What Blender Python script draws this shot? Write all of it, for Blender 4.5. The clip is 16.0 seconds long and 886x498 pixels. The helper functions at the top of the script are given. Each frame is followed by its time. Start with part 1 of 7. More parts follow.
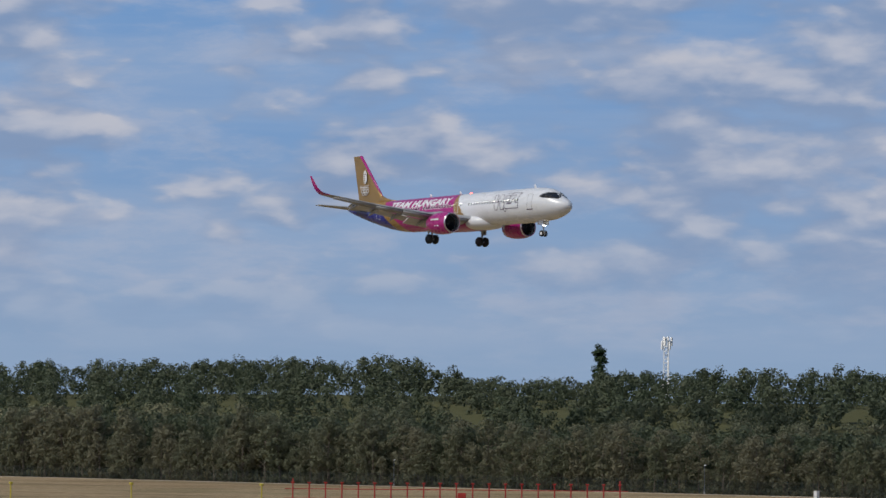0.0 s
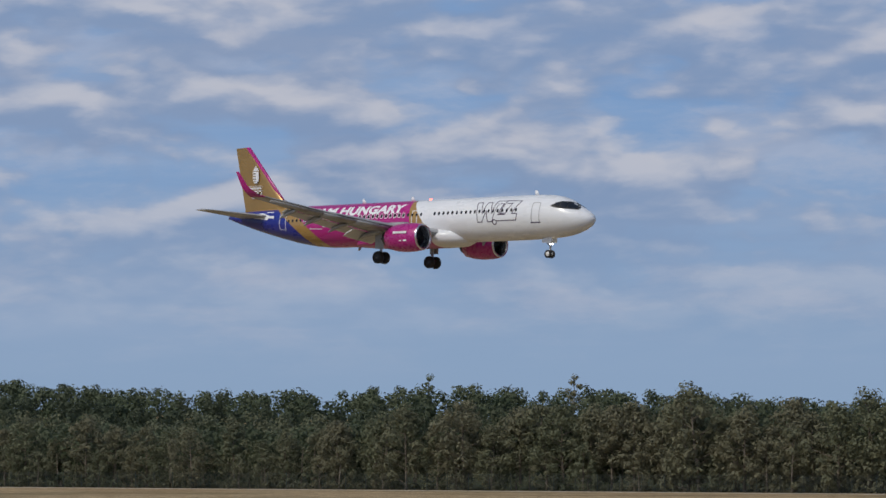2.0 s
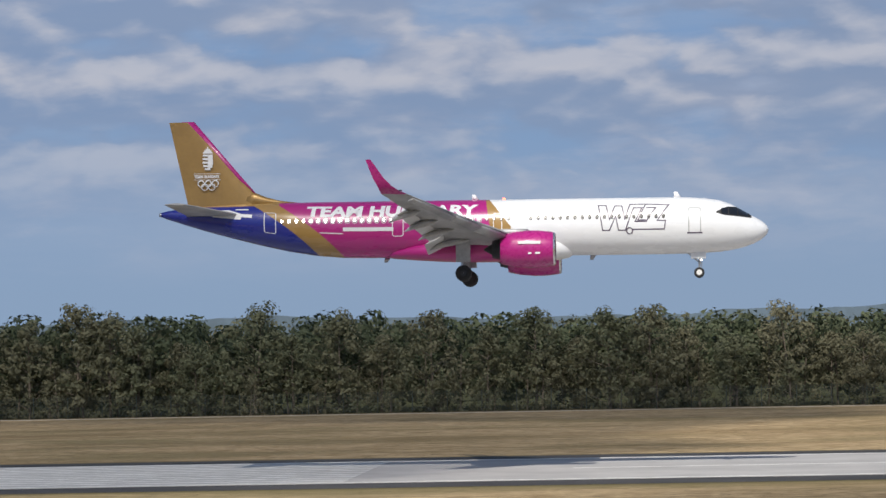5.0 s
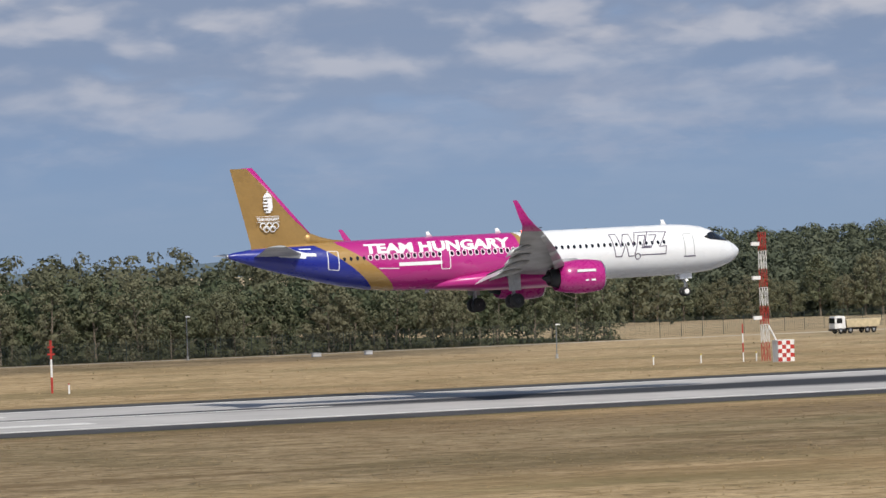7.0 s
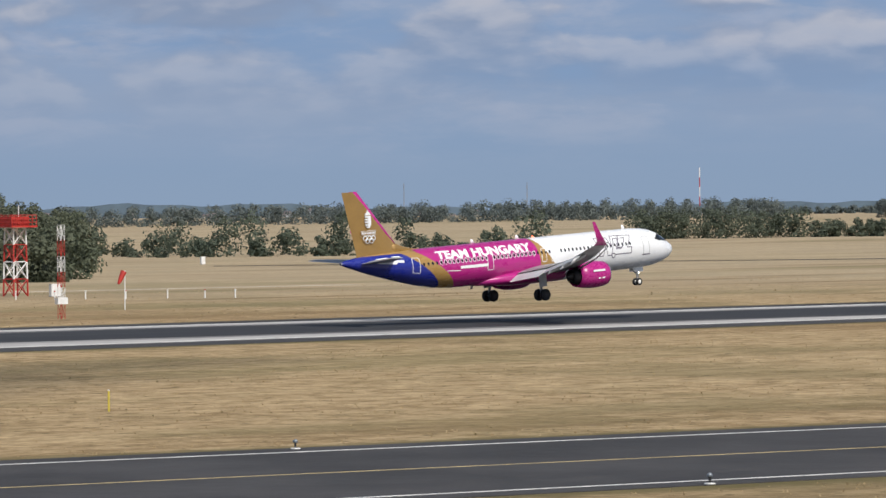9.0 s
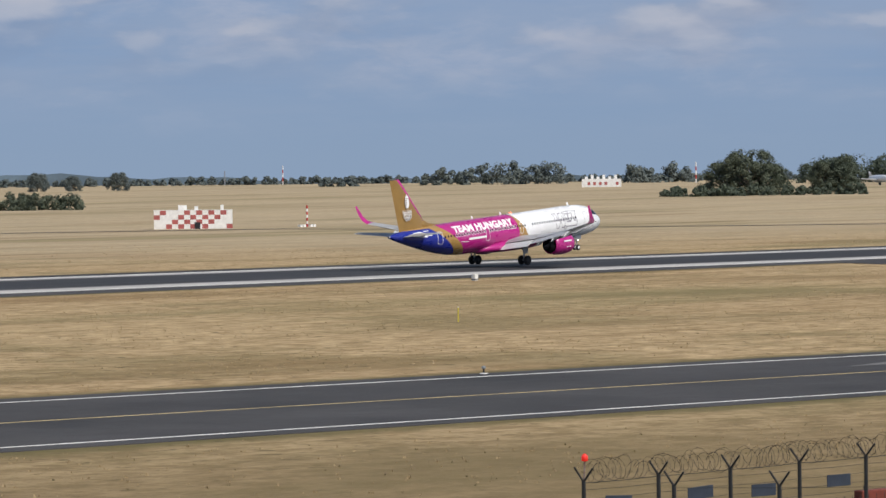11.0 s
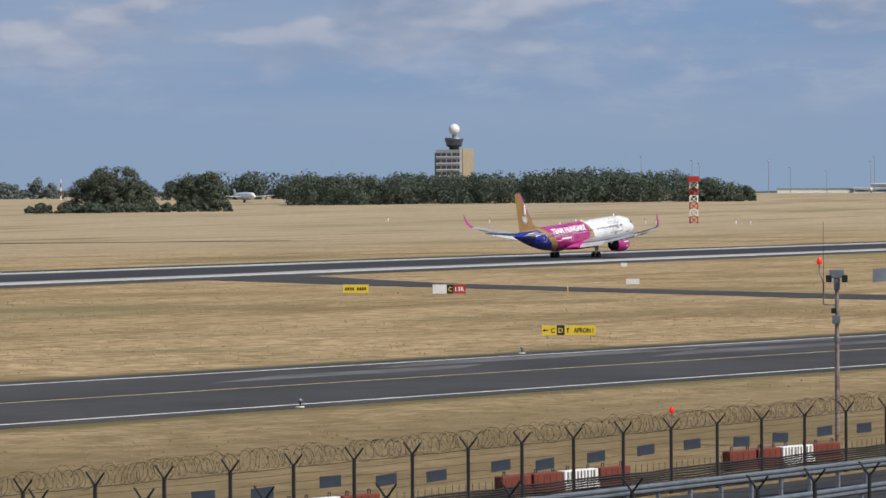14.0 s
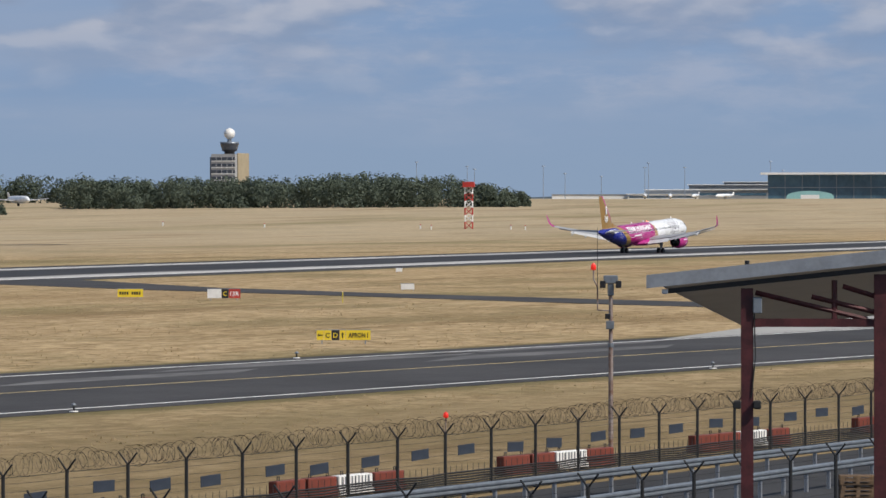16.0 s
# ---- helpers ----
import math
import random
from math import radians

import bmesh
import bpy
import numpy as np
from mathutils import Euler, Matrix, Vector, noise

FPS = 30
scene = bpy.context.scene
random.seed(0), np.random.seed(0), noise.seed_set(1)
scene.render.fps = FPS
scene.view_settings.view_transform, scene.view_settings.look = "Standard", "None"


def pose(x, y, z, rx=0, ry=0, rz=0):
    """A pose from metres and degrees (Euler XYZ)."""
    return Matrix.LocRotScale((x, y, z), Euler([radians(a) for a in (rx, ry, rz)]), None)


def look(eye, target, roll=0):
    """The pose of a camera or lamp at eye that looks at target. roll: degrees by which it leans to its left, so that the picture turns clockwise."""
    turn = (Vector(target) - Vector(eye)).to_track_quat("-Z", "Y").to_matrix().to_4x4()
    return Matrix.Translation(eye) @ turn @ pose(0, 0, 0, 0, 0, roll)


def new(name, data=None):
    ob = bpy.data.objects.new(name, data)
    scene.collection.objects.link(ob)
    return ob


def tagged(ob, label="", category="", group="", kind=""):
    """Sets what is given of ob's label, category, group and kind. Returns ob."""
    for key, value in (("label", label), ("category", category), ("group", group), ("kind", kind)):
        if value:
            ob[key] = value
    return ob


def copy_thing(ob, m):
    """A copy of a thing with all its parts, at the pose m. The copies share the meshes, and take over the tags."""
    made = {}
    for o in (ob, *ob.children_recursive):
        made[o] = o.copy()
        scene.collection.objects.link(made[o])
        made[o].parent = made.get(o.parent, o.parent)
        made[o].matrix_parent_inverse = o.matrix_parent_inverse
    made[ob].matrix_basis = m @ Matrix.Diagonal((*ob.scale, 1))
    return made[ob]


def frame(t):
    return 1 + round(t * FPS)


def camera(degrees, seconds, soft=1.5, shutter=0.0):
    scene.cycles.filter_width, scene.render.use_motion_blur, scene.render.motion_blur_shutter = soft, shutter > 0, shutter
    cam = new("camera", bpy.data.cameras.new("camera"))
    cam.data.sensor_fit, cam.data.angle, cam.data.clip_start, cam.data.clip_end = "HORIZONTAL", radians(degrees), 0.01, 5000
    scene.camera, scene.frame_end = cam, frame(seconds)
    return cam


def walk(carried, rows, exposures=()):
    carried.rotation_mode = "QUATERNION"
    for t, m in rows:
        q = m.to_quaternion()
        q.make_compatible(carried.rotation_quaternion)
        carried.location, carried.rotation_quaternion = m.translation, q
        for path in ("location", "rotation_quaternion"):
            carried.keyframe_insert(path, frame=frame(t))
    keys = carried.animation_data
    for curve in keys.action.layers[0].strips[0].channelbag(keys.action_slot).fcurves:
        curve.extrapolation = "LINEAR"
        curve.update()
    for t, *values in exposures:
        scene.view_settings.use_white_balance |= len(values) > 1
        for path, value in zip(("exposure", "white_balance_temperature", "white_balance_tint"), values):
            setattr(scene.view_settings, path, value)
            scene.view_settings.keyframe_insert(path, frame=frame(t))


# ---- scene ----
CAM_H = 10.74
RUNWAY_Y = 301.8
# seconds, azimuth to the right of the runway's normal, pitch, lean
PATH = [
    (0.00, -53.288, 2.565, -0.479),
    (0.50, -50.084, 2.494, -0.496),
    (1.00, -46.683, 2.429, -0.329),
    (1.50, -43.052, 2.408, -0.024),
    (2.00, -38.824, 2.381, 0.339),
    (2.50, -34.275, 2.287, 0.557),
    (3.00, -29.092, 2.060, 0.984),
    (3.50, -23.519, 1.756, 0.902),
    (4.00, -17.251, 1.440, 0.949),
    (4.20, -14.449, 1.315, 0.925),
    (5.25, 0.000, 0.980, 1.200),
    (6.30, 14.450, 0.665, 1.507),
    (6.50, 17.029, 0.544, 1.690),
    (7.00, 23.301, 0.227, 2.050),
    (7.50, 28.682, 0.129, 1.347),
    (8.00, 33.403, -0.062, 0.937),
    (8.20, 35.265, -0.175, 0.694),
    (9.25, 43.750, -0.560, 0.550),
    (10.30, 50.209, -0.879, 0.403),
    (10.50, 51.262, -0.889, 0.285),
    (11.00, 53.502, -0.928, 0.534),
    (11.50, 55.442, -1.017, 0.582),
    (12.00, 57.012, -1.109, 0.610),
    (12.50, 58.571, -1.135, 0.648),
    (13.00, 60.075, -1.060, 0.511),
    (13.50, 61.239, -0.899, 0.497),
    (14.00, 62.257, -0.759, 0.333),
    (14.50, 63.141, -0.687, 0.270),
    (15.00, 63.957, -0.671, 0.116),
    (15.50, 64.705, -0.682, 0.166),
    (16.00, 65.363, -0.703, 0.083),
]
cam = camera(12.190, 16.0, 1.5, 0.0)
walk(cam, [(t, pose(0, 0, CAM_H, 90 + p, 0, -a) @ pose(0, 0, 0, 0, 0, -r)) for t, a, p, r in PATH])

# the airliner: seconds, metres along the runway, wheel height, nose-up pitch, bank
FLIGHT = [
    (0.00, -401.84, 33.87, 0.84, -0.60),
    (0.50, -362.99, 31.96, 0.28, -0.90),
    (1.00, -324.50, 29.87, 0.09, -1.20),
    (1.50, -285.82, 27.62, 0.38, -1.60),
    (2.00, -247.22, 25.52, 0.08, -2.00),
    (2.50, -208.44, 23.39, 0.11, -2.20),
    (3.00, -169.78, 21.31, -0.20, -2.30),
    (3.50, -131.29, 19.22, -0.51, -2.40),
    (4.00, -92.68, 17.22, -1.11, -2.40),
    (4.20, -77.37, 16.47, -1.09, -2.30),
    (5.25, 2.60, 12.85, 0.00, -2.30),
    (6.30, 81.81, 9.37, 1.17, -2.30),
    (6.50, 96.84, 8.71, 1.18, -2.30),
    (7.00, 134.36, 7.19, 0.97, -2.30),
    (7.50, 171.60, 5.74, 1.69, -2.30),
    (8.00, 208.40, 4.30, 2.43, -2.00),
    (8.20, 223.12, 3.85, 2.74, -1.90),
    (9.25, 298.50, 1.90, 3.70, -1.00),
    (10.30, 371.45, 0.88, 4.28, 0.00),
    (10.50, 385.40, 0.69, 4.04, 0.00),
    (11.00, 419.76, 0.53, 4.14, 0.00),
    (12.00, 487.78, 0.27, 4.46, 0.00),
    (12.50, 521.30, 0.18, 3.97, 0.00),
    (13.00, 554.81, 0.10, 3.02, 0.00),
    (13.50, 588.03, 0.19, 3.05, 0.00),
    (14.00, 621.12, 0.00, 3.47, 0.00),
    (14.50, 653.68, 0.00, 2.33, 0.00),
    (15.00, 686.93, 0.00, 2.73, 0.00),
    (15.50, 719.62, 0.00, 2.71, 0.00),
    (16.00, 751.39, 0.00, 2.62, 0.00),
]

# ---- sky, sun ----
SUN_EL, SUN_AZ = radians(47.0), radians(188.0)  # azimuth clockwise from the runway's normal
to_sun = Vector((math.sin(SUN_AZ) * math.cos(SUN_EL), math.cos(SUN_AZ) * math.cos(SUN_EL), math.sin(SUN_EL)))
sun = new("sun", bpy.data.lights.new("sun", "SUN"))
sun.data.energy, sun.data.angle, sun.data.color = 4.0, radians(0.53), (1.0, 0.95, 0.87)
sun.matrix_world = look(Vector((0, 0, 50)) + to_sun * 50, (0, 0, 50))


class Nodes:
    """Short calls for building a node tree."""

    def __init__(self, tree):
        self.tree = tree
        tree.nodes.clear()

    def add(self, kind, props=(), **sockets):
        n = self.tree.nodes.new(kind)
        for key, value in dict(props).items():
            setattr(n, key, value)
        for key, value in sockets.items():
            key = key.replace("_", " ")
            sock = n.inputs[int(key[1:])] if key[0] == "i" and key[1:].isdigit() else n.inputs[key]
            if hasattr(value, "is_output"):
                self.tree.links.new(value, sock)
            else:
                sock.default_value = value
        return n

    def math(self, op, a, b=0.0, clamp=False):
        return self.add("ShaderNodeMath", {"operation": op, "use_clamp": clamp}, i0=a, i1=b).outputs[0]

    def mix(self, fac, a, b):
        n = self.add("ShaderNodeMix", {"data_type": "RGBA"}, i0=fac)
        for sock, value in ((n.inputs[6], a), (n.inputs[7], b)):
            if hasattr(value, "is_output"):
                self.tree.links.new(value, sock)
            else:
                sock.default_value = (*value, 1) if len(value) == 3 else value
        return n.outputs[2]

    def ramp(self, value, lo, hi, a=0.0, b=1.0, smooth=True):
        n = self.add("ShaderNodeMapRange", {"interpolation_type": "SMOOTHSTEP" if smooth else "LINEAR"}, i0=value, i1=lo, i2=hi, i3=a, i4=b)
        return n.outputs[0]

    def noise(self, vector, scale, detail=4.0, rough=0.55, distortion=0.0):
        return self.add("ShaderNodeTexNoise", Vector=vector, Scale=scale, Detail=detail, Roughness=rough, Distortion=distortion).outputs[0]

    def xyz(self, x, y, z=0.0):
        return self.add("ShaderNodeCombineXYZ", i0=x, i1=y, i2=z).outputs[0]


def make_world():
    world = bpy.data.worlds.new("sky")
    scene.world = world
    world.use_nodes = True
    n = Nodes(world.node_tree)
    sky = n.add("ShaderNodeTexSky", {"sky_type": "NISHITA", "sun_disc": False, "sun_elevation": SUN_EL, "sun_rotation": SUN_AZ, "altitude": 150.0, "air_density": 1.2, "dust_density": 1.6, "ozone_density": 2.0})
    tc = n.add("ShaderNodeTexCoord").outputs["Generated"]
    sep = n.add("ShaderNodeSeparateXYZ", Vector=tc)
    az = n.math("ARCTAN2", sep.outputs[0], sep.outputs[1])
    el = n.math("ARCSINE", sep.outputs[2])
    # clear air: pale and greyish low down, bluer above
    low = n.mix(n.ramp(el, 0.0, 0.045), (0.255, 0.345, 0.485), (0.215, 0.325, 0.515))
    low = n.mix(n.ramp(el, 0.045, 0.12), low, (0.150, 0.285, 0.545))
    west = n.ramp(az, 0.35, -0.35)
    # far cumulus in long flat banks: grey bases, lit heads on the sun's side
    u = n.math("MULTIPLY", az, 12.0)
    v = n.math("MULTIPLY", el, 30.0)
    wob = n.noise(n.xyz(u, v, 2.0), 2.6, 5.0, 0.6)
    uw = n.math("ADD", u, n.math("MULTIPLY", wob, 0.16))
    vw = n.math("ADD", v, n.math("MULTIPLY", wob, 0.16))
    bank = n.noise(n.xyz(n.math("MULTIPLY", az, 3.2), n.math("MULTIPLY", el, 26.0), 7.0), 1.0, 3.0, 0.5)

    def thick(du, dv):
        at = n.xyz(n.math("ADD", uw, du), n.math("ADD", vw, dv), 4.1)
        puff = n.add("ShaderNodeTexVoronoi", {"feature": "SMOOTH_F1"}, Vector=at, Scale=4.2, Smoothness=0.6, Randomness=1.0).outputs["Distance"]
        small = n.add("ShaderNodeTexVoronoi", {"feature": "SMOOTH_F1"}, Vector=at, Scale=11.0, Smoothness=0.8, Randomness=1.0).outputs["Distance"]
        round_ = n.math("ADD", n.math("MULTIPLY", puff, -0.20), n.math("MULTIPLY", small, -0.09))
        return n.math("ADD", n.noise(at, 1.9, 5.0, 0.5), n.math("ADD", round_, 0.14))

    here, above = thick(0.0, 0.0), thick(0.03, 0.15)
    cover = n.math("MULTIPLY", n.ramp(az, -0.95, -0.70), n.ramp(az, 0.95, 0.45))
    dens = n.math("ADD", n.math("ADD", n.math("MULTIPLY", here, 0.66), n.math("MULTIPLY", bank, 0.34)), n.math("MULTIPLY", cover, 0.075))
    high = n.ramp(el, 0.012, 0.062)
    body = n.math("MULTIPLY", n.ramp(dens, 0.44, 0.56), high)
    tone = n.ramp(n.math("SUBTRACT", here, above), -0.10, 0.20)
    tone = n.math("MULTIPLY", n.math("POWER", tone, 1.2), n.ramp(dens, 0.44, 0.53, 0.50, 0.84))
    cloud = n.mix(tone, n.mix(west, (0.235, 0.290, 0.410), (0.220, 0.295, 0.450)), (0.61, 0.59, 0.615))
    # thin veils: long level streaks at two sizes
    streak = n.noise(n.xyz(n.math("MULTIPLY", az, 4.0), n.math("MULTIPLY", el, 40.0), 3.0), 1.4, 6.0, 0.6)
    wisp = n.noise(n.xyz(n.math("MULTIPLY", uw, 1.1), n.math("MULTIPLY", vw, 1.5), 9.0), 1.6, 7.0, 0.62)
    veil = n.math("MULTIPLY", n.ramp(streak, 0.34, 0.66), 0.5)
    veil = n.math("MULTIPLY", veil, n.ramp(el, 0.004, 0.03))
    wisps = n.math("MULTIPLY", n.math("MULTIPLY", n.ramp(wisp, 0.47, 0.70), 0.5), n.ramp(el, 0.006, 0.035))
    low = n.mix(n.math("MULTIPLY", west, 0.7), low, n.mix(n.ramp(el, 0.02, 0.09), (0.250, 0.360, 0.530), (0.165, 0.315, 0.570)))
    low = n.mix(veil, low, n.mix(west, (0.325, 0.385, 0.505), (0.31, 0.40, 0.56)))
    low = n.mix(wisps, low, (0.435, 0.465, 0.565))
    low = n.mix(n.math("MULTIPLY", body, 0.74), low, cloud)
    back_low = n.add("ShaderNodeBackground", Color=low, Strength=1.0)
    back_high = n.add("ShaderNodeBackground", Color=sky.outputs[0], Strength=0.085)
    m = n.add("ShaderNodeMixShader", i0=n.ramp(el, 0.13, 0.32), i1=back_low.outputs[0], i2=back_high.outputs[0])
    n.add("ShaderNodeOutputWorld", Surface=m.outputs[0])


make_world()

# ---- materials ----


def surface(name, colour, rough=0.6, metal=0.0, vary=0.15, scale=2.0, bump=0.0, bump_scale=20.0, coat=0.0, second=None, emit=0.0, by_object=0.0):
    """Paint, metal, wood...: a base colour with stains at two scales and a fine relief."""
    m = bpy.data.materials.new(name)
    m.use_nodes = True
    n = Nodes(m.node_tree)
    co = n.add("ShaderNodeTexCoord").outputs["Object"]
    big = n.noise(co, scale, 5.0)
    fine = n.noise(co, scale * 9.0, 4.0)
    f = n.math("ADD", n.math("MULTIPLY", big, 0.65), n.math("MULTIPLY", fine, 0.35))
    dark = second or tuple(c * (1 - vary * 1.6) for c in colour)
    light = tuple(min(1, c * (1 + vary * 0.5)) for c in colour)
    col = n.mix(n.ramp(f, 0.33, 0.66), dark, light)
    if by_object:
        rnd = n.add("ShaderNodeObjectInfo").outputs["Random"]
        col = n.mix(n.math("MULTIPLY", rnd, by_object), col, tuple(c * 0.35 for c in colour))
    p = n.add("ShaderNodeBsdfPrincipled", Base_Color=col, Roughness=n.ramp(fine, 0.3, 0.7, max(0.02, rough - 0.08), min(1, rough + 0.08)), Metallic=metal)
    p.inputs["Coat Weight"].default_value = coat
    if emit:
        p.inputs["Emission Color"].default_value = (*colour, 1)
        p.inputs["Emission Strength"].default_value = emit
    if bump:
        b = n.add("ShaderNodeBump", Height=n.noise(co, bump_scale, 4.0), Strength=bump, Distance=0.02)
        n.tree.links.new(b.outputs[0], p.inputs["Normal"])
    n.add("ShaderNodeOutputMaterial", Surface=p.outputs[0])
    return m


PINK, BLUE, GOLD = (0.42, 0.017, 0.195), (0.012, 0.022, 0.24), (0.36, 0.215, 0.065)
M_WHITE = surface("white_gloss_paint", (0.80, 0.81, 0.82), 0.28, 0, 0.04, 0.3, coat=0.4)
M_PINK = surface("magenta_gloss_paint", PINK, 0.3, 0, 0.06, 0.4, coat=0.4)
M_GOLD = surface("gold_metallic_paint", GOLD, 0.38, 0.35, 0.08, 0.5, coat=0.3)
M_LETTER = surface("white_lettering", (0.82, 0.82, 0.83), 0.4, 0, 0.03, 1.0)
M_OUTLINE = surface("dark_violet_outline", (0.07, 0.045, 0.09), 0.4, 0, 0.05, 1.0)
M_WINGGREY = surface("wing_grey_paint", (0.42, 0.425, 0.435), 0.42, 0.15, 0.12, 0.8, second=(0.29, 0.29, 0.295))
# wing grey raised for the flaps: their sunlit brightness is in the colour
M_FLAP_LIT = surface("pale_flap_paint", (0.60, 0.605, 0.61), 0.4, 0.05, 0.08, 0.8)
M_SILVER = surface("bare_aluminium", (0.72, 0.73, 0.75), 0.25, 0.9, 0.06, 2.0)
M_STEEL = surface("gear_steel", (0.38, 0.39, 0.41), 0.4, 0.6, 0.12, 4.0)
M_RUBBER = surface("black_rubber", (0.022, 0.022, 0.023), 0.75, 0, 0.2, 6.0)
M_DARK = surface("dark_metal", (0.03, 0.03, 0.033), 0.45, 0.4, 0.2, 3.0)
M_GLASSDARK = surface("dark_cabin_glass", (0.012, 0.014, 0.018), 0.08, 0, 0.1, 3.0, coat=0.5)
M_LAMP = surface("landing_lamp_glow", (1.0, 0.97, 0.9), 0.3, 0, 0, 1, emit=6.0)
M_BEACON = surface("red_beacon_glow", (1.0, 0.12, 0.06), 0.3, 0, 0, 1, emit=6.0)


def livery():
    """Fuselage paint: white nose, gold and magenta middle, gold band, blue tail, divided along slanting lines."""
    m = bpy.data.materials.new("fuselage_livery")
    m.use_nodes = True
    n = Nodes(m.node_tree)
    co = n.add("ShaderNodeTexCoord").outputs["Object"]
    sep = n.add("ShaderNodeSeparateXYZ", Vector=co)
    s = n.math("SUBTRACT", 21.97, sep.outputs[0])
    h = n.math("SUBTRACT", sep.outputs[2], 3.75)
    line = lambda at, slope: n.math("GREATER_THAN", s, n.math("ADD", at, n.math("MULTIPLY", h, slope)))
    curve = n.math("MULTIPLY", n.math("MULTIPLY", h, h), 0.10)
    bent = lambda at, slope: n.math("GREATER_THAN", s, n.math("ADD", n.math("ADD", at, curve), n.math("MULTIPLY", h, slope)))
    dirt = n.noise(n.xyz(n.math("MULTIPLY", sep.outputs[0], 0.3), sep.outputs[1], sep.outputs[2]), 1.2, 5.0)
    col = n.mix(line(18.6, 0.78), (0.80, 0.81, 0.82), GOLD)
    col = n.mix(line(20.15, 0.16), col, PINK)
    col = n.mix(bent(32.9, 1.25), col, GOLD)
    col = n.mix(bent(34.7, 1.28), col, BLUE)
    crown = n.math("MULTIPLY", n.math("GREATER_THAN", sep.outputs[2], 5.62), n.math("MULTIPLY", n.math("GREATER_THAN", s, 35.6), n.math("LESS_THAN", s, 42.4)))
    col = n.mix(crown, col, GOLD)
    col = n.mix(n.ramp(dirt, 0.5, 0.85, 0.0, 0.12), col, (0.2, 0.19, 0.18))
    p = n.add("ShaderNodeBsdfPrincipled", Base_Color=col, Roughness=n.ramp(dirt, 0.3, 0.7, 0.22, 0.36))
    p.inputs["Coat Weight"].default_value = 0.35
    n.add("ShaderNodeOutputMaterial", Surface=p.outputs[0])
    return m


M_LIVERY = livery()


def grass():
    """Dry August grass: straw, with greener and browner drifts along the mowing direction."""
    m = bpy.data.materials.new("dry_grass")
    m.use_nodes = True
    n = Nodes(m.node_tree)
    co = n.add("ShaderNodeTexCoord").outputs["Object"]
    sep = n.add("ShaderNodeSeparateXYZ", Vector=co)
    long = n.xyz(n.math("MULTIPLY", sep.outputs[0], 0.8), sep.outputs[1])
    drift = n.noise(long, 0.035, 5.0, 0.6)
    patch = n.noise(co, 0.012, 5.0, 0.55)
    tuft = n.noise(long, 0.42, 8.0, 0.78)
    fine = n.noise(co, 1.1, 8.0, 0.8)
    speck = n.noise(co, 0.55, 5.0, 0.7)
    col = n.mix(n.ramp(tuft, 0.38, 0.62), (0.285, 0.200, 0.105), (0.545, 0.405, 0.235))
    col = n.mix(n.ramp(drift, 0.46, 0.64, 0.0, 0.6), col, (0.175, 0.142, 0.068))
    col = n.mix(n.ramp(patch, 0.5, 0.66, 0.0, 0.55), col, (0.27, 0.178, 0.090))
    col = n.mix(n.ramp(fine, 0.48, 0.64, 0.0, 0.62), col, (0.122, 0.094, 0.046))
    col = n.mix(n.ramp(speck, 0.59, 0.68, 0.0, 0.85), col, (0.075, 0.068, 0.038))
    gx, gy = sep.outputs[0], sep.outputs[1]
    band = n.noise(n.xyz(n.math("MULTIPLY", gx, 0.007), n.math("MULTIPLY", gy, 0.075)), 1.0, 6.0, 0.62)
    sweep = n.noise(n.xyz(n.math("MULTIPLY", gx, 0.0035), n.math("MULTIPLY", gy, 0.016), 5.0), 1.0, 5.0, 0.6)
    # distance haze over the far field, painted as paler and greyer grass
    far_haze = n.math("MULTIPLY", n.ramp(n.math("ADD", gy, n.math("MULTIPLY", tuft, 40.0)), 345.0, 520.0), n.ramp(gx, 120.0, 420.0))
    col = n.mix(n.math("MULTIPLY", far_haze, 0.55), col, n.mix(drift, (0.35, 0.29, 0.20), (0.51, 0.43, 0.31)))
    col = n.mix(n.ramp(band, 0.52, 0.68, 0.0, 0.62), col, (0.185, 0.122, 0.058))
    col = n.mix(n.ramp(band, 0.46, 0.30, 0.0, 0.40), col, (0.50, 0.385, 0.225))
    col = n.mix(n.ramp(sweep, 0.52, 0.66, 0.0, 0.55), col, (0.190, 0.165, 0.078))
    near = n.ramp(n.math("ADD", gy, n.math("ADD", n.math("MULTIPLY", gx, 0.174), n.math("MULTIPLY", tuft, 8.0))), 145.0, 118.0)
    col = n.mix(n.math("MULTIPLY", near, 0.68), col, n.mix(tuft, (0.125, 0.092, 0.046), (0.255, 0.188, 0.10)))
    # ragged darker growth along the edges of the paving
    across = n.math("ADD", gy, n.math("MULTIPLY", gx, 0.174))
    ragged = n.math("MULTIPLY", n.math("SUBTRACT", speck, 0.5), 5.0)
    for edge, line in ((168.6, across), (134.9, across), (272.1, gy), (331.5, gy)):
        off = n.math("ADD", n.math("ABSOLUTE", n.math("SUBTRACT", line, edge)), ragged)
        col = n.mix(n.ramp(off, 3.6, 0.6, 0.0, 0.8), col, n.mix(fine, (0.085, 0.072, 0.035), (0.16, 0.14, 0.06)))
    # shade under the woods painted in: near-black ground keeps gaps between trees dark
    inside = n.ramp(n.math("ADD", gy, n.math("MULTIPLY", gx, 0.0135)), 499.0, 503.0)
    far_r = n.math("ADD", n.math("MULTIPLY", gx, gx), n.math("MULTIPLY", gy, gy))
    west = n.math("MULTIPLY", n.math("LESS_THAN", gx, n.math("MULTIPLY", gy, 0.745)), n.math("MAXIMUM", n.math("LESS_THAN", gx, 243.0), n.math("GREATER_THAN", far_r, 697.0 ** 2)))
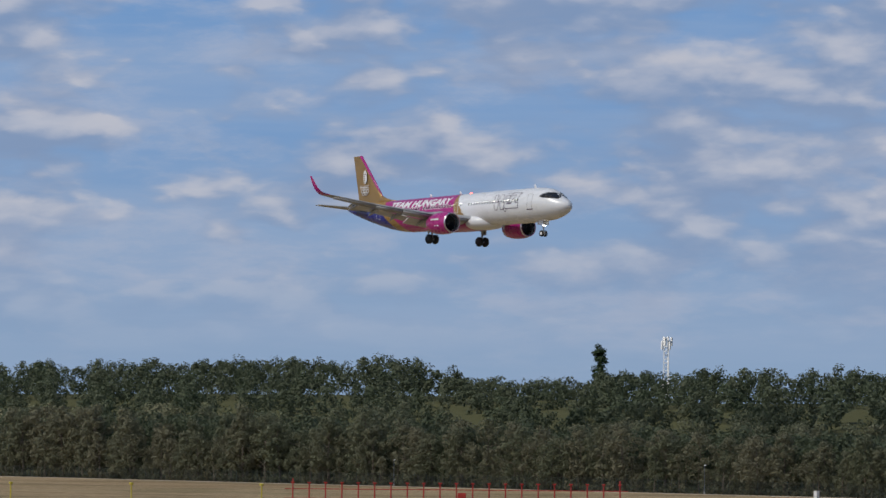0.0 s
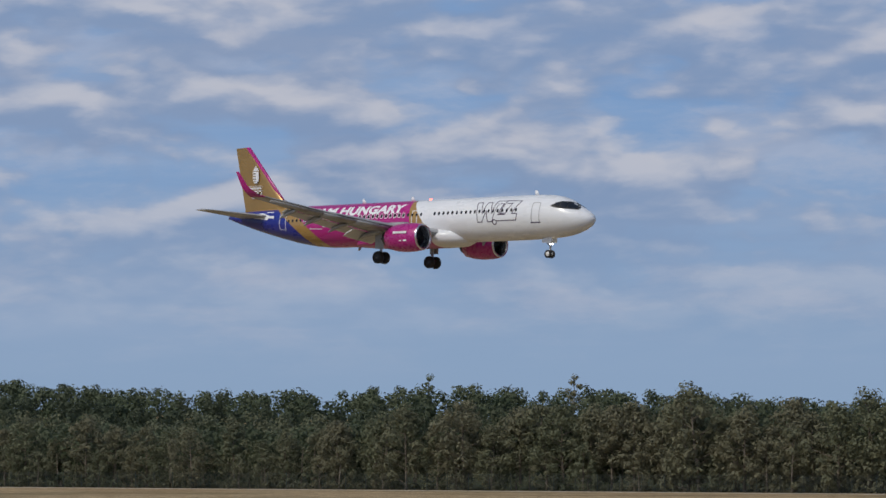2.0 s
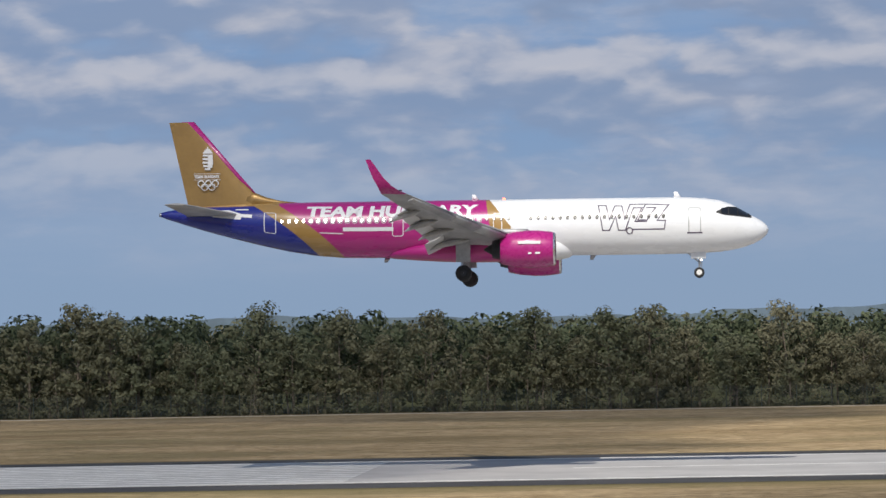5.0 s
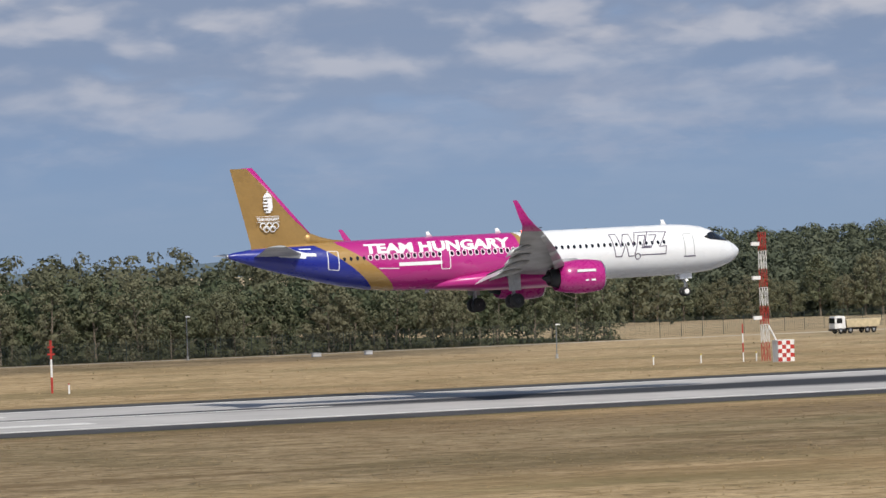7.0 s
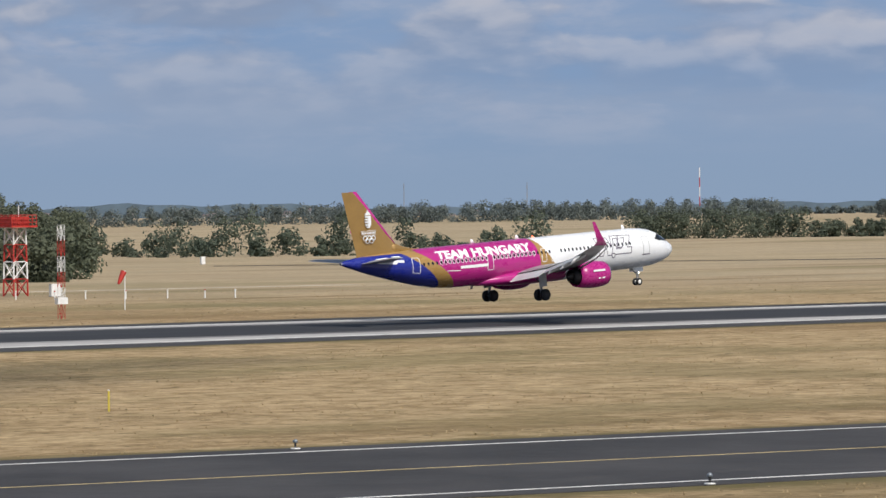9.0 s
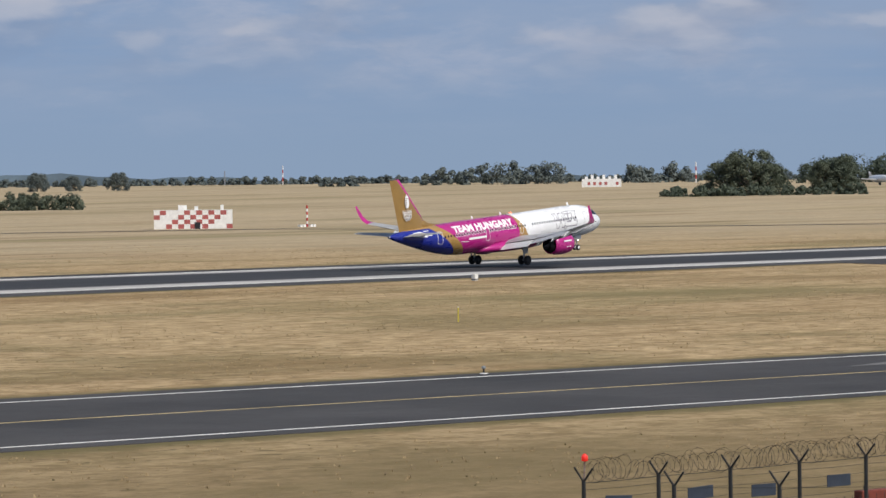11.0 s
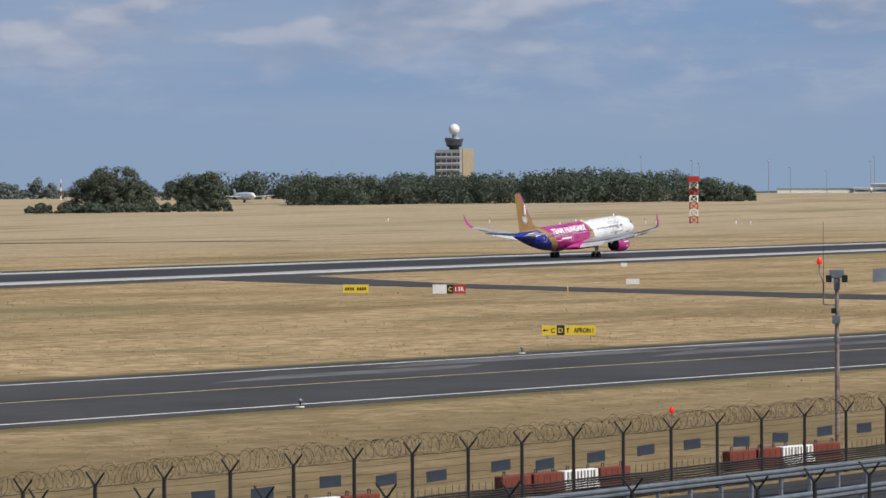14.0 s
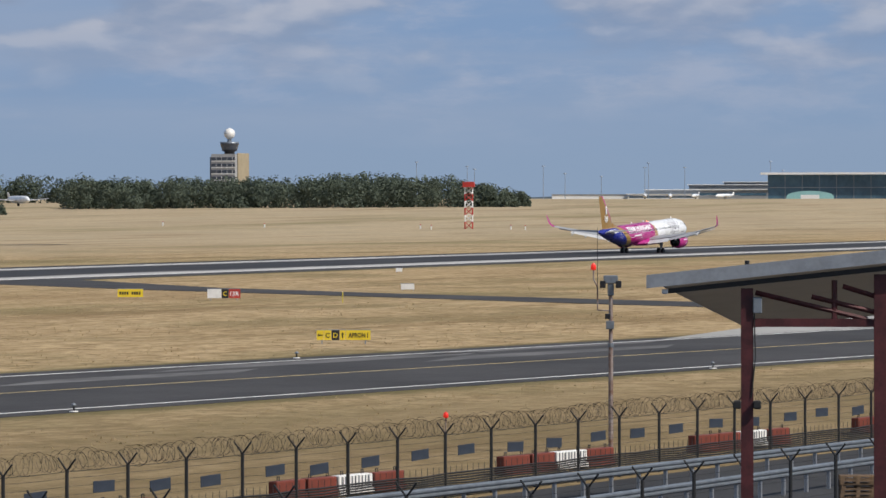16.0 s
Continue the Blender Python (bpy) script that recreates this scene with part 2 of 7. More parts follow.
    wood_shade = n.math("MULTIPLY", inside, n.math("MULTIPLY", west, n.math("LESS_THAN", gy, 1150.0)))
    col = n.mix(wood_shade, col, n.mix(fine, (0.035, 0.042, 0.018), (0.075, 0.072, 0.035)))
    p = n.add("ShaderNodeBsdfPrincipled", Base_Color=col, Roughness=0.95)
    p.inputs["Specular IOR Level"].default_value = 0.1
    b = n.add("ShaderNodeBump", Height=n.math("ADD", fine, tuft), Strength=0.5, Distance=0.25)
    n.tree.links.new(b.outputs[0], p.inputs["Normal"])
    n.add("ShaderNodeOutputMaterial", Surface=p.outputs[0])
    return m


def runway_paving():
    """Pale concrete with a broad band of tyre rubber that starts at the touchdown zone."""
    m = bpy.data.materials.new("runway_concrete")
    m.use_nodes = True
    n = Nodes(m.node_tree)
    co = n.add("ShaderNodeTexCoord").outputs["Object"]
    sep = n.add("ShaderNodeSeparateXYZ", Vector=co)
    x, y = sep.outputs[0], n.math("SUBTRACT", sep.outputs[1], RUNWAY_Y)
    stain = n.noise(co, 0.12, 6.0, 0.6)
    fine = n.noise(co, 1.5, 5.0, 0.7)
    streak = n.noise(n.xyz(n.math("MULTIPLY", x, 0.012), n.math("MULTIPLY", y, 0.55)), 1.0, 5.0, 0.65)
    col = n.mix(n.ramp(stain, 0.3, 0.7), (0.37, 0.355, 0.34), (0.48, 0.46, 0.44))
    col = n.mix(n.ramp(fine, 0.5, 0.8, 0.0, 0.35), col, (0.24, 0.235, 0.23))
    d = n.math("ADD", n.math("ABSOLUTE", n.math("ADD", y, -1.0)), n.math("MULTIPLY", n.math("SUBTRACT", streak, 0.5), 13.0))
    wide = n.ramp(x, 35.0, 230.0, -4.0, 14.5, smooth=False)
    rubber = n.ramp(n.math("SUBTRACT", wide, d), -2.5, 2.5)
    rubber = n.math("MULTIPLY", rubber, n.ramp(streak, 0.25, 0.5, 0.85, 0.99))
    col = n.mix(rubber, col, (0.016, 0.016, 0.018))
    p = n.add("ShaderNodeBsdfPrincipled", Base_Color=col, Roughness=0.85)
    n.add("ShaderNodeOutputMaterial", Surface=p.outputs[0])
    return m


M_GRASS, M_RUNWAY = grass(), runway_paving()
M_ASPHALT = surface("asphalt", (0.050, 0.0465, 0.046), 0.88, 0, 0.3, 0.09, 0.4, 12.0)
M_ASPHALT_DARK = surface("new_asphalt", (0.035, 0.034, 0.035), 0.88, 0, 0.3, 0.15, 0.4, 12.0)
M_CONCRETE = surface("apron_concrete", (0.36, 0.35, 0.33), 0.85, 0, 0.15, 0.1, 0.3, 8.0)
M_WORN = surface("worn_light_asphalt", (0.135, 0.13, 0.127), 0.9, 0, 0.3, 0.12, 0.3, 8.0)
M_LINE = surface("white_marking", (0.70, 0.69, 0.66), 0.75, 0, 0.2, 0.5)
M_YLINE = surface("yellow_marking", (0.50, 0.39, 0.19), 0.75, 0, 0.25, 0.4)
M_DUST = surface("pale_dust_track", (0.50, 0.43, 0.34), 0.95, 0, 0.2, 0.15)
M_BARK = surface("bark", (0.20, 0.165, 0.125), 0.9, 0, 0.35, 3.0, 0.5, 14.0)
M_FENCE = surface("green_grey_wire", (0.05, 0.065, 0.06), 0.7, 0.2, 0.2, 2.0)
M_RED = surface("signal_red_paint", (0.45, 0.035, 0.025), 0.5, 0, 0.15, 1.5)
M_RUST = surface("faded_red_plastic", (0.19, 0.042, 0.026), 0.65, 0, 0.25, 1.2)
M_FADEDRED = surface("faded_red_panel", (0.40, 0.10, 0.09), 0.6, 0, 0.2, 1.0)
M_MARK = surface("signal_white_paint", (0.78, 0.77, 0.75), 0.5, 0, 0.1, 1.5)
M_SIGNY = surface("sign_yellow", (0.75, 0.56, 0.03), 0.45, 0, 0.06, 2.0)
M_BLACK = surface("black_paint", (0.018, 0.018, 0.018), 0.55, 0, 0.2, 2.0)
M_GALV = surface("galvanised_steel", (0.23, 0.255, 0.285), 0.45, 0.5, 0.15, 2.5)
M_PLATE = surface("blue_grey_plate", (0.045, 0.055, 0.075), 0.5, 0.2, 0.2, 2.0)
M_MAROON = surface("maroon_steel_paint", (0.085, 0.02, 0.022), 0.5, 0.1, 0.3, 2.0)
M_ROOF = surface("grey_roof_sheet", (0.29, 0.31, 0.34), 0.5, 0.3, 0.15, 1.2)
M_WIRE = surface("rusty_thin_wire", (0.085, 0.065, 0.05), 0.7, 0.4, 0.3, 3.0)
M_WOOD = surface("weathered_pallet_wood", (0.22, 0.14, 0.08), 0.85, 0, 0.35, 4.0, by_object=0.4)
M_RUSTPOLE = surface("rust_streaked_steel", (0.30, 0.27, 0.26), 0.65, 0.3, 0.3, 2.5, second=(0.17, 0.085, 0.055))
M_YPOST = surface("yellow_post_paint", (0.62, 0.50, 0.06), 0.55, 0, 0.12, 2.0)


def foliage(name, dark, light, warm=(0.12, 0.10, 0.035)):
    """Leaves: their tint drifts from tree to tree and from clump to clump, and light passes through them."""
    m = bpy.data.materials.new(name)
    m.use_nodes = True
    n = Nodes(m.node_tree)
    geo = n.add("ShaderNodeNewGeometry")
    isl = geo.outputs["Random Per Island"]
    rnd = n.add("ShaderNodeObjectInfo").outputs["Random"]
    wide = n.noise(geo.outputs["Position"], 0.045, 3.0)
    col = n.mix(isl, dark, light)
    col = n.mix(n.math("MULTIPLY", n.ramp(n.math("ADD", n.math("MULTIPLY", rnd, 0.45), wide), 0.50, 0.95), 0.75), col, warm)
    p = n.add("ShaderNodeBsdfPrincipled", Base_Color=col, Roughness=0.65)
    p.inputs["Specular IOR Level"].default_value = 0.25
    t = n.add("ShaderNodeBsdfTranslucent", Color=col)
    mx = n.add("ShaderNodeMixShader", i0=0.30, i1=p.outputs[0], i2=t.outputs[0])
    n.add("ShaderNodeOutputMaterial", Surface=mx.outputs[0])
    return m


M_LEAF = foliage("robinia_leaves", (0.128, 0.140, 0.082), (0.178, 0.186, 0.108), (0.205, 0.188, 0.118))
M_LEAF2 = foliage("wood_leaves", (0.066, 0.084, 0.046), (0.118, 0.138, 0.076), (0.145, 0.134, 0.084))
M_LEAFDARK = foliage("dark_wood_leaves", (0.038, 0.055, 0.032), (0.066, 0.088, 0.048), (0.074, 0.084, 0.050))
# next three: distance haze painted in as lighter, greyer leaves, bluest for the farthest
M_LEAFHAZE = foliage("far_leaves", (0.120, 0.148, 0.150), (0.155, 0.182, 0.172), (0.145, 0.166, 0.148))
M_LEAFMID = foliage("field_leaves", (0.070, 0.092, 0.070), (0.112, 0.136, 0.096), (0.105, 0.120, 0.080))
M_TURNING = foliage("hazy_wood_leaves", (0.088, 0.112, 0.072), (0.116, 0.140, 0.088), (0.126, 0.134, 0.088))
M_POPLAR = foliage("poplar_leaves", (0.012, 0.026, 0.012), (0.03, 0.055, 0.02), (0.03, 0.05, 0.02))
M_YELLEAF = foliage("yellowing_leaves", (0.10, 0.085, 0.02), (0.22, 0.17, 0.045), (0.2, 0.14, 0.04))

# ---- building helpers ----


def part(name, bm, material, parent=None, label=""):
    """Links a bmesh as one mesh object, under a thing or a part if one is given."""
    me = bpy.data.meshes.new(name)
    bm.to_mesh(me)
    bm.free()
    me.materials.append(material)
    ob = new(name, me)
    if parent:
        ob.parent = parent
    if label:
        tagged(ob, label)
    return ob


def thing(name, label, category, at=(0, 0, 0), turn=0.0, group="", kind=""):
    ob = new(name)
    ob.empty_display_size = 0.5
    ob.matrix_basis = pose(*at, 0, 0, turn)
    return tagged(ob, label, category, group, kind)


def box(bm, x0, x1, y0, y1, z0, z1, m=None):
    vs = [bm.verts.new(Vector((x, y, z)) if m is None else m @ Vector((x, y, z))) for z in (z0, z1) for y in (y0, y1) for x in (x0, x1)]
    for f in ((0, 2, 3, 1), (4, 5, 7, 6), (0, 1, 5, 4), (2, 6, 7, 3), (0, 4, 6, 2), (1, 3, 7, 5)):
        bm.faces.new([vs[i] for i in f])
    return vs


def boxes(*lists):
    bm = bmesh.new()
    for b in lists:
        box(bm, *b)
    return bm


def bevelled(bm, width, segments=1):
    bmesh.ops.bevel(bm, geom=bm.edges[:], offset=width, segments=segments, affect="EDGES", clamp_overlap=True)
    return bm


def rod(bm, a, b, r0, r1=None, sides=8):
    """A round bar from a to b."""
    a, b = Vector(a), Vector(b)
    r1 = r0 if r1 is None else r1
    q = (b - a).to_track_quat("Z", "Y").to_matrix()
    rings = []
    for c, r in ((a, r0), (b, r1)):
        rings.append([bm.verts.new(c + q @ Vector((r * math.cos(2 * math.pi * i / sides), r * math.sin(2 * math.pi * i / sides), 0))) for i in range(sides)])
    for i in range(sides):
        j = (i + 1) % sides
        bm.faces.new((rings[0][i], rings[0][j], rings[1][j], rings[1][i]))
    bm.faces.new(rings[0][::-1])
    bm.faces.new(rings[1])


def rods(*lists):
    bm = bmesh.new()
    for r in lists:
        rod(bm, *r)
    return bm


def loft(bm, rings, cap=True, smooth=True):
    """Skin over rings of points of equal count."""
    rows = [[bm.verts.new(p) for p in ring] for ring in rings]
    k = len(rows[0])
    for a, b in zip(rows, rows[1:]):
        for i in range(k):
            j = (i + 1) % k
            f = bm.faces.new((a[i], a[j], b[j], b[i]))
            f.smooth = smooth
    if cap:
        for row in (rows[0], rows[-1][::-1]):
            bm.faces.new(row)
    bmesh.ops.recalc_face_normals(bm, faces=bm.faces[:])
    return bm


def lathe(bm, profile, axis_at, sides=32, along="x"):
    """Turns (distance along, radius) round an axis through axis_at."""
    ax = Vector(axis_at)
    rings = []
    for d, r in profile:
        ring = []
        for i in range(sides):
            c, s = r * math.cos(2 * math.pi * i / sides), r * math.sin(2 * math.pi * i / sides)
            ring.append(ax + (Vector((d, c, s)) if along == "x" else Vector((c, d, s)) if along == "y" else Vector((c, s, d))))
        rings.append(ring)
    return loft(bm, rings, cap=False)


def ground_z(x, y):
    """The field is level round the runway and rises gently beyond it towards the terminal."""
    step = lambda v: max(0, min(1, v)) ** 2 * (3 - 2 * max(0, min(1, v)))
    return 10.0 * step((x - 500) / 1700) * step((y - 345) / 360) + (12.0 * step((-x / max(y, 300) - 0.91) / 0.2) + 4.0 * step((-x / max(y, 300) - 1.28) / 0.1) + 9.0 * step((-x / max(y, 300) - 0.5) / 0.3)) * step((y - 590) / 240)


def shade_cloud(centre, reach, thin, seed, label):
    """A thin cloud high behind the viewer that takes part of the sun from the ground round the centre."""
    m = bpy.data.materials.new("thin_cloud")
    m.use_nodes = True
    n = Nodes(m.node_tree)
    d = n.add("ShaderNodeBsdfDiffuse", Color=(0.9, 0.9, 0.9, 1))
    t = n.add("ShaderNodeBsdfTransparent")
    mx = n.add("ShaderNodeMixShader", i0=thin, i1=t.outputs[0], i2=d.outputs[0])
    n.add("ShaderNodeOutputMaterial", Surface=mx.outputs[0])
    high = 800.0
    base = Vector((*centre, 10)) + to_sun * (high / to_sun.z)
    bm = bmesh.new()
    rows = []
    for k, (z, grow) in enumerate(((0, 0.75), (14, 1.0), (30, 0.97), (52, 0.6))):
        ring = []
        for i in range(64):
            a = 2 * math.pi * i / 64
            q = noise.noise(Vector((2.2 * math.cos(a), 2.2 * math.sin(a), seed + k * 0.15)))
            q2 = noise.noise(Vector((6 * math.cos(a), 6 * math.sin(a), seed + 5 + k * 0.2)))
            f = grow * (1 + 0.10 * q + 0.05 * q2) if seed == 4 else (0.6 + 0.4 * grow) * (1 + 0.45 * q + 0.3 * q2)
            ring.append(base + Vector((reach[0] * f * math.cos(a), reach[1] * f * math.sin(a), z * min(1, reach[1] / 100))))
        rows.append(ring)
    loft(bm, rows)
    tagged(part("cloud", bm, m), label, "cloud", kind="structure")


shade_cloud((-620, RUNWAY_Y + 90), (640, 330), 0.33, 4, "thin white cloud drifting high over the field")
shade_cloud((75, 218), (95, 34), 0.22, 11, "small white cloud drifting high over the field")
shade_cloud((60, 462), (130, 30), 0.30, 23, "small white cloud drifting high over the field")

# ---- ground, runway, taxiways ----
def build_ground():
    bm = bmesh.new()
    xs = [-4400, -3000, -2000, -1400, -1250, -1100, -1000, -950, -900, -850, -800, -750, -700, -650, -600, -550, -500, -400, -330, -200, 0, 200, 400, 500] + list(range(600, 2300, 100)) + [2600, 3200, 4400]
    ys = [-1500, -300, 0, 100, 200, 345] + list(range(380, 1000, 40)) + [1100, 1300, 1600, 2200, 3000, 4400]
    grid = [[bm.verts.new((x, y, ground_z(x, y))) for x in xs] for y in ys]
    for a, b in zip(grid, grid[1:]):
        for i in range(len(xs) - 1):
            bm.faces.new((a[i], a[i + 1], b[i + 1], b[i])).smooth = True
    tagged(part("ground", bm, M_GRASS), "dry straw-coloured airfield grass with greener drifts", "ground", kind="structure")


def sheet(name, corners, z, material, label, category="runway"):
    bm = bmesh.new()
    lower = [bm.verts.new((x, y, z - 0.25)) for x, y in corners]
    upper = [bm.verts.new((x, y, z)) for x, y in corners]
    bm.faces.new(upper)
    for i in range(len(corners)):
        j = (i + 1) % len(corners)
        bm.faces.new((lower[i], lower[j], upper[j], upper[i]))
    bmesh.ops.recalc_face_normals(bm, faces=bm.faces[:])
    return tagged(part(name, bm, material), label, category, kind="structure")


THRESH = -62.0
RW0, RW1 = RUNWAY_Y - 29.7, RUNWAY_Y + 29.7
TAX_K, TAX_N, TAX_F = -0.174, 137.15, 165.6  # near and far edge lines of the parallel taxiway, at x = 0


def tax(x, y0):
    return y0 + TAX_K * x


def build_paving():
    sheet("runway_shoulder", [(-200, RW0), (2600, RW0), (2600, RW1), (-200, RW1)], 0.03, M_ASPHALT, "dark asphalt runway shoulders beside the grass")
    sheet("runway", [(THRESH, RUNWAY_Y - 21.8), (2600, RUNWAY_Y - 21.8), (2600, RUNWAY_Y + 21.8), (THRESH, RUNWAY_Y + 21.8)], 0.06, M_RUNWAY, "pale concrete runway with black tyre rubber along its middle")
    sheet("runway_stopway", [(-200, RUNWAY_Y - 21.8), (THRESH, RUNWAY_Y - 21.8), (THRESH, RUNWAY_Y + 21.8), (-200, RUNWAY_Y + 21.8)], 0.055, M_ASPHALT_DARK, "black asphalt stopway before the runway threshold")
    k = tax
    sheet("taxiway", [(-700, k(-700, TAX_N - 2.2)), (700, k(700, TAX_N - 2.2)), (700, k(700, TAX_F + 3)), (-700, k(-700, TAX_F + 3))], 0.04, M_ASPHALT, "dark asphalt taxiway with pale edge lines", "taxiway")
    sheet("taxiway_link", [(452, 272.5), (478, 272.5), (441, 232), (421, 199), (393, 143), (386, 136), (376, 136), (386, 158), (409, 199), (430, 238)], 0.045, M_ASPHALT, "dark asphalt exit taxiway joining the runway", "taxiway")
    sheet("apron", [(292, k(292, 166.5)), (410, k(410, 166.5)), (410, 150), (395, 136), (372, 132), (330, 121)], 0.048, M_CONCRETE, "pale concrete junction at the end of the taxiway", "apron")
    sheet("service_road", [(-40, 75.0 - 0.1052 * -40), (420, 75.0 - 0.1052 * 420), (420, -45), (-40, -45)], 0.03, M_ASPHALT_DARK, "dusty grey asphalt yard behind the boundary fence", "yard")
    sheet("perimeter_track", [(-1000, 497 + 13.5), (420, 497 - 5.5), (420, 494 - 5.5), (-1000, 494 + 13.5)], 0.03, M_DUST, "pale dusty perimeter track along the wood", "track")


def marking(name, quads, z, material, label):
    bm = bmesh.new()
    for q in quads:
        vs = [bm.verts.new((x, y, z)) for x, y in q] + [bm.verts.new((x, y, z - 0.012)) for x, y in q]
        bm.faces.new(vs[:4])
        for i in range(4):
            bm.faces.new((vs[i], vs[(i + 1) % 4], vs[4 + (i + 1) % 4], vs[4 + i]))
    bmesh.ops.recalc_face_normals(bm, faces=bm.faces[:])
    return tagged(part(name, bm, material), label, "marking", kind="structure")


def strip(x0, x1, y0, y1):
    return [(x0, y0), (x1, y0), (x1, y1), (x0, y1)]


def build_markings():
    y = RUNWAY_Y
    marking("runway_edge_line", [strip(-60, 2600, y - 21.4, y - 20.5), strip(-60, 2600, y + 20.5, y + 21.4)], 0.075, M_LINE, "white runway edge lines")
    marking("threshold_line", [strip(THRESH, THRESH + 1.8, y - 21.5, y + 21.5)], 0.075, M_LINE, "white line across the threshold")
    for i in range(12):
        c = y + (i - 5.5) * 3.6
        marking("threshold_bar", [strip(THRESH + 7, THRESH + 37, c - 0.9, c + 0.9)], 0.075, M_LINE, "white threshold bar painted on the runway")
    marking("runway_touchdown_bar", [strip(74, 96.5, y - 12.6, y - 9.6), strip(74, 96.5, y + 9.6, y + 12.6)], 0.076, M_LINE, "white aiming bars on the runway")
    marking("runway_centre_line", [strip(x, x + 30, y - 0.45, y + 0.45) for x in range(-10, 120, 50)], 0.074, M_LINE, "white dashed runway centre line")
    for i in range(4):
        x = THRESH - 12 - i * 30
        marking("stopway_chevron", [[(x, y), (x - 1.2, y), (x - 23, y - 22), (x - 21.8, y - 22)], [(x, y), (x - 1.2, y), (x - 23, y + 22), (x - 21.8, y + 22)]], 0.07, M_YLINE, "thin yellow chevron on the black stopway")
    k = tax
    for nm, y0, mat_, lab in (("taxiway_edge_line", TAX_N, M_LINE, "pale edge line of the taxiway"), ("taxiway_edge_line", TAX_F, M_LINE, "pale edge line of the taxiway"), ("taxiway_centre_line", (TAX_N + TAX_F) / 2, M_YLINE, "faded yellow centre line of the taxiway")):
        w = 0.12 if "centre" in nm else 0.17
        marking(nm, [[(-700, k(-700, y0 - w)), (700, k(700, y0 - w)), (700, k(700, y0 + w)), (-700, k(-700, y0 + w))]], 0.052, mat_, lab)
    for x0, x1, d0, d1 in ((203, 226, 0.70, 0.75), (224, 258, 0.86, 0.91), (246, 276, 0.70, 0.76), (256, 284, 0.92, 0.96)):
        w = TAX_F - TAX_N
        marking("worn_patch", [[(x0, k(x0, TAX_N + w * d0)), (x1, k(x1, TAX_N + w * d0)), (x1 + 6, k(x1, TAX_N + w * d1)), (x0 + 10, k(x0, TAX_N + w * d1))]], 0.046, M_WORN, "pale worn repair patch in the taxiway")


build_ground()
build_paving()
build_markings()

# ---- the landing airliner ----
# own space: x ahead from the main wheels, y to its left, z up from the wheels' contact; s is the distance behind the nose
NOSE = 21.97
FUSE = ((0, 3.43, 3.47, 0.02), (0.12, 3.12, 3.76, 0.36), (0.5, 2.76, 4.08, 0.74), (1.1, 2.45, 4.42, 1.10), (1.9, 2.18, 4.86, 1.46), (2.7, 2.0, 5.34, 1.70),
        (3.5, 1.89, 5.62, 1.83), (4.6, 1.82, 5.80, 1.92), (6, 1.78, 5.88, 1.965), (7.5, 1.76, 5.90, 1.975), (12, 1.76, 5.90, 1.975), (20, 1.76, 5.90, 1.975), (29, 1.76, 5.90, 1.975), (31, 1.80, 5.90, 1.97),
        (33, 1.98, 5.90, 1.92), (35, 2.32, 5.89, 1.76), (37, 2.78, 5.86, 1.50), (39, 3.30, 5.80, 1.18), (41, 3.86, 5.70, 0.84), (42.6, 4.36, 5.57, 0.55), (43.8, 4.76, 5.42, 0.32), (44.3, 4.95, 5.30, 0.20), (44.42, 5.02, 5.20, 0.10))


def body_at(s):
    for a, b in zip(FUSE, FUSE[1:]):
        if a[0] <= s <= b[0]:
            f = (s - a[0]) / (b[0] - a[0])
            return [a[i] + f * (b[i] - a[i]) for i in (1, 2, 3)]
    return FUSE[-1][1:]


def skin(s, z, side=-1, out=0.0):
    """The point of the fuselage's side at s behind the nose and height z."""
    lo, hi, w = body_at(s)
    c, h = (lo + hi) / 2, (hi - lo) / 2
    q = max(-1, min(1, (z - c) / h))
    ang = math.asin(q)
    return Vector((NOSE - s, side * ((w + out) * math.cos(ang)), c + (h + out) * math.sin(ang)))


def section(y, s_le, chord, z, thick, twist=0.0, upright=False, n=9):
    """A closed aerofoil outline; upright ones spread in y instead of z."""
    pts = []
    xs = [(1 - math.cos(math.pi * i / n)) / 2 for i in range(n + 1)]
    foil = lambda u: 5 * (0.2969 * math.sqrt(u) - 0.126 * u - 0.3516 * u * u + 0.2843 * u ** 3 - 0.1036 * u ** 4)
    for u, sg in [(u, 1) for u in xs] + [(u, -1) for u in xs[-2:0:-1]]:
        t = foil(u) * thick * chord * sg + (0.0 if upright else 0.025 * chord * math.sin(math.pi * u))
        if upright:
            pts.append(Vector((NOSE - s_le - u * chord, y + t, z)))
        else:
            pts.append(Vector((NOSE - s_le - u * chord, y, z + t - math.tan(radians(twist)) * u * chord)))
    return pts


def smooth_by_angle(bm, deg=40):
    for f in bm.faces:
        f.smooth = True
    for e in bm.edges:
        if len(e.link_faces) == 2 and e.calc_face_angle(0) > radians(deg):
            e.smooth = False


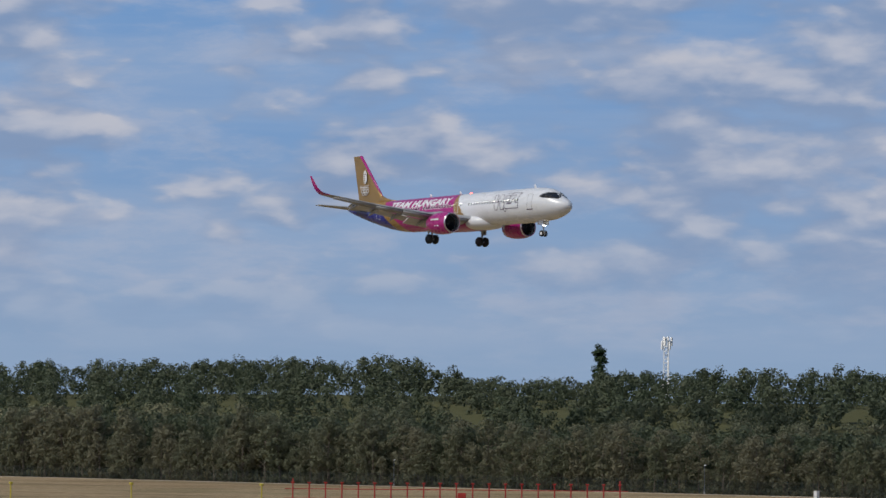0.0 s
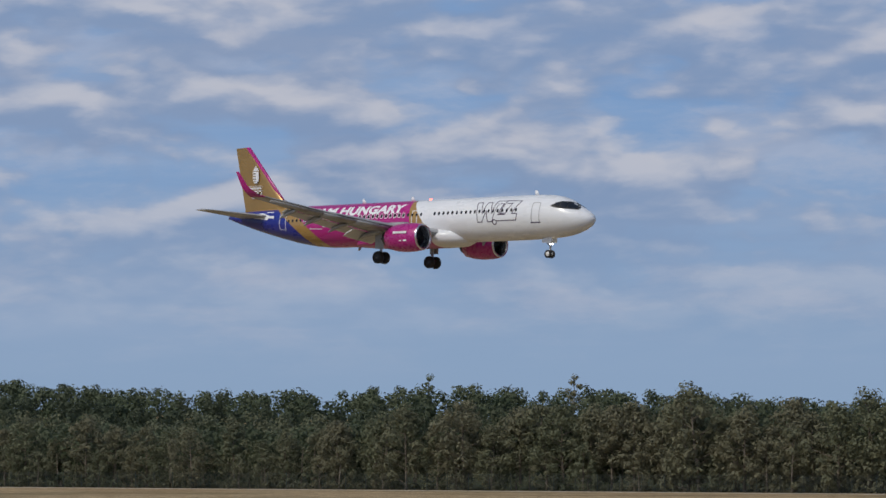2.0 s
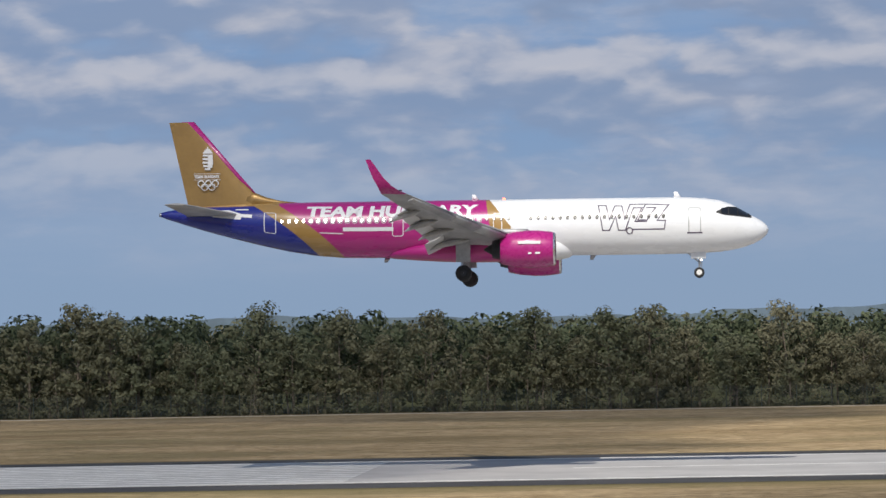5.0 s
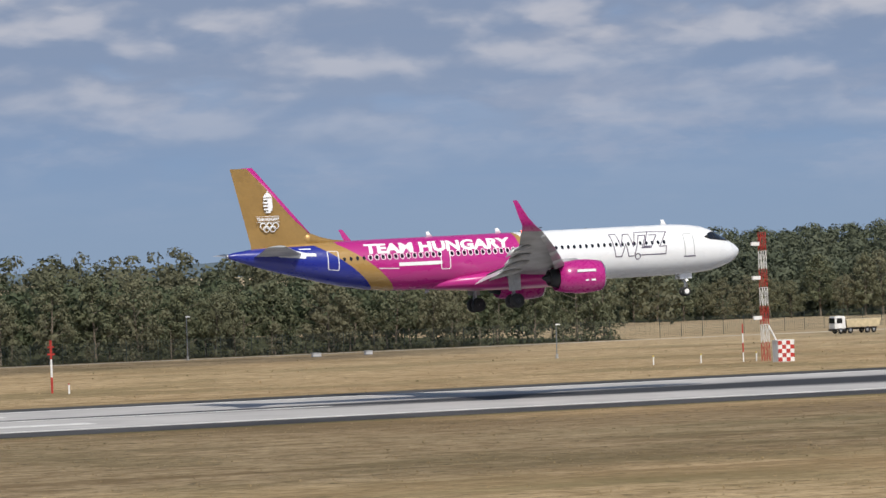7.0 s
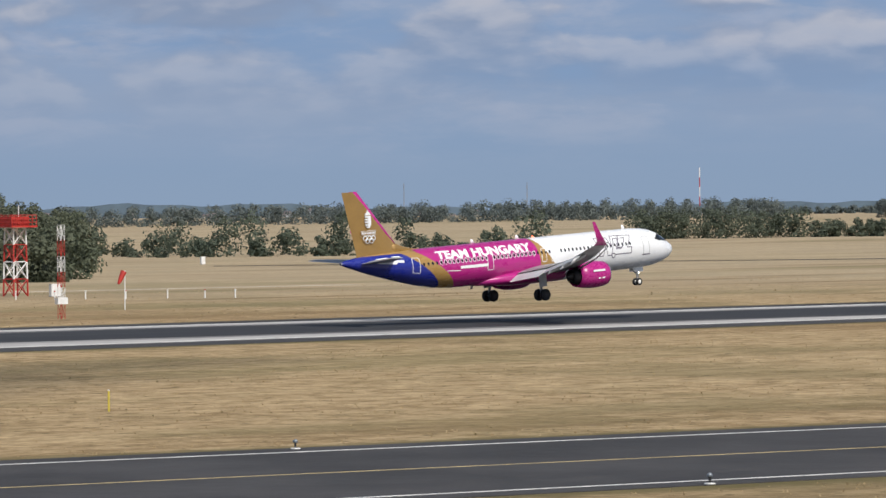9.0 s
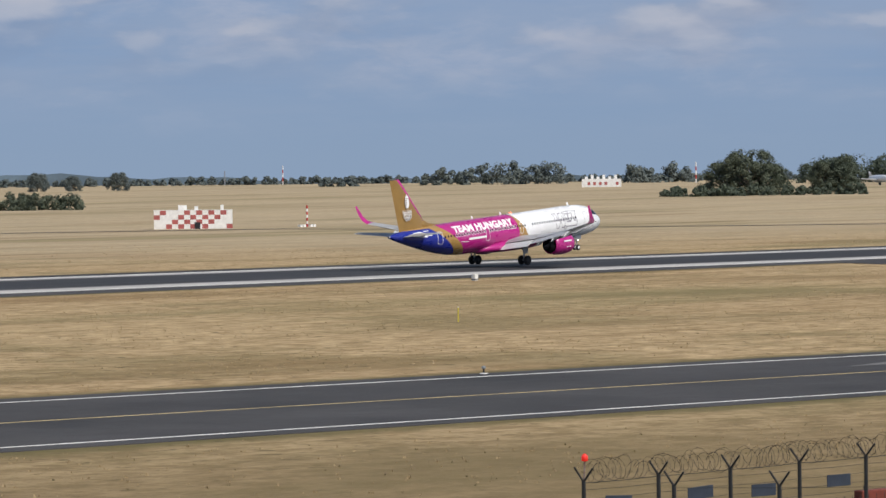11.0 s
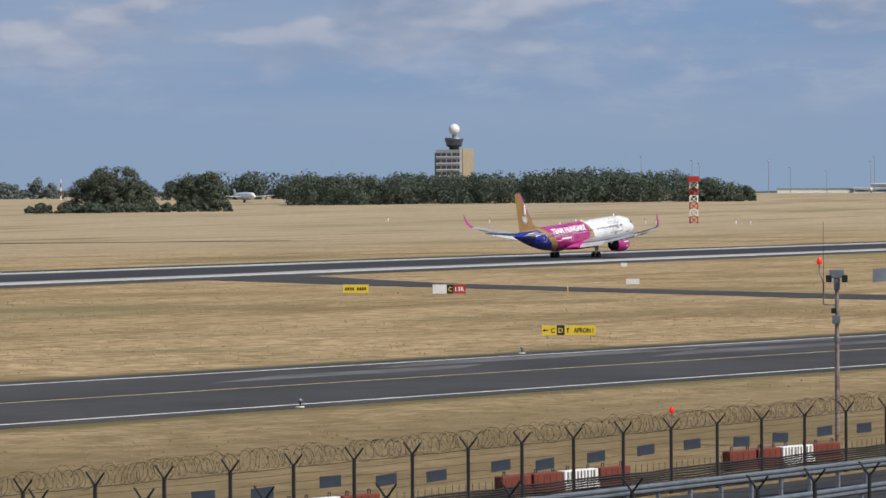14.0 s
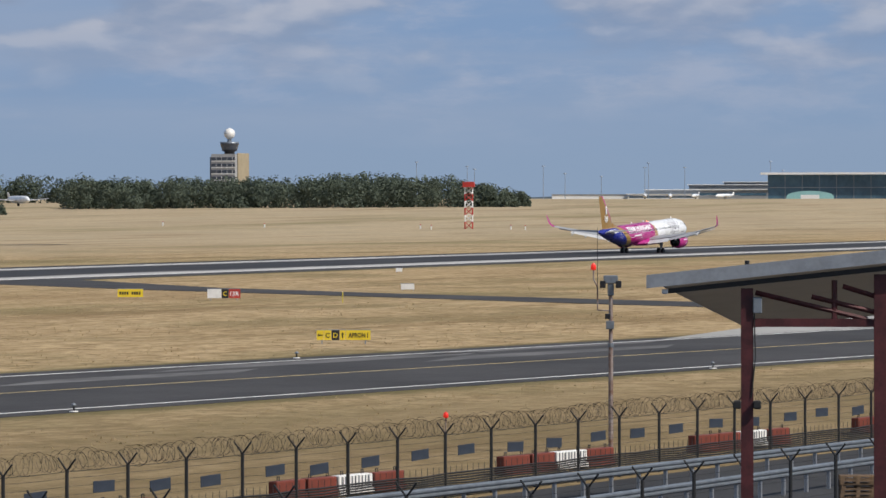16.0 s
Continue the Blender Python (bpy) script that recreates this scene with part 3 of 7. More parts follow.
def lettering(text, height, s_mid, z_mid, slant=0.0, width=None):
    """White letters lying on the right side of the fuselage, following its curve."""
    cu = bpy.data.curves.new("lettering", "FONT")
    cu.body, cu.size, cu.offset = text, 1.0, 0.045
    cu.resolution_u = 3
    tmp = bpy.data.objects.new("lettering", cu)
    scene.collection.objects.link(tmp)
    bpy.context.view_layer.update()
    me = bpy.data.meshes.new_from_object(tmp.evaluated_get(bpy.context.evaluated_depsgraph_get()))
    bpy.data.objects.remove(tmp)
    bm = bmesh.new()
    bm.from_mesh(me)
    bpy.data.meshes.remove(me)
    x0, x1 = min(v.co.x for v in bm.verts), max(v.co.x for v in bm.verts)
    y0, y1 = min(v.co.y for v in bm.verts), max(v.co.y for v in bm.verts)
    k = height / (y1 - y0)
    kx = width / (x1 - x0) if width else k
    for v in bm.verts:
        v.co = Vector(((v.co.x - (x0 + x1) / 2) * kx + slant * (v.co.y - y0) * k, (v.co.y - (y0 + y1) / 2) * k, 0))
    lv = -height / 2 + 0.1
    while lv < height / 2:
        bmesh.ops.bisect_plane(bm, geom=bm.verts[:] + bm.edges[:] + bm.faces[:], plane_co=(0, lv, 0), plane_no=(0, 1, 0))
        lv += 0.1
    return bm


def on_skin(bm, s_mid, z_mid, out=0.02, side=-1):
    """Lays a flat drawing (x ahead, y up) on the fuselage's side; heights run along the curve."""
    lo, hi, w = body_at(s_mid)
    c, h = (lo + hi) / 2, (hi - lo) / 2
    a0 = math.asin((z_mid - c) / h)
    for v in bm.verts:
        s = s_mid - v.co.x
        lo, hi, w = body_at(s)
        c, h = (lo + hi) / 2, (hi - lo) / 2
        a = a0 + v.co.y / 2.0
        v.co = Vector((NOSE - s, side * (w + out) * math.cos(a), c + (h + out) * math.sin(a)))
    return bm


def strokes(lines, width):
    """Flat strokes along lines of points, cut short enough to follow a curve."""
    bm = bmesh.new()
    for pts in lines:
        for a, b in zip(pts, pts[1:]):
            a, b = Vector((*a, 0)), Vector((*b, 0))
            n = max(1, int((b - a).length / 0.15))
            d = (b - a).normalized()
            o = Vector((-d.y, d.x, 0)) * width / 2
            a, b = a - d * width / 2, b + d * width / 2
            row = [(bm.verts.new(a + (b - a) * i / n - o), bm.verts.new(a + (b - a) * i / n + o)) for i in range(n + 1)]
            for p, q in zip(row, row[1:]):
                bm.faces.new((p[0], q[0], q[1], p[1]))
    return bm


def rounded_loop(w, h, r, n=4):
    pts = []
    for cx, cy, a0 in ((w / 2 - r, h / 2 - r, 0), (-w / 2 + r, h / 2 - r, 90), (-w / 2 + r, -h / 2 + r, 180), (w / 2 - r, -h / 2 + r, 270)):
        pts += [(cx + r * math.cos(radians(a0 + 90 * i / n)), cy + r * math.sin(radians(a0 + 90 * i / n))) for i in range(n + 1)]
    return pts + pts[:1]


def wheel(name, parent, at, radius, width):
    bm = bmesh.new()
    w = width / 2
    lathe(bm, [(-w, radius * 0.55), (-w, radius * 0.86), (-w * 0.75, radius * 0.97), (0, radius), (w * 0.75, radius * 0.97), (w, radius * 0.86), (w, radius * 0.55)], (0, 0, 0), 20, "y")
    o = part(name, bm, M_RUBBER, parent)
    o.location = at
    bm = bmesh.new()
    lathe(bm, [(-w * 0.8, 0.02), (-w * 0.85, radius * 0.3), (-w * 0.95, radius * 0.56), (w * 0.95, radius * 0.56), (w * 0.85, radius * 0.3), (w * 0.8, 0.02)], (0, 0, 0), 16, "y")
    part("rim", bm, M_MARK if radius < 0.45 else M_DARK, o)
    return o


def engine(plane, side):
    y, z, s0 = side * 5.75, 1.93, 15.3
    x = NOSE - s0
    at = (x, y, z)
    bm = bmesh.new()
    lathe(bm, [(-0.02, 1.05), (0.0, 1.12), (-0.06, 1.17), (-0.3, 1.24), (-1.1, 1.33), (-2.0, 1.34), (-3.0, 1.25), (-3.9, 1.05), (-3.9, 1.0), (-3.0, 1.1)], at)
    cowl = part("engine_cowl", bm, M_PINK, plane, "magenta engine cowling")
    bm = bmesh.new()
    lathe(bm, [(-0.9, 1.0), (-0.35, 1.0), (-0.06, 1.06), (0.03, 1.13), (-0.05, 1.185), (-0.12, 1.205)], at)
    part("inlet_lip", bm, M_SILVER, cowl, "bare metal inlet lip")
    bm = bmesh.new()
    lathe(bm, [(-0.95, 1.02), (-0.9, 0.34), (-0.62, 0.2), (-0.45, 0.02)], at)
    for i in range(18):
        a = 2 * math.pi * i / 18
        c, s = math.cos(a), math.sin(a)
        c2, s2 = math.cos(a + 0.22), math.sin(a + 0.22)
        vs = [bm.verts.new(Vector(at) + Vector(p)) for p in ((-0.72, 0.3 * c, 0.3 * s), (-0.88, 0.3 * c2, 0.3 * s2), (-0.88, 0.99 * c2, 0.99 * s2), (-0.72, 0.99 * c, 0.99 * s))]
        bm.faces.new(vs)
    part("fan", bm, M_DARK, cowl, "dark fan blades and spinner")
    bm = bmesh.new()
    lathe(bm, [(-3.3, 0.98), (-3.7, 0.82), (-4.5, 0.62), (-4.5, 0.55), (-4.1, 0.5)], at)
    lathe(bm, [(-4.1, 0.5), (-4.6, 0.36), (-5.1, 0.05)], at)
    part("exhaust_nozzle", bm, M_DARK, cowl, "dark metal exhaust nozzle")
    bm = bmesh.new()
    rings = [section(y, s, c, zz, t, upright=True, n=6) for s, c, zz, t in ((s0 + 1.2, 4.2, z + 1.0, 0.1), (s0 + 2.0, 4.9, z + 1.45, 0.09))]
    loft(bm, rings)
    part("pylon", bm, M_WINGGREY, cowl, "grey engine pylon")
    if side < 0:
        bm = boxes((x - 2.6, x - 1.0, y - 1.36, y - 1.33, z + 0.30, z + 0.50))
        part("cowl_mark", bm, M_LETTER, cowl, "white plain bar on the cowling")
        part("cowl_label", boxes((x - 1.9, x - 1.65, y - 1.30, y - 1.25, z - 0.42, z - 0.22)), M_LETTER, cowl, "small white service label")
        part("cowl_label", boxes((x - 1.4, x - 1.05, y - 1.30, y - 1.25, z - 0.42, z - 0.26)), M_LETTER, cowl, "small white service label")


WING = ((1.2, 15.9, 7.6, 2.55, 0.135), (1.95, 16.4, 7.1, 2.58, 0.13), (6.4, 18.85, 4.65, 3.1, 0.115), (11.5, 21.75, 3.1, 4.0, 0.105), (16.7, 25.15, 1.72, 5.25, 0.10))
TIP = ((17.05, 25.55, 1.38, 5.40, 0.09), (17.38, 26.05, 1.02, 5.72, 0.085), (17.56, 26.6, 0.76, 6.25, 0.08), (17.76, 27.5, 0.36, 7.55, 0.08))


def wing_at(y):
    rows = WING
    for a, b in zip(rows, rows[1:]):
        if a[0] <= y <= b[0]:
            f = (y - a[0]) / (b[0] - a[0])
            return [a[i] + f * (b[i] - a[i]) for i in range(5)]
    return rows[-1]


def wing(plane, side):
    bm = bmesh.new()
    loft(bm, [section(side * r[0], *r[1:]) for r in WING])
    smooth_by_angle(bm)
    w = part("wing", bm, M_WINGGREY, plane, "grey swept wing")
    bm = bmesh.new()
    loft(bm, [section(side * r[0], *r[1:]) for r in (WING[-1],) + TIP])
    smooth_by_angle(bm)
    part("winglet", bm, M_PINK, w, "magenta upturned winglet")
    # leading-edge slats drooped forward
    for y0, y1 in ((2.6, 5.0), (6.6, 9.3), (9.35, 12.1), (12.15, 16.3)):
        bm = bmesh.new()
        rings = []
        for y in (y0, y1):
            _, sl, ch, z, t = wing_at(y)
            rings.append([p + Vector((0.22, 0, -0.2)) for p in section(side * y, sl, 0.16 * ch + 0.15, z - 0.03, 0.26, 22, n=5)])
        loft(bm, rings)
        part("slat", bm, M_WINGGREY, w, "grey drooped leading-edge slat")
    # flaps run out and down for landing
    for y0, y1, k in ((2.1, 6.3, 1.35), (6.45, 13.4, 0.95)):
        bm = bmesh.new()
        rings = []
        for y in (y0, y1):
            _, sl, ch, z, t = wing_at(y)
            c = k if y < 7 else k * (1.0 if y == y0 else 0.72)
            rings.append(section(side * y, sl + ch - 0.22, c, z - 0.10, 0.13, 27, n=6))
        loft(bm, rings)
        smooth_by_angle(bm)
        part("flap", bm, M_FLAP_LIT, w, "grey landing flap lowered, painted paler as if sunlit")
    for y in (4.5, 8.0, 10.6, 13.0):
        bm = bmesh.new()
        _, sl, ch, z, t = wing_at(y)
        sx = sl + ch * 0.62
        rings = []
        for d, r, dz in ((0, 0.02, -0.05), (0.4, 0.14, -0.2), (1.3, 0.2, -0.32), (2.1, 0.17, -0.52), (2.7, 0.03, -0.85)):
            rings.append([Vector((NOSE - sx - d * (0.55 + 0.1 * ch), side * y + r * math.cos(a), z + dz + 1.3 * r * math.sin(a))) for a in [2 * math.pi * i / 10 for i in range(10)]])
        loft(bm, rings)
        part("flap_fairing", bm, M_WINGGREY, w, "pointed grey flap track fairing")
    bm = boxes((NOSE - 25.6, NOSE - 25.4, side * 17.2 - 0.05, side * 17.2 + 0.05, 5.4, 5.48))
    part("navigation_lamp", bm, M_GLASSDARK, w, "small dark wingtip lamp glass")


def gear(plane):
    for side in (1, -1):
        y = side * 3.8
        g = part("main_gear_strut", rods(((0, y, 0.45), (0, y, 1.4), 0.11), ((0, y, 1.3), (0.05, y, 2.9), 0.16), ((0, y - 0.55, 0.34), (0, y + 0.55, 0.34), 0.09), ((0, y, 1.5), (0.1, y - side * 1.5, 2.4), 0.07), ((-0.25, y, 0.55), (-0.12, y, 1.4), 0.035)), M_STEEL, plane, "grey main landing gear leg")
        bm = boxes((-0.55, 0.5, y + side * 0.26 - 0.02, y + side * 0.26 + 0.02, 1.15, 2.75))
        part("gear_door", bevelled(bm, 0.015), M_WINGGREY, g, "grey gear door")
        for d in (-0.46, 0.46):
            wheel("main_wheel", g, (0, y + d, 0.34), 0.59, 0.42)
    x = NOSE - 5.07
    g = part("nose_gear_strut", rods(((x, 0, 0.38), (x + 0.02, 0, 1.1), 0.07), ((x + 0.02, 0, 1.0), (x + 0.15, 0, 2.1), 0.1), ((x, -0.32, 0.38), (x, 0.32, 0.38), 0.06), ((x + 0.05, 0, 1.1), (x - 0.9, 0, 1.9), 0.05), ((x + 0.16, -0.05, 0.6), (x + 0.2, -0.05, 1.15), 0.03)), M_STEEL, plane, "grey nose landing gear leg")
    for d in (-0.26, 0.26):
        wheel("nose_wheel", g, (x, d, 0.38), 0.38, 0.22)
    for d in (-0.42, 0.42):
        part("nose_gear_door", boxes((x - 0.6, x + 0.5, d - 0.015, d + 0.015, 1.42, 1.95)), M_WHITE, g, "white nose gear door")
    for d in (-0.16, 0.16):
        bm = bmesh.new()
        lathe(bm, [(0.0, 0.02), (0.0, 0.06), (-0.08, 0.045)], (x + 0.2, d, 1.3), 12)
        part("taxi_lamp", bm, M_LAMP, g, "lit taxi lamp on the nose leg")


def build_airliner():
    plane = tagged(new("airliner"), "twin-engine airliner, white nose, magenta middle, blue tail, gear down", "airplane")
    # fuselage
    bm = bmesh.new()
    rings, n = [], 56
    dense = []
    for a, b in zip(FUSE, FUSE[1:]):
        k = 6 if a[0] >= 6 else 2
        dense += [a[0] + (b[0] - a[0]) * i / k for i in range(k)]
    for s in dense + [44.42]:
        lo, hi, w = body_at(s)
        c, h = (lo + hi) / 2, (hi - lo) / 2
        rings.append([Vector((NOSE - s, w * math.cos(2 * math.pi * i / n), c + h * math.sin(2 * math.pi * i / n))) for i in range(n)])
    loft(bm, rings)
    fus = part("fuselage", bm, M_LIVERY, plane, "white, magenta, gold and blue fuselage")
    # belly fairing
    bm = bmesh.new()
    rings = []
    for s, w, lo, hi in ((13.9, 0.25, 2.0, 2.5), (14.5, 1.2, 1.62, 2.75), (15.5, 2.05, 1.42, 3.0), (17, 2.35, 1.36, 3.15), (21, 2.4, 1.36, 3.1), (23.5, 2.25, 1.42, 2.9), (25.5, 1.85, 1.55, 2.7), (27.2, 1.1, 1.68, 2.4), (28.0, 0.3, 1.8, 2.1)):
        c, h = (lo + hi) / 2, (hi - lo) / 2
        rings.append([Vector((NOSE - s, math.copysign(abs(math.cos(a)) ** 0.75, math.cos(a)) * w, c + math.copysign(abs(math.sin(a)) ** 0.75, math.sin(a)) * h)) for a in [2 * math.pi * i / 32 for i in range(32)]])
    loft(bm, rings)
    part("belly_fairing", bm, M_PINK_WHITE, plane, "white and magenta wing-root fairing")
    for side in (1, -1):
        wing(plane, side)
        engine(plane, side)
        bm = bmesh.new()
        loft(bm, [section(side * y, s, c, z, 0.1) for y, s, c, z in ((0.5, 38.3, 4.1, 4.95), (1.3, 38.75, 3.7, 5.02), (6.2, 41.9, 1.45, 5.45))])
        smooth_by_angle(bm)
        part("tailplane", bm, M_WINGGREY, plane, "grey swept tailplane")
    for side in (-1, 1):
        bm = bmesh.new()
        bm.faces.new([bm.verts.new(skin(s, z, side, 0.02)) for s, z in ((38.4, 4.62), (38.2, 5.0), (39.3, 5.35), (40.6, 5.3), (40.5, 4.85))])
        part("tailplane_root_plate", bm, M_LETTER, plane, "pale plate at the tailplane root")
    # fin
    bm = bmesh.new()
    fin_rows = ((5.45, 36.3, 6.1, 0.085), (5.9, 36.85, 5.55, 0.09), (11.9, 41.95, 1.78, 0.09))
    loft(bm, [section(0, s, c, z, t, upright=True) for z, s, c, t in fin_rows])
    smooth_by_angle(bm)
    fin = part("fin", bm, M_GOLD, plane, "gold fin with a magenta leading edge")
    bm = bmesh.new()
    loft(bm, [section(0, s, c, z, t, upright=True) for z, s, c, t in ((6.35, 37.15, 0.12, 0.35), (7.6, 38.22, 0.74, 0.38), (11.93, 41.88, 0.92, 0.22))])
    part("fin_leading_edge", bm, M_PINK, fin, "magenta leading edge")
    bm = bmesh.new()
    loft(bm, [[Vector((NOSE - s, w * math.cos(a), z + h * math.sin(a))) for a in [2 * math.pi * i / 12 for i in range(12)]] for s, w, z, h in ((34.3, 0.02, 5.88, 0.02), (35.6, 0.14, 5.9, 0.16), (36.6, 0.22, 5.98, 0.34), (37.4, 0.26, 6.1, 0.55), (38.2, 0.22, 6.1, 0.6))])
    part("dorsal_fillet", bm, M_GOLD, fin, "gold dorsal fillet")
    # crest, words and rings on the fin
    cx, yy = NOSE - 40.95, -0.31
    bm = bmesh.new()
    at = Matrix.Translation((cx + 0.08, 0, 8.95))
    for zz0, zz1, w in ((0.55, 0.41, 0.36), (0.29, 0.15, 0.38), (0.03, -0.11, 0.38), (-0.23, -0.37, 0.34), (-0.46, -0.58, 0.22)):
        box(bm, -w, 0.02, yy - 0.01, yy + 0.05, zz1, zz0, at)
    for zz0, zz1, w in ((0.55, 0.2, 0.36), (0.2, -0.2, 0.38), (-0.2, -0.42, 0.33), (-0.42, -0.6, 0.18)):
        box(bm, 0.0, w, yy - 0.01, yy + 0.05, zz1, zz0, at)
    for zz0, zz1, w in ((0.72, 0.62, 0.36), (0.86, 0.72, 0.27), (0.97, 0.86, 0.15), (1.12, 0.97, 0.04)):
        box(bm, -w, w, yy - 0.01, yy + 0.05, zz1, zz0, at)
    part("fin_crest", bm, M_LETTER, fin, "plain white shield shape")
    bm = bmesh.new()
    for k, (dx, dz) in enumerate(((-0.52, 0.1), (0, 0.1), (0.52, 0.1), (-0.26, -0.14), (0.26, -0.14))):
        lathe(bm, [(-0.01, 0.2), (-0.01, 0.265), (0.05, 0.265), (0.05, 0.2), (-0.01, 0.2)], (cx + 0.1 + dx, yy, 7.25 + dz), 20, "y")
    part("fin_rings", bm, M_LETTER, fin, "five plain white rings")
    part("fin_rule", boxes((cx - 0.95, cx + 1.0, yy - 0.01, yy + 0.04, 8.07, 8.10), (cx - 0.95, cx + 1.0, yy - 0.01, yy + 0.04, 7.63, 7.66)), M_LETTER, fin, "thin white rules")
    bm = lettering("TEAM HUNGARY", 0.24, 0, 0, width=1.85)
    for v in bm.verts:
        v.co = Vector((cx + 0.02 + v.co.x, yy - 0.012, 7.865 + v.co.y))
    part("fin_lettering", bm, M_LETTER, fin, "small white words")
    # large words on the side
    bm = lettering("TEAM HUNGARY", 1.04, 0, 0, 0.12, 12.5)
    part("fuselage_lettering", on_skin(bm, 27.35, 5.09), M_LETTER, fus, "large white words TEAM HUNGARY")
    part("fuselage_bar", on_skin(strokes([[(-1.7, 0), (1.7, 0)]], 0.27), 29.0, 3.75), M_LETTER, fus, "plain white bar")
    part("fuselage_small_bar", on_skin(strokes([[(-0.8, 0), (0.8, 0)]], 0.07), 31.7, 3.5), M_LETTER, fus, "thin white bar")
    part("registration_bar", on_skin(strokes([[(-1.25, 0), (-0.55, 0)], [(-0.3, 0), (1.2, 0)]], 0.34), 38.9, 4.95), M_LETTER, fus, "white registration bars")
    part("flag_patch", on_skin(strokes([[(-0.4, 0), (0.4, 0)]], 0.16), 38.3, 5.36), M_LETTER, fus, "small pale flag patch")
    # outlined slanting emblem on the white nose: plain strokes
    em = [[(-2.55, 1.0), (-2.0, 1.0), (-1.75, -0.15), (-1.35, 0.95), (-0.85, 0.95), (-0.65, -0.15), (-0.25, 1.1), (0.9, 1.1), (0.3, -0.2), (0.85, -0.2)],
          [(-2.55, 1.0), (-2.25, -0.9), (-1.75, -0.9), (-1.3, 0.1), (-1.1, -0.9), (-0.6, -0.9), (0.0, 0.75)],
          [(0.0, 0.75), (0.62, 0.75), (0.1, -0.3), (0.9, -0.3), (1.6, 0.75), (0.95, 0.75)],
          [(0.9, 1.1), (2.55, 1.0), (1.7, -0.25), (2.3, -0.25), (2.2, -0.85), (-0.1, -0.85)]]
    circ = [(-0.3 + 0.22 * math.cos(2 * math.pi * i / 12), -0.95 + 0.22 * math.sin(2 * math.pi * i / 12)) for i in range(13)]
    part("nose_emblem", on_skin(strokes(em + [circ], 0.075), 9.75, 4.35, 0.02), M_OUTLINE, fus, "dark outlined slanting emblem")
    # cabin windows, doors, cockpit
    bm = bmesh.new()
    k = 10
    ring = [bm.verts.new((0.13 * math.cos(2 * math.pi * i / k), 0, 0.185 * math.sin(2 * math.pi * i / k))) for i in range(k)]
    inner = [bm.verts.new((0.105 * math.cos(2 * math.pi * i / k), -0.012, 0.155 * math.sin(2 * math.pi * i / k))) for i in range(k)]
    for i in range(k):
        bm.faces.new((ring[i], ring[(i + 1) % k], inner[(i + 1) % k], inner[i]))
    bm.faces.new(inner[::-1])
    bmesh.ops.recalc_face_normals(bm, faces=bm.faces[:])
    first = part("cabin_window", bm, M_GLASSDARK, fus)
    pane = first.data
    stops = [7.6 + 0.533 * i for i in range(53)]
    stops = [s for s in stops if not (17.6 < s < 18.6 or 26.4 < s < 27.3)]
    for side in (-1, 1):
        for s in stops:
            if side == -1 and s == stops[0]:
                o = first
            else:
                o = new("cabin_window", pane)
                o.parent = fus
            p = skin(s, 4.42, side, 0.004)
            o.matrix_basis = Matrix.Translation(p) @ pose(0, 0, 0, -20 if side < 0 else 20, 0, 0 if side < 0 else 180)
    for s in [q for q in stops if 20.6 < q < 33.5]:
        part("window_surround", on_skin(strokes([rounded_loop(0.34, 0.46, 0.16, 2)], 0.045), s, 4.42, 0.012), M_LETTER, fus, "thin white window surround")
    for s, z, w, h, mat_ in ((5.35, 4.12, 0.85, 1.9, M_WINGGREY), (18.3, 4.15, 0.62, 1.35, M_LETTER), (19.6, 4.15, 0.6, 1.3, M_LETTER), (26.85, 4.05, 0.78, 1.6, M_LETTER), (36.2, 4.35, 0.85, 1.85, M_LETTER)):
        part("cabin_door", on_skin(strokes([rounded_loop(w, h, 0.16)], 0.06), s, z, 0.014), mat_, fus, "outlined cabin door")
    part("door_sill_mark", on_skin(strokes([[(-0.5, 0), (0.5, 0)]], 0.1), 5.35, 3.18, 0.016), M_OUTLINE, fus, "dark sill under the front door")
    def glazed(name, lo, hi, out, material, label):
        """A patch of the nose between two outlines, following the skin."""
        for side in (-1, 1):
            bm = bmesh.new()
            at = lambda row, s: next(p[1] + (q[1] - p[1]) * (s - p[0]) / (q[0] - p[0]) for p, q in zip(row, row[1:]) if p[0] <= s <= q[0])
            grid = []
            for i in range(15):
                s = lo[0][0] + (lo[-1][0] - lo[0][0]) * i / 14
                a, b = at(lo, s), at(hi, s)
                grid.append([bm.verts.new(skin(s, a + (b - a) * j / 5, side, out)) for j in range(6)])
            for p, q in zip(grid, grid[1:]):
                for j in range(5):
                    bm.faces.new((p[j], q[j], q[j + 1], p[j + 1])).smooth = True
            bmesh.ops.recalc_face_normals(bm, faces=bm.faces[:])
            part(name, bm, material, fus, label)

    glazed("cockpit_mask", [(1.25, 4.25), (2.2, 4.34), (3.2, 4.44), (3.8, 4.62)], [(1.25, 4.45), (1.7, 4.78), (2.3, 5.06), (3.0, 5.08), (3.8, 4.7)], 0.018, M_BLACK, "black mask round the cockpit windows")
    for w0, w1 in ((1.5, 2.18), (2.26, 2.86), (2.94, 3.42)):
        glazed("cockpit_window", [(w0, 4.36 + 0.05 * (w0 - 1.4)), (w1, 4.40 + 0.07 * (w1 - 1.4))], [(w0, min(4.94, 4.52 + 0.6 * (w0 - 1.4))), (w1, min(4.96, 4.6 + 0.6 * (w1 - 1.4)))], 0.03, M_GLASSDARK, "dark cockpit window")
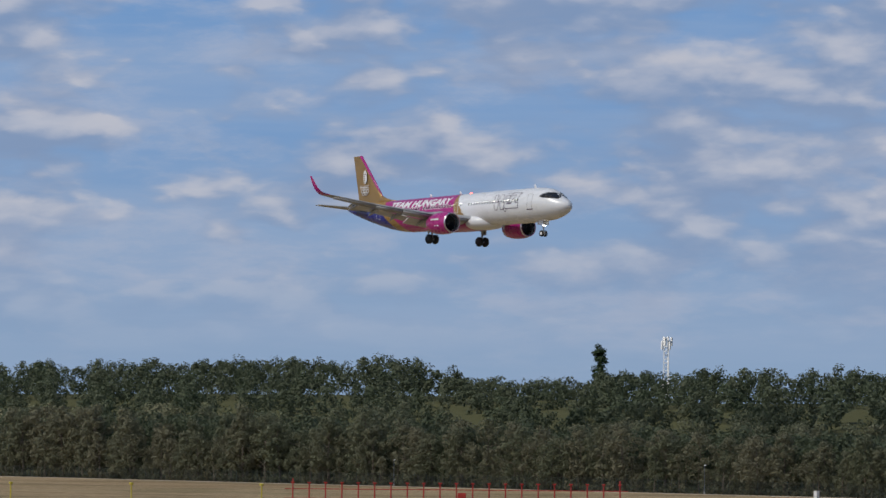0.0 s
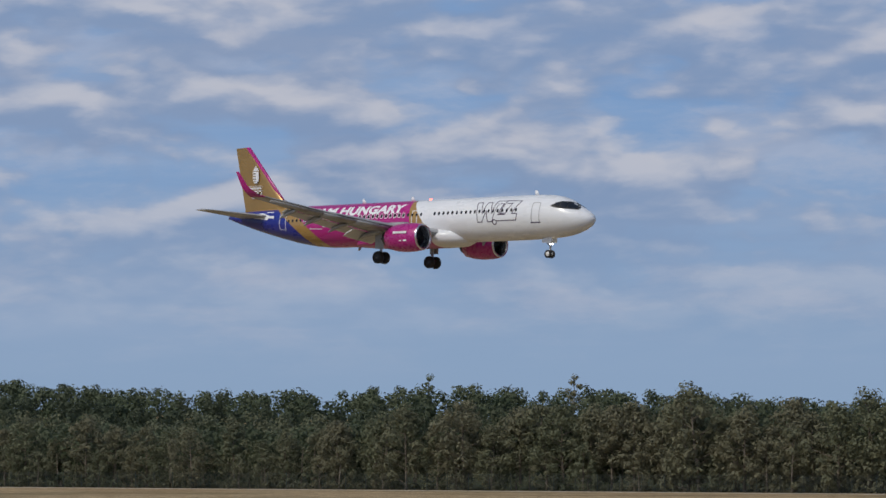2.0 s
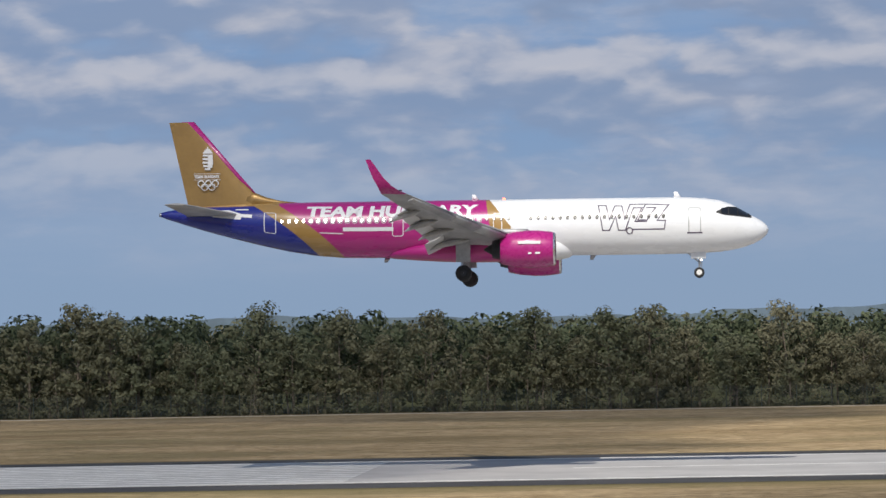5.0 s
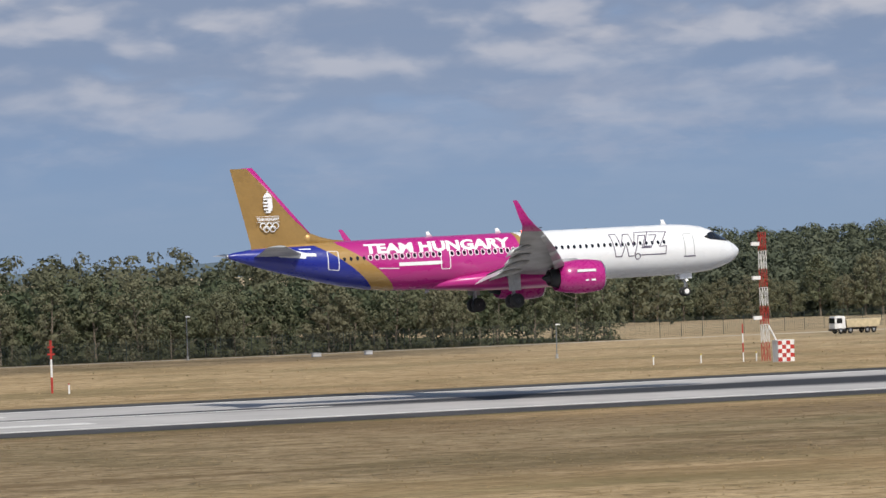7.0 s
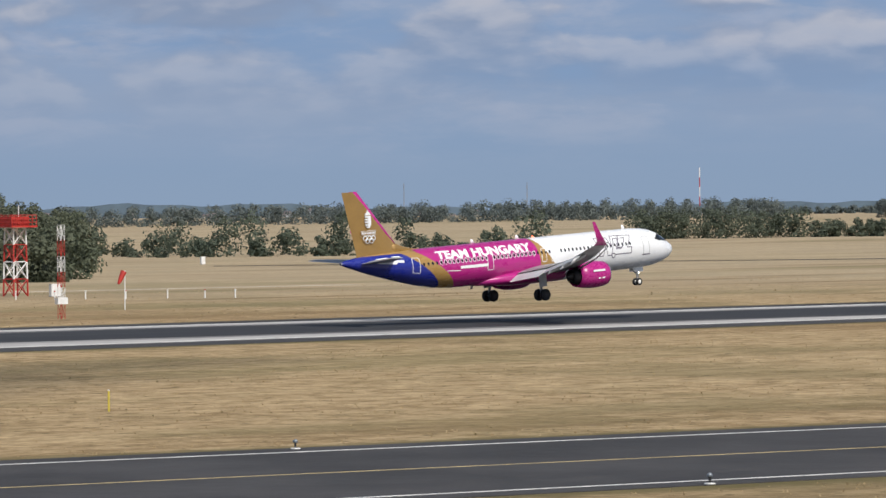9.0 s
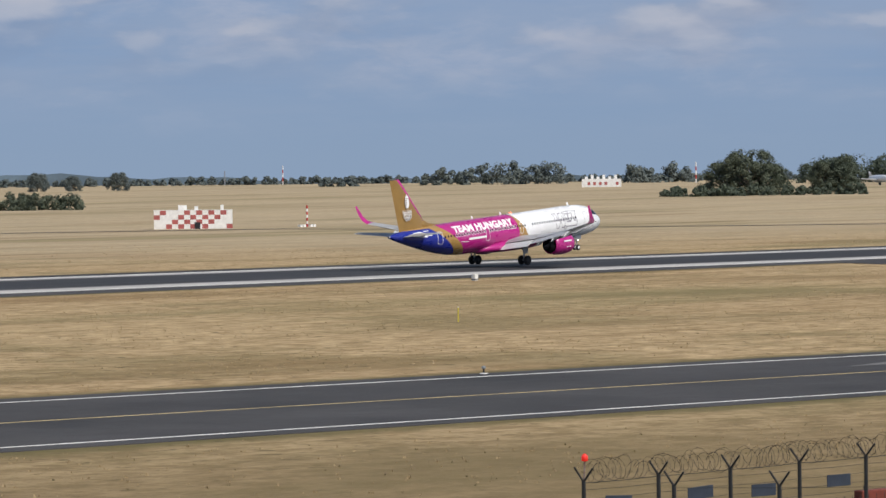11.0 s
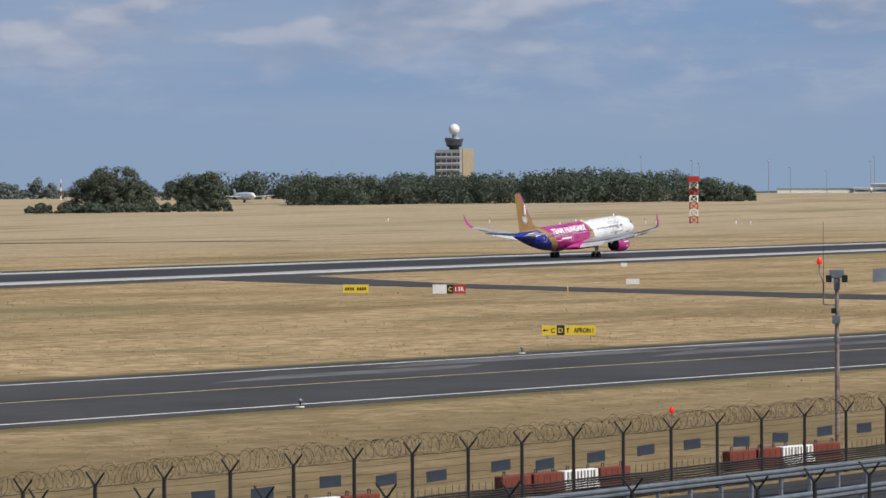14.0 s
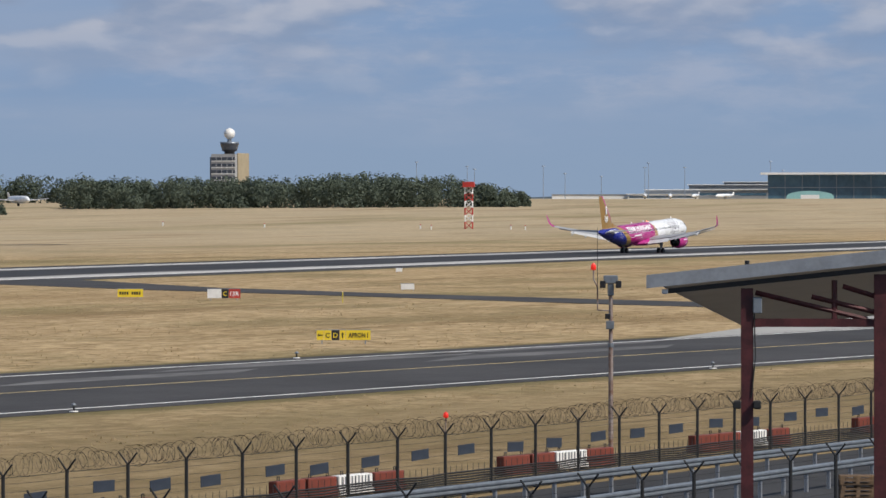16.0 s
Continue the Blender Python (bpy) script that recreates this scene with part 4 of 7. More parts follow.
    # small fittings
    for s in (6.3, 21.0, 27.0):
        bm = bmesh.new()
        loft(bm, [section(0, s + d, c, z, 0.12, upright=True, n=5) for d, c, z in ((0, 0.55, 5.86), (0.3, 0.25, 6.3))])
        part("blade_antenna", bm, M_LETTER, fus, "white blade antenna")
    for s in (12.5, 27.5):
        bm = bmesh.new()
        loft(bm, [section(0, s + d, c, z, 0.12, upright=True, n=5) for d, c, z in ((0, 0.45, 1.8), (0.25, 0.25, 1.42))])
        part("belly_antenna", bm, M_WINGGREY, fus, "grey belly antenna")
    bm = bmesh.new()
    lathe(bm, [(0.12, 0.02), (0.06, 0.1), (-0.06, 0.1), (-0.12, 0.02)], (NOSE - 19.2, 0, 5.93), 10)
    part("beacon", bm, M_BEACON, fus, "red anti-collision beacon")
    bm = bmesh.new()
    lathe(bm, [(0.0, 0.16), (-0.1, 0.17), (-0.16, 0.1), (-0.1, 0.08)], (NOSE - 44.35, 0, 5.12), 12)
    part("tail_exhaust", bm, M_STEEL, fus, "bare metal tail exhaust")
    gear(plane)
    return plane


def pink_white():
    m = bpy.data.materials.new("belly_paint")
    m.use_nodes = True
    n = Nodes(m.node_tree)
    sep = n.add("ShaderNodeSeparateXYZ", Vector=n.add("ShaderNodeTexCoord").outputs["Object"])
    col = n.mix(n.math("GREATER_THAN", sep.outputs[0], NOSE - 17.2), PINK, (0.8, 0.81, 0.82))
    p = n.add("ShaderNodeBsdfPrincipled", Base_Color=col, Roughness=0.32)
    p.inputs["Coat Weight"].default_value = 0.3
    n.add("ShaderNodeOutputMaterial", Surface=p.outputs[0])
    return m


M_PINK_WHITE = pink_white()
airliner = build_airliner()

# ---- woods ----
rng = random.Random(5)


def leaf_clump(verts, c, r, n, size, rg, flat=0.8):
    """A tuft of small leaf sprays, denser at its skin, each facing outwards but for a random tilt."""
    g = np.random.default_rng(rg.randrange(1 << 30))
    d = g.normal(size=(n, 3))
    d /= np.linalg.norm(d, axis=1)[:, None]
    p = np.array(tuple(c)) + d * np.array((r, r, r * flat)) * (0.45 + 0.62 * g.random((n, 1)) ** 0.6)
    w = d * 0.75 + g.normal(size=(n, 3)) * 0.22 + np.array((0, 0, 0.22))
    w /= np.linalg.norm(w, axis=1)[:, None]
    a = np.cross(w, g.normal(size=(n, 3)))
    a /= np.maximum(np.linalg.norm(a, axis=1), 1e-6)[:, None]
    b = np.cross(w, a)
    k = size * g.uniform(0.6, 1.15, (n, 1))
    a, b = a * k, b * k * g.uniform(0.45, 0.95, (n, 1))
    lift = w * k * 0.25
    tri = np.stack((p - a * 0.9 - b * 0.5, p + a * 0.9 - b * g.uniform(0.1, 0.9, (n, 1)), p + b + a * g.uniform(-0.6, 0.6, (n, 1)) + lift), axis=1)
    verts.append(tri.reshape(-1, 3))


def mesh_of(name, verts, material):
    co = np.concatenate(verts).astype(np.float32)
    k = len(co) // 3
    me = bpy.data.meshes.new(name)
    me.vertices.add(len(co))
    me.vertices.foreach_set("co", co.ravel())
    me.loops.add(len(co))
    me.loops.foreach_set("vertex_index", np.arange(len(co), dtype=np.int32))
    me.polygons.add(k)
    me.polygons.foreach_set("loop_start", np.arange(0, 3 * k, 3, dtype=np.int32))
    me.update()
    me.materials.append(material)
    return me


def make_tree(seed, height, material, spread=1.0, clumps=26, leaves=34, trunk_share=0.32, size=0.42, name="tree", label="", category="tree", group="", narrow=False):
    """Tapered trunk with limbs and a ragged crown of many leaf sprays."""
    rg = random.Random(seed)
    root = tagged(new(name), label, category, group)
    bm = bmesh.new()
    lean = Vector((rg.uniform(-0.6, 0.6), rg.uniform(-0.4, 0.4), 0))
    pts = [Vector((0, 0, -0.3)), Vector((0, 0, height * 0.2)) + lean * 0.3, Vector((0, 0, height * 0.45)) + lean, Vector((0, 0, height * 0.75)) + lean * 1.6, Vector((0, 0, height * 0.96)) + lean * 1.8]
    rad = [0.021 * height, 0.016 * height, 0.012 * height, 0.006 * height, 0.002 * height]
    for i in range(4):
        rod(bm, pts[i], pts[i + 1], rad[i], rad[i + 1], 7)
    verts = []
    for k in range(clumps):
        f = trunk_share + (1 - trunk_share) * ((k + rg.random()) / clumps)
        if narrow:
            reach = height * 0.10 * math.sin(math.pi * min(1, max(0.06, (f - 0.05) / 1.02))) ** 0.6
        else:
            reach = height * 0.25 * spread * math.sin(math.pi * min(1, 0.22 + 0.75 * (f - trunk_share) / (1 - trunk_share))) ** 0.8
        a = k * 2.4 + rg.uniform(-0.5, 0.5)
        j = min(3, int(f * 4))
        base = pts[j].lerp(pts[j + 1], f * 4 - j) if j < 4 else pts[4]
        d = reach * rg.uniform(0.35, 1.0)
        c = Vector((base.x + d * math.cos(a), base.y + d * math.sin(a), height * f + rg.uniform(-0.05, 0.03) * height))
        if not narrow and k % 2 == 0:
            rod(bm, base - Vector((0, 0, 0.1 * height)), c, 0.006 * height, 0.002 * height, 5)
        leaf_clump(verts, c, (0.07 if narrow else 0.066 * max(1.0, spread)) * height * rg.uniform(0.65, 1.3), leaves, size * rg.uniform(0.85, 1.15), rg)
    part("trunk", bm, M_BARK, root, "grey-brown bark")
    o = new("crown", mesh_of("crown", verts, material))
    o.parent = root
    return root


def place_copies(protos, spots):
    used = set()
    for i, (x, y, z, s, turn) in enumerate(spots):
        p = protos[i % len(protos)]
        m = pose(x, y, z, 0, 0, turn)
        o = p if p.name not in used else copy_thing(p, m)
        if p.name not in used:
            used.add(p.name)
            p.matrix_basis = m
        o.scale = (s, s, s * rng.uniform(0.92, 1.1))


def fence_y(x):
    return 497.5 - 0.0135 * x


def edge_height(x):
    """Height of the wood's edge along the fence."""
    pts = ((-900, 16.5), (-720, 14.0), (-560, 11.0), (-450, 9.6), (-425, 13.4), (-300, 14.0), (-200, 12.8), (-100, 12.2), (60, 11.0), (130, 10.2), (200, 9.6), (400, 12.0))
    for (a, h), (b, g) in zip(pts, pts[1:]):
        if a <= x <= b:
            return h + (g - h) * (x - a) / (b - a)
    return 13


def build_woods():
    protos = [make_tree(10 + i, 12.5, M_YELLEAF if i == 7 else M_LEAF, rng.uniform(1.2, 1.75), 38, 78, (0.16, 0.30, 0.10)[i % 3], 0.32, "robinia_tree", "grey-green robinia tree at the wood's edge, thin trunk", "tree", "trees of the wood's edge") for i in range(7)]
    spots = []
    x = -870.0
    while x < 242:
        h = edge_height(x) / 12.8 * (1 + 0.04 * math.sin(x * 0.05) + rng.uniform(-0.24, 0.07))
        spots.append((x, fence_y(x) + 4.5 + rng.uniform(0, 6), 0, h, rng.uniform(0, 360)))
        x += rng.uniform(3.4, 6.8) * (1.2 if x < -430 else 1.0)
    young = [make_tree(40 + i, 12.5, M_LEAF, 1.5, 22, 60, 0.06, 0.42, "young_tree", "low young robinia at the wood's edge", "tree", "young trees of the wood's edge") for i in range(3)]
    small = []
    x = -868.0
    while x < 240:
        small.append((x, fence_y(x) + 3.2 + rng.uniform(0, 2.5), 0, edge_height(x) / 12.8 * rng.uniform(0.30, 0.66), rng.uniform(0, 360)))
        x += rng.uniform(4.0, 10.0)
    az = 25.9
    while az < 35.6:
        r = 690 + rng.uniform(-6, 10)
        a = radians(az)
        spots.append((r * math.sin(a), r * math.cos(a), 0, rng.uniform(0.50, 0.80), rng.uniform(0, 360)))
        az += rng.uniform(0.24, 0.4)
    rng.shuffle(spots)
    place_copies(protos, spots)
    place_copies(young, small)
    yel = make_tree(91, 9.5, M_YELLEAF, 1.1, 30, 95, 0.3, 0.26, "robinia_tree", "yellowing robinia tree at the wood's edge", "tree", "trees of the wood's edge")
    yel.matrix_basis = pose(-214.5, fence_y(-214) + 4, 0)
    # the mass of the wood behind
    verts, stems = [], bmesh.new()
    x = -900.0
    while x < 240:
        for row in range(3):
            y = fence_y(x) + 13 + row * 8 + rng.uniform(-3, 3)
            h = (edge_height(x) + row * 0.5 - 0.4) * rng.uniform(0.82, 1.06)
            if row == 0:
                rod(stems, (x, y - 3, 0), (x + rng.uniform(-0.5, 0.5), y - 3, h * 0.6), 0.14, 0.07, 5)
            for k in range(0 if row == 0 else 3, 7):
                a = rng.uniform(0, 6.28)
                c = (x + 1.9 * math.cos(a), y + 1.9 * math.sin(a), h * (0.22 + 0.108 * k))
                leaf_clump(verts, c, 1.9, 75 if row == 0 else 60, 0.46 if row == 0 else 0.56, rng)
        x += 4.2
    # leaf colour here is darker than that of the edge row
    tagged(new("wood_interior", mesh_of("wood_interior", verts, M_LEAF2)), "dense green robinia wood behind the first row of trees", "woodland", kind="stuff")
    tagged(part("wood_stems", stems, M_BARK), "thin bare stems inside the wood", "woodland", kind="stuff")
    # undergrowth at the foot
    verts = []
    x = -880.0
    while x < 240:
        leaf_clump(verts, (x, fence_y(x) + rng.uniform(3, 8), 0.4), rng.uniform(0.6, 1.5), 70, 0.30, rng)
        x += rng.uniform(1.6, 3.4)
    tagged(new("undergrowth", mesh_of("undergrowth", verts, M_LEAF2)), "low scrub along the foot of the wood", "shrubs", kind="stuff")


def far_wood(name, label, spots, material, size, per=26):
    """Crowns too many to count: each spot is x, y, base, height, radius."""
    verts = []
    for x, y, z, h, r in spots:
        for k in range(9):
            a = rng.uniform(0, 6.28)
            f = (k + rng.random()) / 9
            q = r * 0.8 * math.sqrt(max(0.05, 1 - f * f)) * rng.uniform(0.5, 1)
            cr = r * 0.36 * rng.uniform(0.75, 1.2)
            leaf_clump(verts, (x + q * math.cos(a), y + q * math.sin(a), z + max(0.3 * cr, h * (0.25 + 0.75 * f) - 0.6 * cr)), cr, per, size, rng)
    return tagged(new(name, mesh_of(name, verts, material)), label, "woodland", kind="stuff")


def build_far_woods():
    # hill wood seen over the first one, where the airliner comes in
    spots, back = [], []
    for row in range(9):
        y = 542.0 + row * 40
        x = -y * math.tan(radians(60.8))
        while x < -y * math.tan(radians(29)):
            az = -math.degrees(math.atan2(-x, y))
            h = rng.uniform(8.8, 11.5) + (2.8 if az < -54 else 0.6)
            material_rows = back if row > 3 else spots
            if -53.3 < az < -51.4 and y > 660:
                h *= 0.78
            yy = y + rng.uniform(-14, 14)
            material_rows.append((x, yy, ground_z(x, yy) - 0.5, h, 5.6))
            x += rng.uniform(5.0, 8.0)
    far_wood("hill_wood", "olive-green young wood on rising ground", spots, M_LEAF, 0.48, 72)
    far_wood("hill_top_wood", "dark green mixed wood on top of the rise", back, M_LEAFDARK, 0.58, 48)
    # woods behind, to close the view in the middle
    spots = []
    for row, y in enumerate((538, 570, 615, 670, 740, 820)):
        x = -y * math.tan(radians(29))
        while x < min(y * math.tan(radians(25.5)), 232 if y < 600 else 900):
            up = max(0, min(1, (x - 40) / 200))
            spots.append((x + rng.uniform(-3, 3), y + rng.uniform(-18, 18), ground_z(x, y) - 0.4, rng.uniform(9.5, 12.2) + 1.1 * row * up, 5.6))
            x += 6.4
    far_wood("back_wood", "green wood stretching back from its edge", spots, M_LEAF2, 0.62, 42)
    # the wood that turns away from the field behind the glide mast
    spots = []
    for r, top in ((703, 10.0), (732, 12.0), (770, 13.6), (820, 15.0), (880, 16.2), (950, 17.2), (1030, 18.2), (1120, 19.2)):
        az = 24.2
        while az < 36.9 - (0.5 if r < 720 else 0):
            x, y = r * math.sin(radians(az)), r * math.cos(radians(az))
            low = 1 - 0.28 * max(0, min(1, (az - 35.2) / 1.2))
            spots.append((x, y, ground_z(x, y) - 0.5, top * low * rng.uniform(0.92, 1.05), 5.8))
            az += math.degrees(rng.uniform(3.4, 5.6) / r)
    far_wood("turning_wood", "dense green wood rising behind the field", spots, M_TURNING, 0.50, 115)


build_woods()
build_far_woods()

# ---- things along the far side of the runway ----
def mesh_panel_fence():
    """Perimeter fence before the wood: posts and a dark wire mesh of crossing wires."""
    fence = thing("perimeter_fence", "dark wire-mesh perimeter fence before the wood", "fence")
    post = None
    run = [(x, fence_y(x) + 1.6) for x in (-880 + 4.2 * i for i in range(267))] + [(241.4 + 4.2 * i, 496.0 + 2.0 * i) for i in range(1, 38)]
    for x, y in run:
        if post is None:
            post = part("post", rods(((0, 0, -0.2), (0, 0, 2.7), 0.045, 0.045, 6)), M_FENCE, fence)
            o = post
        else:
            o = new("post", post.data)
            o.parent = fence
        o.location = (x, y, 0)
    bm = bmesh.new()
    for (x, y), (x2, y2) in zip(run, run[1:]):
        for i in range(12):
            z = 0.1 + i * 0.22
            rod(bm, (x, y, z), (x2, y2, z), 0.012, 0.012, 3)
        for i in range(10):
            px, py = x + (x2 - x) * i / 10, y + (y2 - y) * i / 10
            rod(bm, (px, py, 0.05), (px, py, 2.6), 0.012, 0.012, 3)
    tagged(part("wire_mesh", bm, M_FENCE, fence, "dark wire mesh"), kind="stuff")


def far_lamp(x, y, h=5.4):
    lamp = thing("fence_lamp", "slim grey lamp post beside the perimeter track", "lamp post", (x, y, 0), group="lamps along the perimeter track")
    part("pole", rods(((0, 0, -0.2), (0, 0, h), 0.065, 0.045)), M_GALV, lamp)
    part("base", rods(((0, 0, -0.1), (0, 0, 0.5), 0.18, 0.16)), M_CONCRETE, lamp)
    part("head", bevelled(boxes((-0.08, 0.45, -0.12, 0.12, h - 0.04, h + 0.12)), 0.03), M_MARK, lamp, "small floodlight head")


def white_cabinet(x, y, w=0.75, h=1.6, label="white cabinet with a small roof on the grass"):
    c = thing("white_cabinet", label, "cabinet", (x, y, ground_z(x, y)))
    part("body", bevelled(boxes((-w / 2, w / 2, -0.3, 0.3, 0, h)), 0.02), M_MARK, c)
    part("lid", bevelled(boxes((-w / 2 - 0.04, w / 2 + 0.04, -0.34, 0.34, h, h + 0.06)), 0.015), M_MARK, c)
    part("plinth", boxes((-w / 2 - 0.05, w / 2 + 0.05, -0.35, 0.35, -0.1, 0.08)), M_CONCRETE, c, "grey concrete plinth")


def lattice(root, h, w, bands, taper=1.0, name="section"):
    """A square lattice mast in alternating red and white sections."""
    for i in range(bands):
        z0, z1 = h * i / bands, h * (i + 1) / bands
        a, b = w / 2 * (1 + (taper - 1) * i / bands), w / 2 * (1 + (taper - 1) * (i + 1) / bands)
        bm = bmesh.new()
        cs = [(-1, -1), (1, -1), (1, 1), (-1, 1)]
        r = w * 0.055
        for (p, q), (p2, q2) in zip(cs, cs[1:] + cs[:1]):
            rod(bm, (p * a, q * a, z0), (p * b, q * b, z1), r, r, 5)
            rod(bm, (p * a, q * a, z0), (p2 * b, q2 * b, z1), r * 0.6, r * 0.6, 4)
            rod(bm, (p2 * a, q2 * a, z0), (p * b, q * b, z1), r * 0.6, r * 0.6, 4)
            rod(bm, (p * b, q * b, z1), (p2 * b, q2 * b, z1), r * 0.6, r * 0.6, 4)
        part(name, bm, M_RED if i % 2 == 0 else M_MARK, root)


def chequers(parent, x0, x1, z0, z1, y, nx, nz, side="y", start=0, red=None):
    """Squares set on a wall, alternately red."""
    for i in range(nx):
        for j in range(nz):
            a, b = x0 + (x1 - x0) * i / nx, x0 + (x1 - x0) * (i + 1) / nx
            c, d = z0 + (z1 - z0) * j / nz, z0 + (z1 - z0) * (j + 1) / nz
            bm = boxes((a, b, y - 0.02, y + 0.01, c, d)) if side == "y" else boxes((y - 0.01, y + 0.02, a, b, c, d))
            part("chequer_panel", bm, (red or M_FADEDRED) if (i + j + start) % 2 == 0 and (red or (i * 7 + j * 3) % 5) else M_MARK, parent)


def glide_mast():
    m = thing("glide_mast", "red and white lattice mast with three antennas", "mast", (193.7, 369, 0))
    lattice(m, 12.9, 0.62, 7, 0.9)
    for z in (4.2, 8.2, 11.6):
        part("antenna_arm", boxes((-1.25, -0.35, -0.12, 0.12, z, z + 0.36)), M_MARK, m, "white antenna box on an arm")
    part("stay", rods(((0.4, 0, 3.6), (1.9, -0.6, 0.2), 0.09)), M_MARK, m, "white slanting stay")
    hut = thing("chequered_hut", "small hut with red and white chequered walls", "hut", (193.3, 364.5, 0))
    part("body", boxes((-0.9, 0.9, -0.6, 0.6, 0, 2.1)), M_MARK, hut)
    chequers(hut, -0.9, 0.9, 0.05, 2.1, -0.61, 4, 5, red=M_RED)
    part("roof", boxes((-0.95, 0.95, -0.65, 0.65, 2.1, 2.18)), M_MARK, hut, "flat pale roof")
    p = thing("striped_pole", "thin red and white marker pole", "pole", (192.2, 371, 0))
    for i in range(4):
        part("band", rods(((0, 0, i * 0.95), (0, 0, i * 0.95 + 0.95), 0.07)), M_RED if i % 2 else M_MARK, p)
    for x, y in ((194.2, 372), (188.7, 373.5), (184.1, 375)):
        q = thing("marker_post", "short white marker post in the grass", "post", (x, y, 0), group="white marker posts")
        part("post", rods(((0, 0, -0.1), (0, 0, 0.8), 0.07)), M_MARK, q)
        part("cap", rods(((0, 0, 0.8), (0, 0, 0.92), 0.09)), M_YPOST, q)


def tall_pole():
    p = thing("approach_pole", "red and white striped pole beyond the runway", "pole", (120.6, 374.4, 0))
    for i, (a, b) in enumerate(((0, 1.5), (1.5, 3.2), (3.2, 5.0))):
        part("band", rods(((0, 0, a), (0, 0, b), 0.11)), M_MARK if i == 1 else M_RED, p)
    part("lamp_arm", boxes((-0.35, 0.35, -0.08, 0.08, 3.6, 3.75), (-0.3, 0.3, -0.08, 0.08, 4.3, 4.42)), M_RED, p)


def light_post(x, y, red):
    p = thing("runway_lamp_post", "striped post with a lamp dish on top", "lamp post", (x, y, 0), group="striped lamp posts")
    for i in range(5):
        part("band", rods(((0, 0, i * 0.42), (0, 0, (i + 1) * 0.42), 0.12)), (M_RED if red and i < 2 else M_BLACK) if i % 2 == 0 else M_MARK, p)
    bm = bmesh.new()
    lathe(bm, [(2.1, 0.1), (2.2, 0.42), (2.3, 0.45), (2.34, 0.02)], (0, 0, 0), 14, "z")
    part("dish", bm, M_MARK, p, "white dish lamp")


def truck():
    """Tipper lorry on the perimeter road; x ahead."""
    t = tagged(new("tipper_truck"), "white tipper lorry with a pale yellow body", "truck")
    bm = bevelled(boxes((2.4, 4.5, -1.22, 1.22, 0.75, 2.95)), 0.16, 2)
    cab = part("cab", bm, M_MARK, t, "white driver's cab")
    part("windscreen", bevelled(boxes((4.5, 4.53, -1.05, 1.05, 1.75, 2.65)), 0.01), M_GLASSDARK, cab)
    for y in (-1.23, 1.23):
        part("side_window", bevelled(boxes((3.1, 4.2, y - 0.015, y + 0.015, 1.75, 2.6)), 0.01), M_GLASSDARK, cab)
    part("bumper", bevelled(boxes((4.3, 4.62, -1.22, 1.22, 0.45, 0.85)), 0.05), M_DARK, cab)
    part("chassis", boxes((-4.2, 4.2, -0.45, 0.45, 0.65, 0.95)), M_DARK, t)
    bm = bmesh.new()
    lo = [(-4.3, 1.15, 1.05), (2.1, 1.15, 1.05), (2.3, 1.25, 2.35), (-4.6, 1.25, 2.35)]
    side = lambda sy: [bm.verts.new((x, sy * y, z)) for x, y, z in lo]
    a, b = side(1), side(-1)
    bm.faces.new(a), bm.faces.new(b[::-1])
    for i in range(4):
        j = (i + 1) % 4
        bm.faces.new((a[i], b[i], b[j], a[j]))
    bmesh.ops.recalc_face_normals(bm, faces=bm.faces[:])
    body = part("tipper_body", bevelled(bm, 0.04), surface("pale_yellow_paint", (0.60, 0.50, 0.32), 0.5, 0, 0.15, 1.5), t, "pale yellow tipper body")
    for x in (-3.4, -2.0, -0.6, 0.9):
        part("rib", boxes((x - 0.06, x + 0.06, -1.3, -1.2, 1.1, 2.3)), body.data.materials[0], body)
    for x in (3.4, 1.5, -1.9, -3.2):
        for y in (-1.05, 1.05):
            o = part("wheel", lathe(bmesh.new(), [(-0.16, 0.25), (-0.17, 0.45), (0, 0.5), (0.17, 0.45), (0.16, 0.25)], (0, 0, 0), 16, "y"), M_RUBBER, t)
            o.location = (x, y, 0.5)
            part("rim", lathe(bmesh.new(), [(-0.1, 0.02), (-0.14, 0.27), (0.14, 0.27), (0.1, 0.02)], (0, 0, 0), 12, "y"), M_STEEL, o)
    return t


